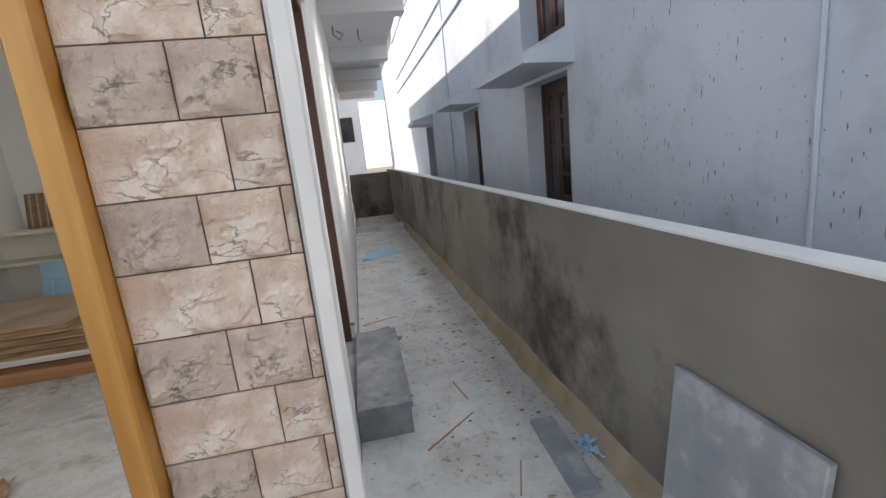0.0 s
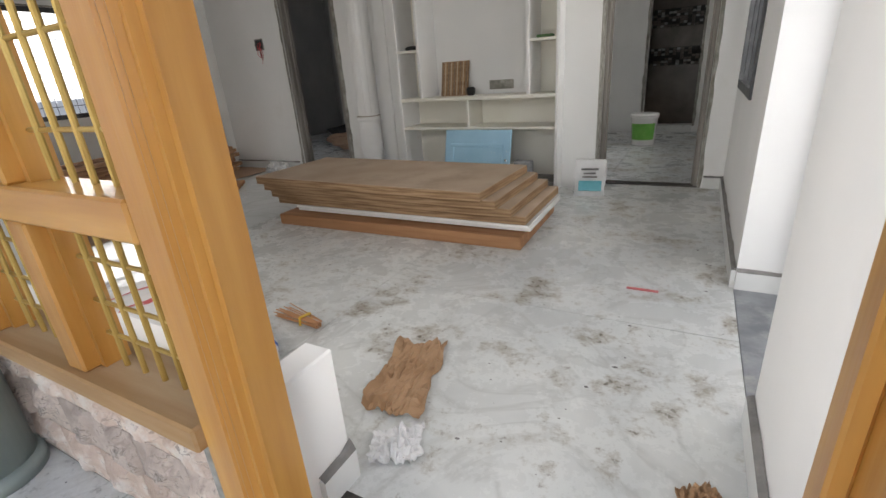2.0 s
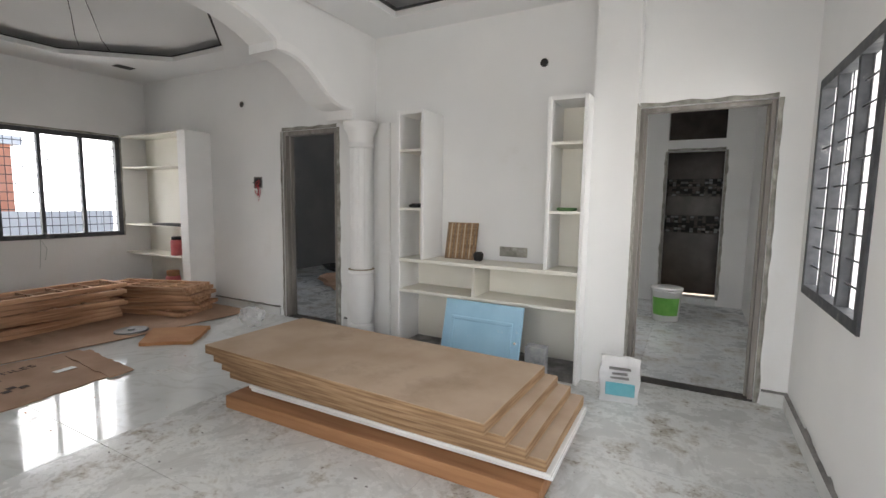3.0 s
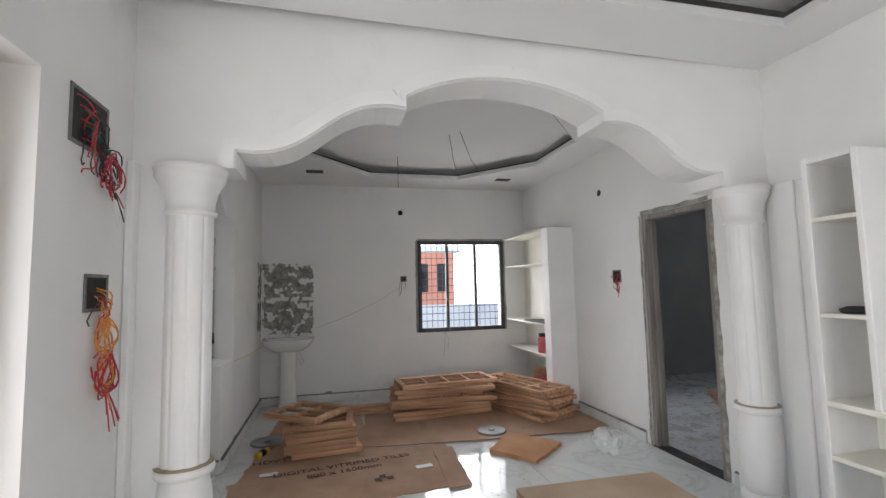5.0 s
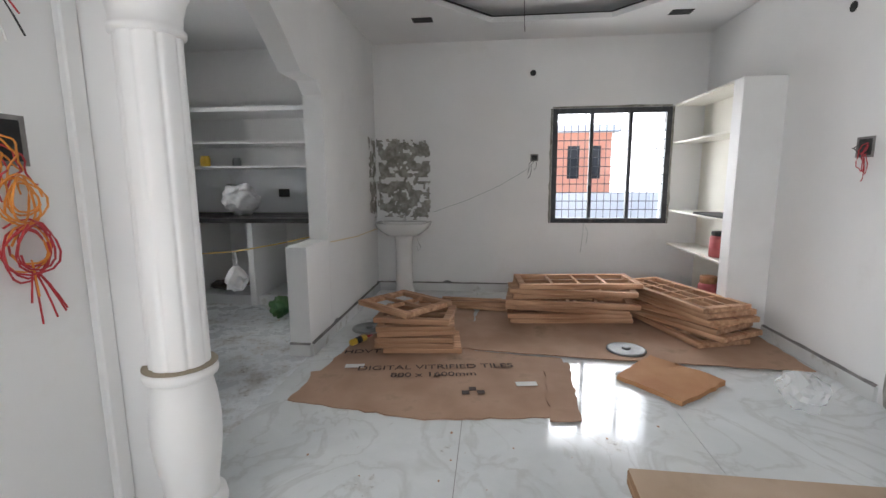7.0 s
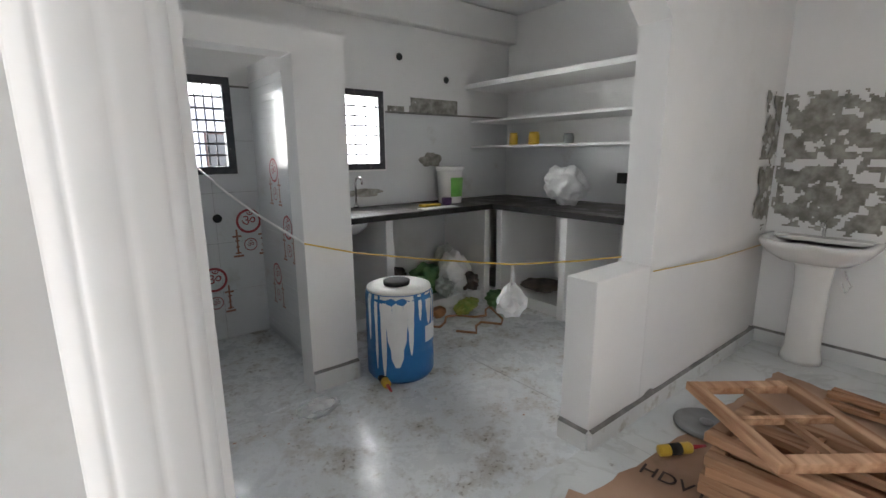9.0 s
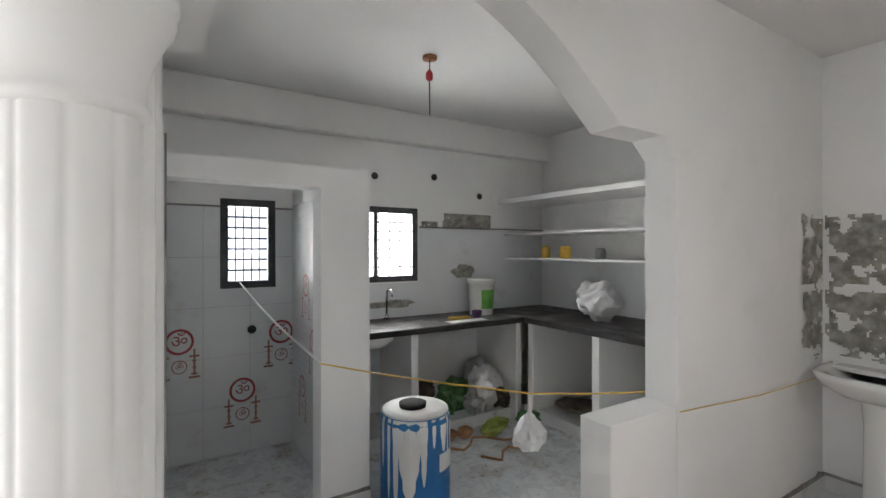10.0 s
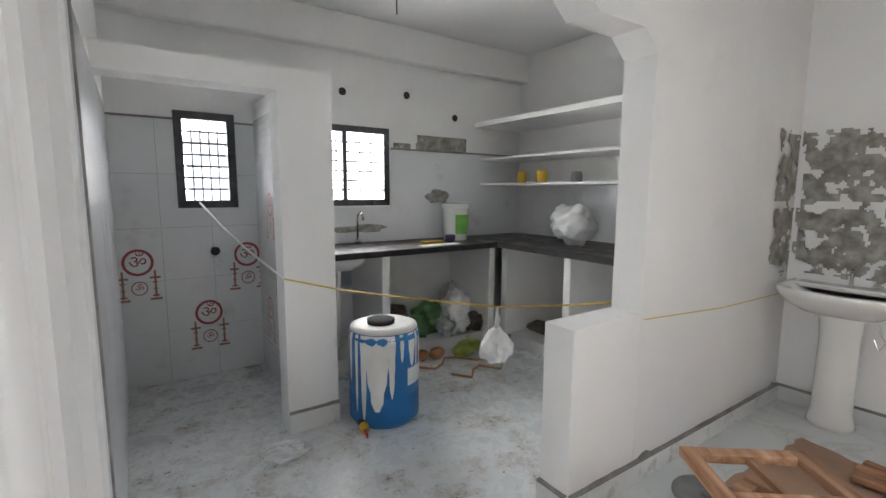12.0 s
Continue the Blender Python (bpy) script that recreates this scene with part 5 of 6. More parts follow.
wire_coil(sw, ORANGE_WIRE, -3.66, 1.20, 0.075, 2, 9, 1)
switch_recess("y", YN, -5.74, -5.60, 1.50, 1.63, -1, ((RED_WIRE, 5, 0.20, 0.03), (BLACK_WIRE, 2, 0.1, 0.02)), 6, "open switch box with a loop of red wires")
switch_recess("x", XW, 3.13, 3.22, 1.58, 1.66, 1, ((BLACK_WIRE, 3, 0.18, 0.025),), 8, "small open switch box with black wire ends")
for axis, a, u, z, s in (("x", XW, 3.14, 2.57, 1), ("y", YN, -5.92, 2.49, -1), ("y", YN, -2.24, 2.5, -1), ("y", -1.43, -5.83, 2.32, 1), ("y", -1.43, -6.48, 2.36, 1), ("y", -1.43, -7.05, 2.20, 1), ("y", -1.418, -4.75, 0.98, 1)):
    bm = lathe([(0.034, 0), (0.034, 0.004), (0.026, 0.005)], 14)
    ob = part("conduit_hole", bm, BLACK)
    ob.matrix_world = pose(a, u, z, 0, 90 * s) if axis == "x" else pose(u, a, z, -90 * s)
    tagged(ob, "round dark conduit hole in the plaster", "conduit hole", "conduit holes")
for x, y, dx in ((-5.85, 3.45, 0.12), (-5.95, 3.36, 0.05), (-6.85, 2.95, 0.01)):
    tagged(part("ceiling_wire", tube([(x, y, H + 0.128), (x, y + dx * 0.4, H), (x - 0.03, y + dx, H - 0.16), (x - 0.03, y + dx * 1.5, H - 0.24)], 0.003, 5), BLACK_WIRE), "thin black wire hanging from the ceiling recess", "wire")
tagged(part("ceiling_wire", tube([(-2.35, 3.5, H + 0.138), (-2.38, 3.52, H + 0.0), (-2.30, 3.58, H - 0.08), (-2.26, 3.53, H + 0.0), (-2.34, 3.5, H + 0.10)], 0.004, 5), BLACK_WIRE), "loop of wire hanging from the hall ceiling", "wire")
for x, y in ((-7.20, 1.98), (-7.28, 4.46)):
    tagged(part("light_cutout", boxes((x - 0.07, x + 0.07, y - 0.10, y + 0.10, H - 0.004, H - 0.001)), GAP_SHADE), "dark square lamp cut-out in the false ceiling", "lamp cut-out")
tagged(part("light_cutout", boxes((-3.40, -3.28, 4.50, 4.66, H + 0.133, H + 0.139)), BLACK), "dark square lamp cut-out in the false ceiling", "lamp cut-out")
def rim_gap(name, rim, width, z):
    """The shade in the slot round a ceiling recess, painted as a flat near-black strip."""
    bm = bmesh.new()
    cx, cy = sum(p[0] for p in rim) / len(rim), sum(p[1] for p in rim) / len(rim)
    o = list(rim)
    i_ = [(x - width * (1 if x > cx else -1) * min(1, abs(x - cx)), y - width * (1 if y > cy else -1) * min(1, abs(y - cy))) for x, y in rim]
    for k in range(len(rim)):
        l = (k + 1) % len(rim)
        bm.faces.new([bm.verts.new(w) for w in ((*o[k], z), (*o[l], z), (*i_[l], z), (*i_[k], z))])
    return structure(name, bm, GAP_SHADE, "flat strip coloured as the shade in the ceiling recess slot")


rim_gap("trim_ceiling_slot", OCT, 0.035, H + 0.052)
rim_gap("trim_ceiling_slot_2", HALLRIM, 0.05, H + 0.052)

# ---- kitchen ----
def altar():
    structure("wall_altar_column", boxes((-5.24, -4.93, -0.32, -0.15, -0.02, 2.125)), PLASTER, "white plaster column at the prayer alcove")
    structure("wall_altar_side", boxes((-5.25, -5.08, -1.43, -0.32, -0.02, 2.125)), PLASTER, "white plaster partition of the prayer alcove")
    structure("wall_altar_lintel", boxes((-4.93, -4.06, -0.32, -0.15, 2.0, 2.125)), PLASTER, "white lintel over the prayer alcove")
    base = structure("tile_panel", wall_mesh("y", -1.4295, -1.424, -5.075, -4.06, 0.0, 1.96, [(-4.935, -4.515, 1.315, 2.0)]), GREYJOINT, "bed of the pale alcove wall tiles")
    for i in range(3):
        for j in range(5):
            x0 = -5.075 + i * 0.338
            z0 = 0.0 + j * 0.392
            u0, u1, v0, v1 = x0 + 0.001, x0 + 0.337, z0 + 0.001, z0 + 0.391
            # leave the window opening free
            if u1 > -4.92 and u0 < -4.53 and v1 > 1.33:
                for a, b, c, d in ((u0, min(u1, -4.935), v0, v1), (max(u0, -4.515), u1, v0, v1), (max(u0, -4.935), min(u1, -4.515), v0, min(v1, 1.315))):
                    if b - a > 0.01 and d - c > 0.01:
                        part("tile", boxes((a, b, -1.424, -1.4185, c, d)), KTILE, base)
            else:
                part("tile", boxes((u0, u1, -1.424, -1.4185, v0, v1)), KTILE, base)
    side = structure("tile_panel_2", boxes((-5.08, -5.074, -1.418, -0.325, 0.0, 2.0)), KTILE, "pale ribbed tiles on the alcove side")
    for k in range(36):
        part("rib", boxes((-5.0739, -5.071, -1.416, -0.33, 0.02 + k * 0.055, 0.02 + k * 0.055 + 0.04)), KTILE, side)
    structure("tile_panel_3", boxes((-4.121, -4.115, -1.418, 0.85, 0.0, 2.0)), KTILE, "pale tiles on the alcove side")
    structure("trim_tile_edge", boxes((-4.128, -4.1211, 0.82, 0.85, 0.0, 2.0)), GREYJOINT, "raw dark tile edge")
    structure("trim_tile_top", boxes((-5.07, -4.93, -1.428, -1.41, 1.962, 1.975), (-4.52, -4.07, -1.428, -1.41, 1.962, 1.975)), GREYJOINT, "raw cement line over the tiles")


altar()


def motif(m, s, label):
    ob = thing("tile_motif", label, "tile motif", "printed prayer motifs", m)

    def ring(cx, cz, r0, r1, mtl):
        bm = bmesh.new()
        rows = [[bm.verts.new((cx + r * math.cos(2 * math.pi * k / 32), 0, cz + r * math.sin(2 * math.pi * k / 32))) for r in (r0, r1)] for k in range(32)]
        for k in range(32):
            a, b = rows[k], rows[(k + 1) % 32]
            bm.faces.new((a[0], b[0], b[1], a[1]))
        part("ring", bm, mtl, ob)
    ring(0, 0, 0.079 * s, 0.098 * s, MAROON)
    ring(0, -0.19 * s, 0.045 * s, 0.052 * s, MAROON)
    for cz, size in ((0.0, 0.13 * s), (-0.19 * s, 0.065 * s)):
        g = lettering("\u0950", size, Matrix(), MAROON, "", "symbol", 0.0)
        g.parent = ob
        g.matrix_basis = pose(0, 0.0, cz, 90, 0, 180)
        for key in ("label", "category"):
            if key in g:
                del g[key]
    for sx in (-0.10 * s, 0.10 * s):
        o = 0.0004
        bm = boxes((sx - 0.007, sx + 0.007, -o, o, -0.26 * s, -0.06 * s))
        for z, w, h in ((-0.115, 0.034, 0.014), (-0.15, 0.016, 0.010), (-0.20, 0.014, 0.010), (-0.25, 0.022, 0.012), (-0.275, 0.038, 0.016)):
            add(bm, boxes((sx - w * s, sx + w * s, -o * 1.5, o * 1.5, (z - h / 2) * s, (z + h / 2) * s)))
        part("lamp_print", bm, GOLD, ob)
    return ob


for x, z in ((-4.24, 0.93), (-4.98, 0.94), (-4.68, 0.50)):
    motif(pose(x, -1.4175, z), 1.0, "maroon ring and sacred sign printed over brass lamps on tile")
for y, z in ((-1.10, 0.55), (-0.80, 0.95), (-1.0, 1.35)):
    motif(pose(-5.0705, y, z, 0, 0, -90), 0.9, "maroon ring and sacred sign printed over brass lamps on tile")


def counter():
    ob = thing("worktop", "black granite L-shaped worktop with a dusty top", "worktop")
    part("slab", boxes((XW + 0.001, -5.281, -1.428, -0.77, 0.935, 0.975), bevel=0.004), GRANITE, ob)
    part("slab", boxes((XW + 0.001, -7.09, -0.7695, 1.099, 0.935, 0.975), bevel=0.004), GRANITE, ob)
    part("edge_strip", boxes((-7.09, -5.281, -0.772, -0.762, 0.925, 0.972)), BLACK, ob)
    part("edge_strip", boxes((-7.092, -7.082, -0.762, 1.099, 0.925, 0.972)), BLACK, ob)
    for x in (-5.95, -7.08):
        s = thing("counter_support", "white plaster slab upright under the worktop", "counter support", "worktop supports")
        part("panel", boxes((x, x + 0.07, -1.42, -0.79, 0.0, 0.934), bevel=0.003), PLASTER, s)
    for y in (0.02, -0.74):
        s = thing("counter_support", "white plaster slab upright under the worktop", "counter support", "worktop supports")
        part("panel", boxes((XW + 0.002, -7.12, y, y + 0.07, 0.0, 0.934), bevel=0.003), PLASTER, s)
    structure("kitchen_plinth", boxes((XW + 0.001, -5.285, -1.428, -0.86, -0.004, 0.10), (XW + 0.001, -7.18, -0.86, 1.099, -0.004, 0.10)), SKIRT, "raised pale plinth under the worktop")
    structure("splash_tiles", boxes((XW + 0.0, XW + 0.006, -1.42, 1.098, 0.98, 1.52)), KTILE, "pale glossy tiles behind the worktop")
    structure("splash_tiles_2", boxes((XW + 0.006, -6.30, -1.4295, -1.424, 0.98, 1.84), (-6.30, -5.285, -1.4295, -1.424, 0.98, 1.30)), KTILE, "pale glossy tiles behind the worktop")
    structure("trim_tile_ledge", boxes((XW + 0.01, -6.30, -1.4235, -1.395, 1.842, 1.857)), GREYJOINT, "rough cement ledge over the tiles")


counter()
for z, t, d in ((2.125, 0.05, 0.66), (1.785, 0.02, 0.58), (1.52, 0.02, 0.58)):
    s = thing("wall_shelf", "white slab shelf fixed along the kitchen wall", "shelf", "kitchen wall shelves")
    part("board", boxes((XW + 0.001, XW + d, -1.425, 1.099, z, z + t), bevel=0.003), WHITE, s)


def cement_smear(x, y, z, axis, s, seed, w, h, label="rough grey cement smear on the kitchen wall"):
    bm = bmesh.new()
    pts = []
    for k in range(22):
        a = 2 * math.pi * k / 22
        r = 1 + 0.5 * noise.noise((math.cos(a) * 1.7, math.sin(a) * 1.7, seed))
        pts.append((w * r * math.cos(a), h * r * math.sin(a)))
    c = bm.verts.new((0, 0.009 * s, 0) if axis == "y" else (0.009 * s, 0, 0))
    vs = [bm.verts.new((u, 0.001 * s, v) if axis == "y" else (0.001 * s, u, v)) for u, v in pts]
    for k in range(22):
        bm.faces.new((c, vs[k], vs[(k + 1) % 22]))
    ob = part("cement_smear", bm, CEMENT_RAW)
    ob.matrix_world = pose(x, y, z)
    return tagged(ob, label, "cement smear", "cement smears")


rough_patch("cement_smear", "y", -1.43, -7.20, -6.58, 1.858, 2.00, 31, 1, "rough grey cement strip over the tile ledge", 0.75)
rough_patch("cement_smear", "y", -1.43, -6.52, -6.33, 1.858, 1.91, 33, 1, "small rough grey cement lump over the tile ledge", 0.6)
cement_smear(-6.85, -1.424, 1.40, "y", 1, 4, 0.14, 0.08)
cement_smear(XW + 0.006, -0.55, 1.20, "x", 1, 6, 0.16, 0.08)
cement_smear(-6.0, -1.424, 1.10, "y", 1, 9, 0.25, 0.04)


def drum():
    ob = thing("plastic_drum", "blue plastic drum streaked with white paint", "drum", m=pose(-5.52, -0.06, 0))
    R, h = 0.225, 0.62
    part("body", lathe([(R * 0.92, 0), (R, 0.03), (R, 0.18), (R * 0.985, 0.19), (R * 0.985, 0.21), (R, 0.22), (R, 0.44), (R * 0.985, 0.45), (R * 0.985, 0.47), (R, 0.48), (R, h - 0.06), (R * 0.93, h - 0.015), (R * 0.75, h)], 40), DRUM_BLUE, ob, "", True)
    part("lid", lathe([(0.085, h), (0.088, h + 0.03), (0.075, h + 0.035)], 24, 0.03, 0.02), BLACK, ob, "black screw cap", True)
    rr = random.Random(5)
    part("paint_spill", lathe([(R * 0.955, h - 0.026), (R * 0.935, h - 0.010), (R * 0.76, h + 0.004), (R * 0.5, h + 0.005)], 40), PAINT_WHITE, ob, "spilt white paint", True)

    def drip(a0, wdt, z0):
        bm = bmesh.new()
        rows = []
        n = 8
        for i in range(n + 1):
            z = h - 0.03 + (z0 - h + 0.03) * i / n
            ww = wdt * (1 - 0.55 * (i / n) ** 2) * (0.85 + 0.3 * rr.random())
            if i == n:
                ww *= 0.4
            rr_ = R * 1.012 if z < h - 0.06 else R * 0.975
            rows.append([bm.verts.new((rr_ * math.cos(a), rr_ * math.sin(a), z)) for a in (a0 - ww, a0, a0 + ww)])
        for p, q in zip(rows, rows[1:]):
            for k in range(2):
                bm.faces.new((p[k], p[k + 1], q[k + 1], q[k]))
        part("paint_drip", bm, PAINT_WHITE, ob)
    for deg, w, z in ((52, 0.30, 0.12), (30, 0.10, 0.05), (75, 0.10, 0.20), (92, 0.06, 0.42), (112, 0.13, 0.38), (124, 0.05, 0.30), (138, 0.10, 0.36), (16, 0.06, 0.10), (0, 0.07, 0.28)):
        drip(radians(deg), w, z)
    bm = bmesh.new()
    rows = [[bm.verts.new((R * 1.014 * math.cos(radians(a)), R * 1.014 * math.sin(radians(a)), z)) for z in (0.26, 0.37)] for a in range(102, 148, 5)]
    for p, q in zip(rows, rows[1:]):
        bm.faces.new((p[0], q[0], q[1], p[1]))
    lb = part("label", bm, PAINT_WHITE, ob, "white paper label")


drum()
bucket(-6.88, -1.17, 0.976, 0.135, 0.36, "white paint bucket with green and purple print on the worktop", GREEN, PURPLE, 205)
for y, r in ((-0.91, 0.045), (-0.64, 0.055)):
    jar(XW + 0.45, y, 1.541, r, 0.12, YELLOW, YELLOW, "small yellow paint tin on the kitchen shelf", "paint_tin", "tin")
jar(XW + 0.30, -0.34, 1.541, 0.05, 0.10, STEEL, STEEL, "small steel pot on the kitchen shelf", "pot", "pot")
sack(-7.52, -0.24, 0.976, 0.17, 0.20, 0.17, 11, "crumpled white plastic bag on the worktop", None)
tagged(part("socket_recess", boxes((XW + 0.006, XW + 0.012, 0.02, 0.16, 1.17, 1.27)), BLACK), "dark open socket box in the tiles", "socket")
tagged(part("yellow_scraper", boxes((-6.62, -6.40, -1.05, -0.98, 0.976, 1.0), bevel=0.008), YELLOW), "yellow tool lying on the worktop", "tool")
tagged(part("dark_cup", lathe([(0.03, 0.976), (0.045, 0.98), (0.05, 1.04), (0.045, 1.045)], 16, -6.70, -1.0), PURPLE, smooth=True), "small dark cup on the worktop", "cup")
tagged(part("paper_scrap", boxes((-6.70, -6.30, -0.93, -0.82, 0.976, 0.979)), PAINT_WHITE), "white paper strip on the worktop", "paper")


def kitchen_tap():
    ob = thing("kitchen_tap", "tall curved chrome kitchen tap under the window", "tap", m=pose(-5.92, -1.36, 0.976))
    part("spout", tube([(0, 0, 0), (0, 0, 0.22), (0, 0.02, 0.27), (0, 0.07, 0.285), (0, 0.12, 0.26), (0, 0.125, 0.22)], 0.010, 10), CHROME, ob, "", True)
    part("base", lathe([(0.025, 0), (0.025, 0.02), (0.014, 0.04)], 16), CHROME, ob, "", True)


kitchen_tap()
sk = thing("sink", "pale sink bowl hanging under the worktop", "sink")
part("bowl", lathe([(0.05, 0.80), (0.16, 0.82), (0.22, 0.87), (0.24, 0.934)], 24, -5.60, -1.05), CERAMIC, sk, "", True)
part("waste_pipe", tube([(-5.60, -1.05, 0.80), (-5.60, -1.05, 0.45), (-5.62, -1.15, 0.12)], 0.025, 10), CERAMIC, sk, "", True)

# rubbish under the worktop and on the floor
GREYBAG = mat("grey_clear_bag", (0.34, 0.36, 0.35), (0.50, 0.52, 0.50), 9, 0.4, bump=0.3, bump_scale=20)
# clutter coloured near-black so that the shade under the worktop looks deeper
SHADE_BAG = mat("shade_dark_rubbish", (0.04, 0.035, 0.03), (0.13, 0.10, 0.075), 10, 0.8, bump=0.3)
for k, (x, y, sx, sy, sz, mtl, what) in enumerate((
        (-6.20, -1.22, 0.14, 0.12, 0.13, SHADE_BAG, "dusty sack under the worktop, coloured dark for the shade"),
        (-6.36, -1.02, 0.12, 0.09, 0.10, DARKGREEN, "green net bag under the worktop"),
        (-6.86, -1.22, 0.14, 0.12, 0.20, GREYBAG, "grey translucent bag of rubbish under the worktop"),
        (-6.60, -0.93, 0.12, 0.08, 0.09, GREYBAG, "crumpled grey plastic bag under the worktop"),
        (-6.93, -0.93, 0.10, 0.08, 0.09, SHADE_BAG, "lump of rubbish under the worktop, coloured dark for the shade"),
        (-7.45, -0.40, 0.20, 0.16, 0.05, SHADE_BAG, "low dark heap added for the shade under the worktop"))):
    sack(x, y, 0.10, sx, sy, sz, 61 + k, what, None, 25 * k, "sack", mtl)
sack(-6.55, -1.12, 0.10, 0.18, 0.15, 0.14, 21, "dark green sack under the worktop", None, 10, "sack", DARKGREEN)
sack(-6.75, -0.98, 0.10, 0.17, 0.13, 0.19, 22, "pale plastic bag of rubbish under the worktop", None, 30)
sack(-6.98, -1.15, 0.10, 0.15, 0.15, 0.15, 23, "greyish crumpled bag under the worktop", None, 50, "sack", SKIRT)
sack(-6.62, -0.62, 0.0, 0.17, 0.08, 0.06, 24, "green and yellow packet on the kitchen floor", None, 20, "packet", mat("lime_packet", (0.20, 0.30, 0.05), (0.45, 0.42, 0.10), 12, 0.5))
sack(-6.95, -0.55, 0.0, 0.10, 0.10, 0.08, 25, "dark green net bag on the kitchen floor", None, 20, "sack", DARKGREEN)
sack(-6.75, 0.55, 0.0, 0.14, 0.11, 0.09, 26, "dark green net bag by the low wall", None, 20, "sack", DARKGREEN)
pts = [(-6.1 - 0.10 * k, -0.60 + 0.10 * math.sin(k * 1.4) + 0.012 * k, 0.008) for k in range(9)] + [(-6.75 + 0.10 * k, -0.28 + 0.09 * math.sin(k * 2.0), 0.009) for k in range(6)]
tagged(part("old_rope", tube(pts, 0.010, 6), REDWOOD, smooth=True), "old brown rope lying on the kitchen floor", "rope")
for k, (x, y) in enumerate(((-6.35, -0.70), (-6.20, -0.72))):
    tagged(part("floor_debris", blob(30 + k, 0.08, 0.06, 0.05, 0.4, 2), REDWOOD), "dark lump of rubbish on the kitchen floor", "debris").matrix_world = pose(x, y, 0)


def tube_bottle(x, y, turn, label):
    ob = thing("sealant_tube", label, "tube", "yellow sealant tubes", pose(x, y, 0.03, 0, 0, turn))
    m = pose(0, 0, 0, 0, 90)
    for name, prof, mtl in (("body", [(0.026, 0), (0.028, 0.004), (0.028, 0.16), (0.022, 0.17)], YELLOW), ("band", [(0.0288, 0.05), (0.0288, 0.11)], BLACK), ("nozzle", [(0.012, 0.17), (0.006, 0.25)], RED_WIRE)):
        part(name, lathe(prof, 16), mtl, ob, "", True).matrix_basis = m


tube_bottle(-5.34, -0.04, 75, "yellow and black sealant tube on the floor")
tube_bottle(-5.98, 1.52, 150, "yellow and red sealant tube on the floor")
ob = part("plastic_sheet", blob(33, 0.12, 0.08, 0.035, 0.35, 3, 4.0), CLEAR)
ob.matrix_world = pose(-4.85, 0.10, 0.0)
tagged(ob, "crumpled clear plastic scrap on the kitchen floor", "plastic")


def line():
    ob = thing("rope_line", "thin yellow rope strung across the kitchen", "rope")
    a, b, c = Vector((-4.66, -1.40, 1.36)), Vector((-4.925, -0.140, 0.95)), Vector((-5.25, -0.140, 0.85))
    part("white_ribbon", tube([a, a.lerp(b, 0.3) - Vector((0, 0, 0.03)), a.lerp(b, 0.6) - Vector((0, 0, 0.03)), b], 0.007, 6), PAINT_WHITE, ob, "white cloth ribbon")
    part("rope", tube([b, c, (-5.55, 0.19, 0.822), (-5.90, 0.60, 0.808), (-6.12, 0.88, 0.845), (-6.28, 1.095, 0.885)], 0.0048, 6), YELLOW, ob)
    part("rope", tube([(-6.24, 1.285, 0.845), (-7.0, 1.30, 0.80), (-7.9, 1.33, 0.80)], 0.003, 5), YELLOW, ob)


line()
ob = thing("carrier_bag", "small white carrier bag hanging from the rope", "bag", m=pose(-5.90, 0.60, 0.47))
bm = blob(41, 0.10, 0.09, 0.11, 0.3, 3, 2.5, False)
for v in bm.verts:
    k = max(0, v.co.z - 0.12) / 0.12
    v.co.x *= 1 - 0.75 * min(1, k)
    v.co.y *= 1 - 0.75 * min(1, k)
part("bag", bm, BAG_WHITE, ob)
part("handles", tube([(0, 0, 0.20), (0.01, 0.01, 0.27), (0, 0.0, 0.335), (-0.015, 0, 0.27), (0, 0, 0.20)], 0.010, 6), BAG_WHITE, ob)
lp = thing("lamp_holder", "bare lamp wire hanging from the kitchen ceiling", "lamp holder")
part("rose", lathe([(0.05, H - 0.02), (0.05, H - 0.001)], 16, -5.67, -0.13), REDWOOD, lp, "", True)
part("wire", tube([(-5.67, -0.13, H - 0.02), (-5.66, -0.12, H - 0.15), (-5.67, -0.13, H - 0.40)], 0.004, 5), BLACK_WIRE, lp)
part("holder", lathe([(0.015, H - 0.17), (0.024, H - 0.16), (0.024, H - 0.12), (0.012, H - 0.10)], 12, -5.66, -0.12), RED_WIRE, lp, "", True)

# back room odds and ends
tagged(part("rolled_carton", blob(51, 0.32, 0.20, 0.16, 0.3, 3, 2.2), CARD), "crumpled brown carton on the back room floor", "carton").matrix_world = pose(-4.85, 6.1, 0)
tagged(part("rolled_carton", blob(52, 0.40, 0.16, 0.13, 0.3, 3, 2.2), CARD), "crumpled brown carton on the back room floor", "carton").matrix_world = pose(-5.75, 6.6, 0)
tagged(part("debris_heap", blob(53, 0.7, 0.3, 0.14, 0.4, 3, 4), BLACK), "dark heap of rubbish by the back room wall", "debris").matrix_world = pose(-6.2, 7.6, 0)
for y0 in (1.05, 1.65):
    b = structure("mosaic_band", boxes((-1.8, -0.4, 9.894, 9.899, y0 - 0.14, y0 + 0.14)), BLACK, "dark mosaic band on the bathroom wall")
    rr = random.Random(int(y0 * 100))
    for i in range(24):
        for j in range(7):
            if rr.random() < 0.62:
                part("tile", boxes((-1.79 + i * 0.058, -1.79 + i * 0.058 + 0.052, 9.888, 9.894, y0 - 0.135 + j * 0.039, y0 - 0.135 + j * 0.039 + 0.034)), GREYSTONE if rr.random() < 0.35 else BATHTILE, b)

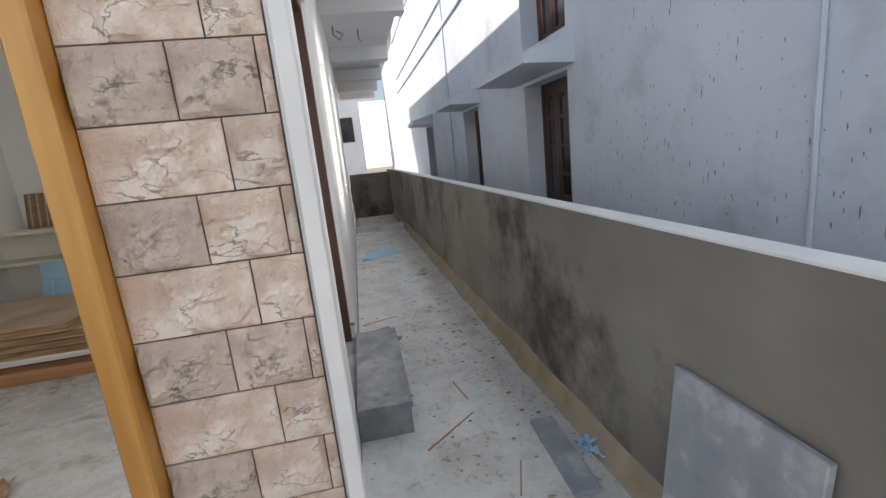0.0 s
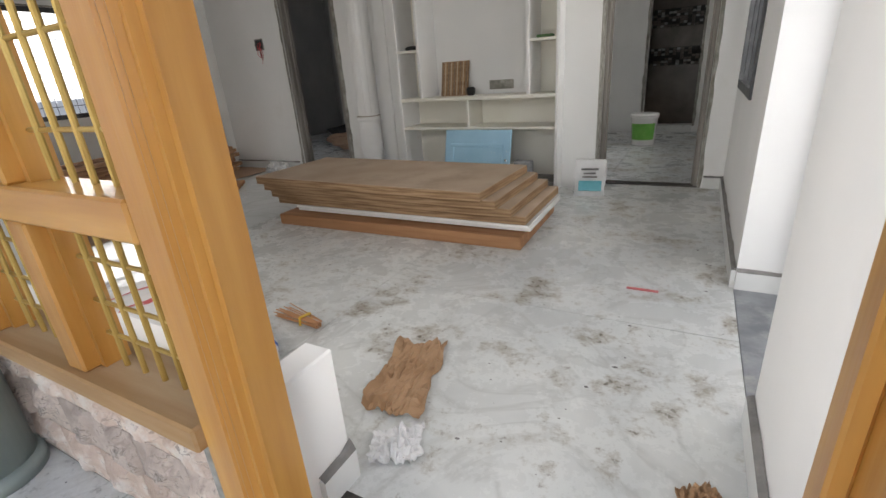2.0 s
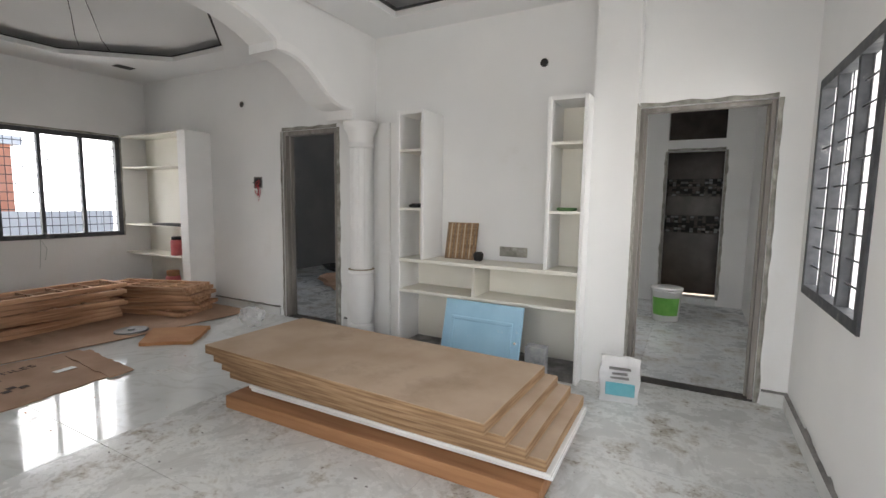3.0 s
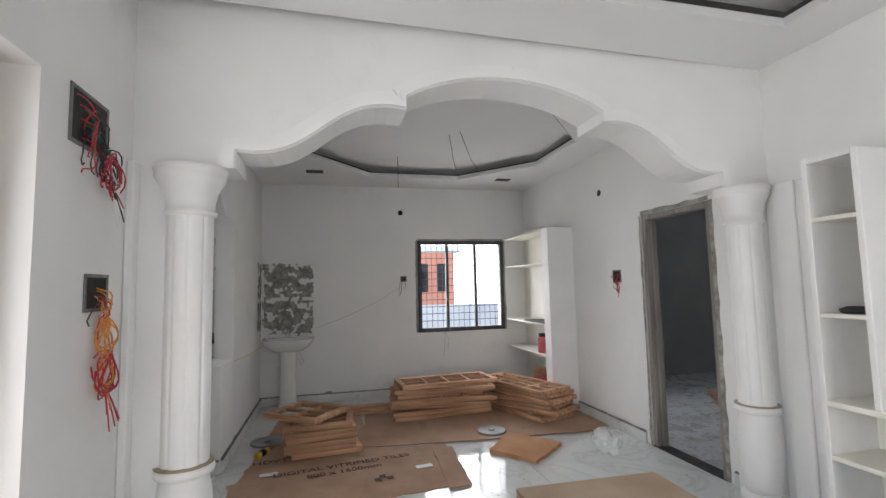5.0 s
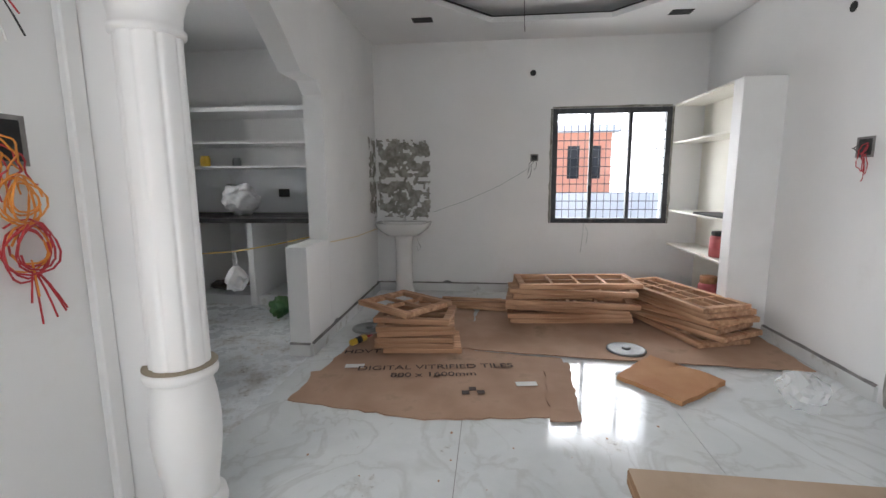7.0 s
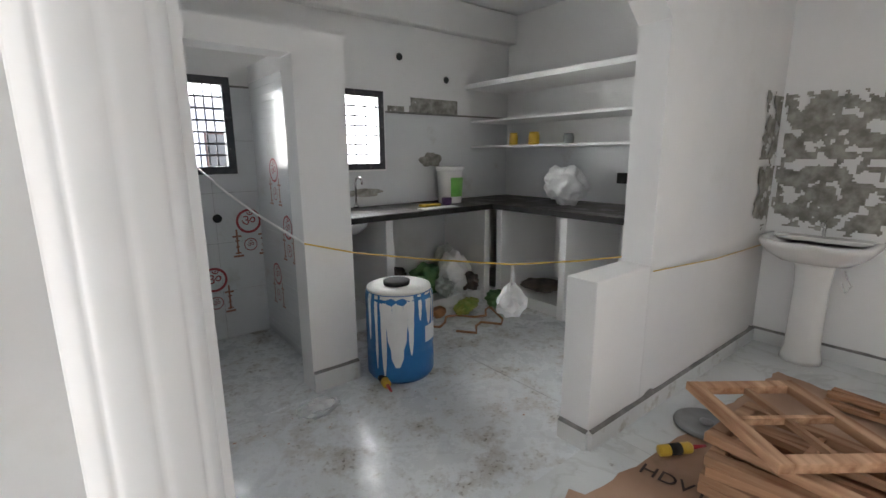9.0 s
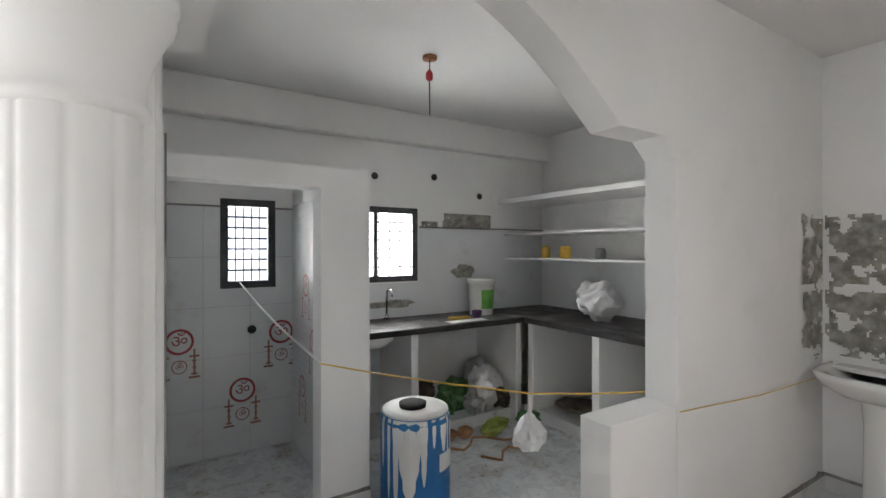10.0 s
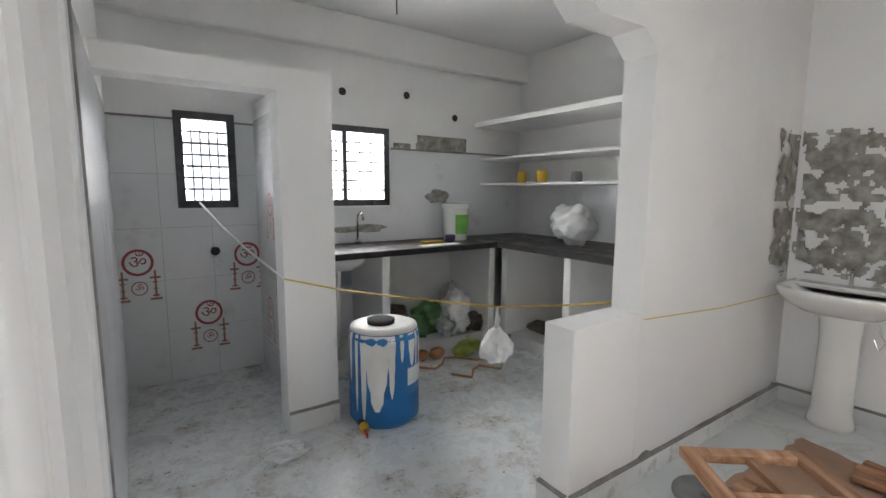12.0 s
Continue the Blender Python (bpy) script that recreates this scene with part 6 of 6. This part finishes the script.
# ---- entrance: door frame, grille window ----
def moulded_post(x0, x1, y0, y1, z0, z1, mtl=None):
    """A timber post with a run of grooves along its front edge."""
    w = x1 - x0
    o = [(x0, y1), (x0, y0 + 0.006), (x0 + 0.006, y0), (x0 + 0.55 * w, y0), (x0 + 0.57 * w, y0 + 0.006), (x0 + 0.63 * w, y0 + 0.002), (x0 + 0.66 * w, y0 + 0.012), (x0 + 0.72 * w, y0 + 0.008), (x0 + 0.75 * w, y0 + 0.022), (x0 + 0.86 * w, y0 + 0.018), (x0 + 0.89 * w, y0 + 0.034), (x1, y0 + 0.034), (x1, y1)]
    return prism(o, "z", z0, z1)


def entrance():
    ob = tagged(new("door_1"), "varnished orange-brown teak entrance frame, no door hung", "door frame", kind="structure")
    part("jamb", moulded_post(-1.585, -1.435, 0.985, 1.10, 0.02, 2.25), VARNISH, ob)
    part("jamb", boxes((-0.550, -0.497, 0.985, 1.10, 0.02, 2.25), bevel=0.006), VARNISH, ob)
    part("jamb_stop", boxes((-0.572, -0.550, 1.05, 1.10, 0.02, 2.25), bevel=0.004), VARNISH, ob)
    part("head", boxes((-1.435, -0.565, 0.985, 1.10, 2.13, 2.25), bevel=0.006), VARNISH_H, ob)
    part("sill", boxes((-1.60, -0.50, 0.985, 1.19, -0.06, 0.02), bevel=0.006), SILLWOOD, ob, "worn dusty wooden threshold")
    ob = tagged(new("window_6"), "varnished teak window frame with brass bars", "window", kind="structure")
    y0, y1 = 0.985, 1.09
    part("window_sill", boxes((-3.23, -1.586, 0.965, 1.13, 0.39, 0.455), bevel=0.006), SILLWOOD, ob, "dusty wooden sill")
    part("head", boxes((-3.23, -1.586, y0, y1, 2.15, 2.25), bevel=0.006), VARNISH_H, ob)
    part("rail", boxes((-3.23, -1.586, y0 - 0.004, y1, 0.865, 0.95), bevel=0.006), VARNISH_H, ob)
    for x in (-2.13, -2.66, -3.23):
        part("mullion", boxes((x, x + 0.085, y0, y1, 0.455, 0.865), bevel=0.006), VARNISH, ob)
        part("mullion", boxes((x, x + 0.085, y0, y1, 0.95, 2.15), bevel=0.006), VARNISH, ob)
        part("bead", boxes((x + 0.085, x + 0.105, y0 + 0.04, y1, 0.455, 0.865)), VARNISH, ob)
        part("bead", boxes((x + 0.085, x + 0.105, y0 + 0.04, y1, 0.95, 2.15)), VARNISH, ob)
    for a, b in ((-2.045, -1.586), (-2.575, -2.13), (-3.145, -2.66)):
        for z0, z1, rows in ((0.455, 0.865, (0.545, 0.64, 0.76)), (0.95, 2.15, (1.06, 1.24, 1.42, 1.60, 1.78, 1.96))):
            for i in range(5):
                x = a + (b - a) * (i + 0.8) / 5.6
                part("bar", tube([(x, 1.055, z0), (x, 1.055, z1)], 0.0075, 8), BRASS, ob)
            for z in rows:
                part("bar", tube([(a, 1.058, z), (b, 1.058, z)], 0.006, 8), BRASS, ob)


entrance()
structure("wall_sill_end", boxes((-1.62, -1.525, 1.105, 1.335, 0.0, 0.445), bevel=0.006), PLASTER, "white plastered end of the low window wall")
skirting(-1.525, 1.335, -1.525, 1.2, h=0.10)

# ---- split-stone cladding ----
def stone_mesh(seed, w, h, rough):
    """A moulded split stone: a narrow drafted rim, cleaved facets and broken ledges; y is the depth, face towards -y."""
    bm = bmesh.new()
    nx, nz = max(8, int(w / 0.0095)), max(8, int(h / 0.0095))
    rs = random.Random(seed)
    cuts = [(rs.uniform(0, 6.28), rs.uniform(0.015, 0.08), rs.uniform(0.3, 0.8)) for k in range(7)]
    ledges = [(rs.uniform(-0.35, 0.35), rs.uniform(-0.4, 0.4), rs.uniform(0.3, 0.8)) for k in range(3)]
    g = {}
    for i in range(nx + 1):
        for j in range(nz + 1):
            u, v = i / nx, j / nz
            x, z = (u - 0.5) * w, (v - 0.5) * h
            e = min(u * w, (1 - u) * w, v * h, (1 - v) * h)
            wob = 0.018 * noise.noise((x * 22 + seed, z * 26, seed)) + 0.008 * noise.noise((x * 70, z * 70, seed))
            d = rough
            for a, off, k in cuts:
                d = min(d, rough * 1.1 - k * max(0.0, (x + wob) * math.cos(a) + (z + wob) * math.sin(a) - off))
            for lx, lz, q in ledges:
                # a broken edge: the skin below the line has come away
                line = z - lz * h + 0.5 * (x - lx * w) * (q - 0.5) + wob * 1.4 + 0.02 * noise.noise((x * 12, seed, lz))
                if -0.045 * q < line < 0 and abs(x - lx * w) < 0.5 * q * w:
                    d -= 0.016 * q * (1 + line / (0.045 * q))
            d += 0.0035 * noise.noise((x * 34 + seed, z * 38, 2)) + 0.0018 * noise.noise((x * 95, z * 95, seed))
            d = 0.004 + max(0.003, d) * min(1, e / 0.013 + 0.08)
            g[i, j] = bm.verts.new((x, -d, z))
    for i in range(nx):
        for j in range(nz):
            bm.faces.new((g[i, j], g[i + 1, j], g[i + 1, j + 1], g[i, j + 1]))
    rim = [g[i, 0] for i in range(nx + 1)] + [g[nx, j] for j in range(1, nz + 1)] + [g[i, nz] for i in range(nx - 1, -1, -1)] + [g[0, j] for j in range(nz - 1, 0, -1)]
    back = [bm.verts.new((v.co.x, 0, v.co.z)) for v in rim]
    for i in range(len(rim)):
        k = (i + 1) % len(rim)
        bm.faces.new((rim[i], back[i], back[k], rim[k]))
    return bm


STONES = {}


def lay_stone(parent, x0, x1, z0, z1, y, kind, variant):
    g = 0.002
    w, h = round(x1 - x0 - 2 * g, 4), round(z1 - z0 - 2 * g, 4)
    key = (w, h, kind, variant)
    if key not in STONES:
        STONES[key] = mesh_of("stone", stone_mesh(variant * 3.7 + kind * 11 + w * 5, w, h, 0.024 if kind else 0.020), STONE_B if kind else STONE_A)
    ob = new("stone", STONES[key])
    ob.parent = parent
    ob.location = ((x0 + x1) / 2, y, (z0 + z1) / 2)


def clad(name, x0, x1, z0, z1, y, ph, rows, label):
    bed = structure(name, boxes((x0, x1, y, 1.059, z0, z1)), MORTAR, label)
    z, r = z0, 0
    while z < z1 - 0.02:
        top = min(z + ph, z1)
        cuts = rows[r % len(rows)]
        x = x0
        k = 0
        while x < x1 - 0.004:
            nx_ = min(x + cuts[k % len(cuts)], x1)
            if x1 - nx_ < 0.012:
                nx_ = x1
            lay_stone(bed, x, nx_, z, top, y, (r + (k == 2)) % 2 if k != 1 else (0 if r % 2 == 0 else 1 - (r // 2) % 2), (r // 2 + k) % 3)
            x = nx_
            k += 1
        z, r = top, r + 1


clad("stone_cladding", -0.495, -0.115, 0.113 - 0.149 * 1, 2.86, 1.042, 0.149, ((0.265, 0.3), (0.188, 0.165, 0.1)), "pink and grey split-stone cladding with dark joints")
structure("trim_stone_edge", boxes((-0.104, -0.066, 1.018, 1.07, GROUND, 2.86), bevel=0.003), PAINT_WHITE, "white corner strip beside the stone cladding")
clad("stone_cladding_low", -3.6, -1.655, GROUND, 0.375, 1.035, 0.165, ((0.25, 0.26, 0.24), (0.17, 0.25, 0.26), (0.23, 0.25, 0.27)), "pale pink split-stone cladding under the window")
structure("trim_low_cladding", boxes((-1.655, -1.61, 1.01, 1.059, GROUND, 0.385), (-3.6, -1.655, 1.015, 1.059, 0.375, 0.39)), CEMENT_RAW, "grey cement edge of the low cladding")
structure("wall_door_step", boxes((-1.61, -0.50, 1.0, 1.10, GROUND, -0.06)), CEMENT_RAW, "rough cement below the threshold")
ob = thing("drain_pipe", "thick grey-green plastic pipe standing on the porch", "pipe", m=pose(-2.80, 0.86, GROUND))
part("pipe", lathe([(0.14, 0), (0.14, 2.98)], 32), PIPE, ob, "", True)
part("collar", lathe([(0.16, 0), (0.16, 0.05), (0.145, 0.06)], 32), PIPE, ob, "", True)

# ---- passage ----
ob = thing("door_step", "dark grey granite step at the side door", "step", m=pose(0, 0, 0))
part("tread", boxes((OUT, 0.135, 1.99, 2.98, 0.02, 0.05), bevel=0.003), GREYSTONE, ob)
part("riser", boxes((OUT, 0.125, 2.0, 2.97, GROUND, 0.02)), GREYSTONE, ob)
ob = part("stone_slab", boxes((-0.012, 0.012, -0.235, 0.235, 0, 0.605), bevel=0.003), SLAB)
ob.matrix_world = pose(0.842, 0.92, GROUND, 0, 5.5, 0)
tagged(ob, "blue-grey stone slab leaning on the parapet", "stone slab")
ob = part("stone_strip", boxes((-0.055, 0.055, -0.25, 0.25, 0, 0.02), bevel=0.002), SLAB)
ob.matrix_world = pose(0.715, 1.63, GROUND, 0, 0, -2)
tagged(ob, "narrow blue-grey stone strip lying on the floor", "stone strip")
sheet("floor_sheet", [(-0.05, 5.9), (0.45, 6.1), (0.42, 6.5), (0.0, 6.45)], GROUND + 0.001, 0.004, BLUE_PAINT, "pale blue plastic sheet on the passage floor", "plastic sheet", 0.05, 14)
structure("passage_step", boxes((OUT, 0.75, 8.3, 8.5, GROUND, GROUND + 0.08)), PMARBLE, "low cement step across the passage")
for k in range(3):
    tagged(part("iron_rod", tube([(OUT + 0.02 + 0.03 * k, 8.2 + 0.2 * k, GROUND), (OUT + 0.01, 8.9 + 0.1 * k, 0.65)], 0.006, 5), METALFRAME), "thin iron rod leaning on the wall", "iron rod", "iron rods")
tagged(part("hook_wire", tube([(-0.02, 6.4, 2.86), (-0.02, 6.42, 2.76), (0.05, 6.45, 2.70), (0.10, 6.42, 2.76), (0.02, 6.4, 2.80)], 0.007, 6), BLACK_WIRE), "loop of black wire under the balcony", "wire")
tagged(part("hook_wire", tube([(0.30, 6.6, 2.86), (0.30, 6.6, 2.74), (0.33, 6.6, 2.70)], 0.007, 6), BLACK_WIRE), "short wire hook under the balcony", "wire")
# door and windows of the east wall, passage side
ob = tagged(new("door_2"), "dark wooden side door frame opening on the passage", "door frame", kind="structure")
part("jamb", boxes((OUT - 0.13, OUT - 0.03, 2.02, 2.09, 0.0, 2.12)), DARKWOOD, ob)
part("jamb", boxes((OUT - 0.13, OUT - 0.03, 2.97, 3.04, 0.0, 2.12)), DARKWOOD, ob)
part("head", boxes((OUT - 0.13, OUT - 0.03, 2.09, 2.97, 2.05, 2.12)), DARKWOOD, ob)


def neighbour_window(name, y0, y1, z0, z1, arched):
    x = NX + 0.17
    ob = tagged(new(name), "dark brown wooden window shutters of the neighbouring house", "window", kind="structure")
    t = 0.06
    part("window_frame", boxes((x, x + 0.06, y0, y0 + t, z0, z1), (x, x + 0.06, y1 - t, y1, z0, z1), (x, x + 0.06, y0 + t, y1 - t, z0, z0 + t), (x, x + 0.06, y0 + t, y1 - t, z1 - t, z1)), DARKWOOD, ob)
    n = 3
    w = (y1 - y0 - 2 * t) / n
    for k in range(n):
        a, b = y0 + t + k * w + 0.004, y0 + t + (k + 1) * w - 0.004
        s = part("shutter", boxes((x + 0.004, x + 0.04, a, a + 0.05, z0 + t, z1 - t), (x + 0.004, x + 0.04, b - 0.05, b, z0 + t, z1 - t), (x + 0.004, x + 0.04, a + 0.05, b - 0.05, z0 + t, z0 + t + 0.06), (x + 0.004, x + 0.04, a + 0.05, b - 0.05, z1 - t - 0.05, z1 - t), bevel=0.003), DARKWOOD, ob)
        if arched:
            for j in range(1, 4):
                z = z0 + t + (z1 - z0 - 2 * t) * j / 4
                part("bar", boxes((x + 0.010, x + 0.034, a + 0.05, b - 0.05, z - 0.014, z + 0.014)), DARKWOOD, s)
            mid = (a + b) / 2
            part("arch_piece", strip_wall([(a + 0.05, z1 - t - 0.13), (a + 0.065, z1 - t - 0.09), (mid, z1 - t - 0.052), (b - 0.065, z1 - t - 0.09), (b - 0.05, z1 - t - 0.13)], [(a + 0.05, z1 - t - 0.05), (a + 0.065, z1 - t - 0.05), (mid, z1 - t - 0.05), (b - 0.065, z1 - t - 0.05), (b - 0.05, z1 - t - 0.05)], "x", x + 0.01, x + 0.034), DARKWOOD, s)
        part("pane", boxes((x + 0.018, x + 0.022, a + 0.05, b - 0.05, z0 + t + 0.06, z1 - t - 0.05)), WINGLASS, s)


WINGLASS = mat("dark_window_glass", (0.02, 0.022, 0.025), (0.04, 0.042, 0.045), 3, 0.12)
neighbour_window("window_7", 3.45, 4.36, 0.55, 1.69, True)
neighbour_window("window_8", 6.05, 6.87, 0.55, 1.69, True)
neighbour_window("window_9", 3.45, 4.36, 2.00, 2.62, False)
neighbour_window("window_10", 9.6, 10.5, 0.55, 1.69, True)
for y0, y1 in ((3.32, 4.62), (5.92, 7.0), (9.5, 10.6)):
    structure("window_hood", strip_wall([(NX - 0.40, 1.74), (NX + 0.002, 1.72)], [(NX - 0.40, 1.81), (NX + 0.002, 1.92)], "y", y0, y1), NEIGHBOUR, "pale blue concrete hood over a window")
for z in (3.1, 3.5, 4.6):
    structure("trim_neighbour_band", boxes((NX - 0.035, NX + 0.001, 4.9, 15.5, z, z + 0.05)), NEIGHBOUR, "pale raised band on the neighbouring wall")
for y in (1.45, 7.75):
    ob = thing("conduit_pipe", "thin pale blue conduit up the neighbouring wall", "pipe", "conduits on the neighbouring wall")
    part("pipe", tube([(NX - 0.012, y, GROUND), (NX - 0.012, y, 6.0)], 0.011, 8), NEIGHBOUR, ob)
# dark splashes on the neighbouring wall: flat flecks with a shape of their own
bm = bmesh.new()
rr = random.Random(12)
for k in range(2300):
    y, z = rr.uniform(-2.5, 3.2), rr.uniform(0.2, 3.4)
    if noise.noise((y * 0.9, z * 0.9, 2)) < -0.12:
        continue
    l, w = rr.uniform(0.01, 0.075) * rr.random() ** 1.6 + 0.004, rr.uniform(0.0013, 0.0042)
    s = rr.uniform(-0.3, 0.3) * w
    vs = [bm.verts.new((NX - 0.0012, y + dy, z + dz)) for dy, dz in ((-w * 0.4, 0), (w, -l * 0.1), (w * 0.8 + s, -l * 0.7), (s, -l), (-w + s, -l * 0.5))]
    bm.faces.new(vs)
ob = part("wall_splashes", bm, CEMENT)
tagged(ob, "dark dried mortar splashes on the pale blue wall", "splashes", kind="stuff")

# thin strings on the dining room's west wall
tagged(part("wall_string", tube([(XW + 0.012, 3.15, 1.52), (XW + 0.014, 2.80, 1.31), (XW + 0.016, 2.40, 1.13), (XW + 0.03, 1.97, 0.98)], 0.0022, 5), PIPE), "thin grey string slung from switch box to basin", "string")
for y, z in ((3.74, 0.50), (3.80, 0.60)):
    tagged(part("wall_string", tube([(XW + 0.02, 3.76, 0.86), (XW + 0.022, y + 0.02, 0.74), (XW + 0.012, y, z)], 0.0022, 5), PIPE), "thin grey wire end hanging under the window", "string")

# ---- farther off ----
def house(name, x0, x1, y0, y1, h, wallmat, label, axis, wins):
    ob = thing(name, label, "house")
    part("wall", boxes((x0, x1, y0, y1, GROUND - 0.3, h)), wallmat, ob)
    part("roof", boxes((x0 - 0.15, x1 + 0.15, y0 - 0.15, y1 + 0.15, h, h + 0.18)), CEIL, ob)
    for u0, u1, z0, z1 in wins:
        if axis == "x":
            b, c = (x1, x1 + 0.03, u0, u1, z0, z1), (x1 + 0.03, x1 + 0.04, u0 + 0.06, u1 - 0.06, z0 + 0.06, z1 - 0.06)
        elif axis == "y":
            b, c = (u0, u1, y1, y1 + 0.03, z0, z1), (u0 + 0.06, u1 - 0.06, y1 + 0.03, y1 + 0.04, z0 + 0.06, z1 - 0.06)
        else:
            b, c = (u0, u1, y0 - 0.03, y0, z0, z1), (u0 + 0.06, u1 - 0.06, y0 - 0.04, y0 - 0.03, z0 + 0.06, z1 - 0.06)
        w = part("window", boxes(b), BRICKRED if wallmat is BRICKRED else DARKWOOD, ob)
        part("pane", boxes(c), WINGLASS, w)
    return ob


house("red_house", -17.0, -14.0, 2.5, 5.55, 2.45, BRICKRED, "orange-red house front seen through the window", "x", ((4.45, 4.85, 1.3, 2.2), (5.0, 5.35, 1.3, 2.2)))
# emissive panels stand in for overexposed sky and help light the rooms
HAZE_GLOW = bpy.data.materials.new("glowing_haze")
HAZE_GLOW.use_nodes = True
_h = HAZE_GLOW.node_tree.nodes["Principled BSDF"]
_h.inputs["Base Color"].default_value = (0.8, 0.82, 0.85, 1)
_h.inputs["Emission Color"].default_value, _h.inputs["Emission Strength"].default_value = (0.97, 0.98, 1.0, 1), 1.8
# the west panel also keeps the sun out of the dining window
structure("backdrop_west", boxes((-22.1, -22.0, -12.0, 26.0, GROUND - 0.3, 15.0)), HAZE_GLOW, "glowing panel added as bright haze beyond the west window")
structure("backdrop_south", boxes((-22.0, -2.0, -14.1, -14.0, GROUND - 0.3, 10.0)), HAZE_GLOW, "glowing panel added as bright haze beyond the kitchen windows")
structure("backdrop_north", boxes((-40.0, 40.0, 70.0, 70.1, GROUND - 0.3, 9.0)), HAZE_GLOW, "glowing panel added as bright haze beyond the passage")
fc = thing("fence", "pale corrugated sheet fence outside the window", "fence")
for k in range(44):
    part("sheet_rib", boxes((-12.02, -11.99 + 0.02 * (k % 2), -1.0 + k * 0.22, -1.0 + k * 0.22 + 0.215, GROUND - 0.3, 1.08)), PALEWALL, fc)
house("white_house", -8.2, -5.6, -12.5, -9.5, 2.6, PALEWALL, "white house behind the kitchen windows", "y", ((-7.2, -6.4, 1.0, 2.0),))
house("street_house", -4.0, 0.6, 24.0, 30.0, 6.0, PALEWALL, "pale house at the end of the passage", "s", ((-0.8, 0.2, 2.0, 3.2),))
house("blue_house", 1.9, 8.0, 16.2, 24.0, 5.2, NEIGHBOUR, "pale blue house farther along the passage", "s", ())

# ---- scattered builders' debris ----
def litter(name, x0, x1, y0, y1, z, n, seed, material, label, smin=0.004, smax=0.02):
    bm = bmesh.new()
    rr = random.Random(seed)
    for k in range(n):
        x, y = rr.uniform(x0, x1), rr.uniform(y0, y1)
        if noise.noise((x * 1.3, y * 1.3, seed)) < -0.1:
            continue
        s = rr.uniform(smin, smax) * (0.4 + rr.random())
        a = rr.uniform(0, 6.28)
        pts = [(s * (0.6 + 0.5 * rr.random()) * math.cos(a + q * 1.26), s * 0.6 * (0.6 + 0.5 * rr.random()) * math.sin(a + q * 1.26)) for q in range(5)]
        base = [bm.verts.new((x + u, y + v, z)) for u, v in pts]
        tip = bm.verts.new((x, y, z + s * rr.uniform(0.15, 0.5)))
        for q in range(5):
            bm.faces.new((base[q], base[(q + 1) % 5], tip))
    return tagged(part(name, bm, material), label, "debris", kind="stuff")


litter("floor_chips", -3.8, -0.5, 1.4, 4.9, 0.0005, 260, 1, GREYJOINT, "grey chips of mortar on the hall floor", 0.003, 0.012)
litter("floor_chips", -5.6, -3.8, 1.5, 4.9, 0.0005, 60, 2, REDWOOD, "small brown scraps on the marble floor", 0.003, 0.012)
litter("floor_chips", -7.2, -4.1, -0.9, 1.2, -0.0035, 130, 3, REDWOOD, "brown scraps and chips on the kitchen floor", 0.003, 0.013)
litter("passage_chips", -0.1, 0.9, 0.9, 8.0, GROUND + 0.0005, 420, 4, GREYJOINT, "grey mortar chips on the passage floor", 0.004, 0.018)
litter("passage_chips", 0.55, 0.92, 0.9, 8.0, GROUND + 0.0005, 260, 5, FILLET, "sandy crumbs along the parapet", 0.004, 0.02)
litter("passage_chips", -0.1, 0.9, 2.5, 8.0, GROUND + 0.0005, 60, 6, PAINT_WHITE, "white flakes on the passage floor", 0.006, 0.03)
litter("porch_chips", -3.0, -0.4, 0.4, 1.0, GROUND + 0.0005, 90, 7, GREYJOINT, "black and grey crumbs on the porch floor", 0.004, 0.02)
for x, y, t, l in ((0.30, 1.95, 40, 0.35), (0.42, 2.3, 100, 0.22), (0.05, 3.6, 20, 0.3), (0.5, 1.55, 70, 0.2)):
    tagged(part("wood_splinter", boxes((-l / 2, l / 2, -0.003, 0.003, 0, 0.005)), RAWWOOD), "thin wooden splinter on the passage floor", "splinter", "splinters").matrix_world = pose(x, y, GROUND, 0, 0, t)
for x, y, t in ((0.02, 3.35, 20), (0.1, 3.1, 55)):
    tagged(part("stone_offcut", boxes((-0.10, 0.10, -0.03, 0.03, 0, 0.02), bevel=0.002), GREYSTONE), "small grey stone offcut on the passage floor", "offcut", "offcuts").matrix_world = pose(x, y, GROUND, 0, 0, t)
crumpled_paper(0.86, 1.62, 0.10, 0.14, 30, 21, "crumpled blue and white wrapper by the parapet", BLUE_PAINT).location.z = GROUND
crumpled_paper(0.60, 4.9, 0.18, 0.12, 60, 22, "torn white paper on the passage floor", BAG_WHITE).location.z = GROUND
tagged(part("red_wire_scrap", tube([(-0.82, 1.50, 0.006), (-0.86, 1.46, 0.006), (-0.78, 1.40, 0.006), (-0.72, 1.41, 0.006)], 0.004, 5), RED_WIRE), "scrap of red wire on the marble floor", "wire")
tagged(part("pink_strip", boxes((-0.95, -0.80, 2.86, 2.88, 0, 0.004)), BAG_RED), "short pinkish strip on the marble floor", "strip")
tagged(part("brick_piece", boxes((-0.05, 0.05, -0.04, 0.04, 0, 0.06), bevel=0.01), BRICKRED), "broken red brick piece on the porch floor", "brick").matrix_world = pose(-1.95, 0.62, GROUND, 0, 0, 25)
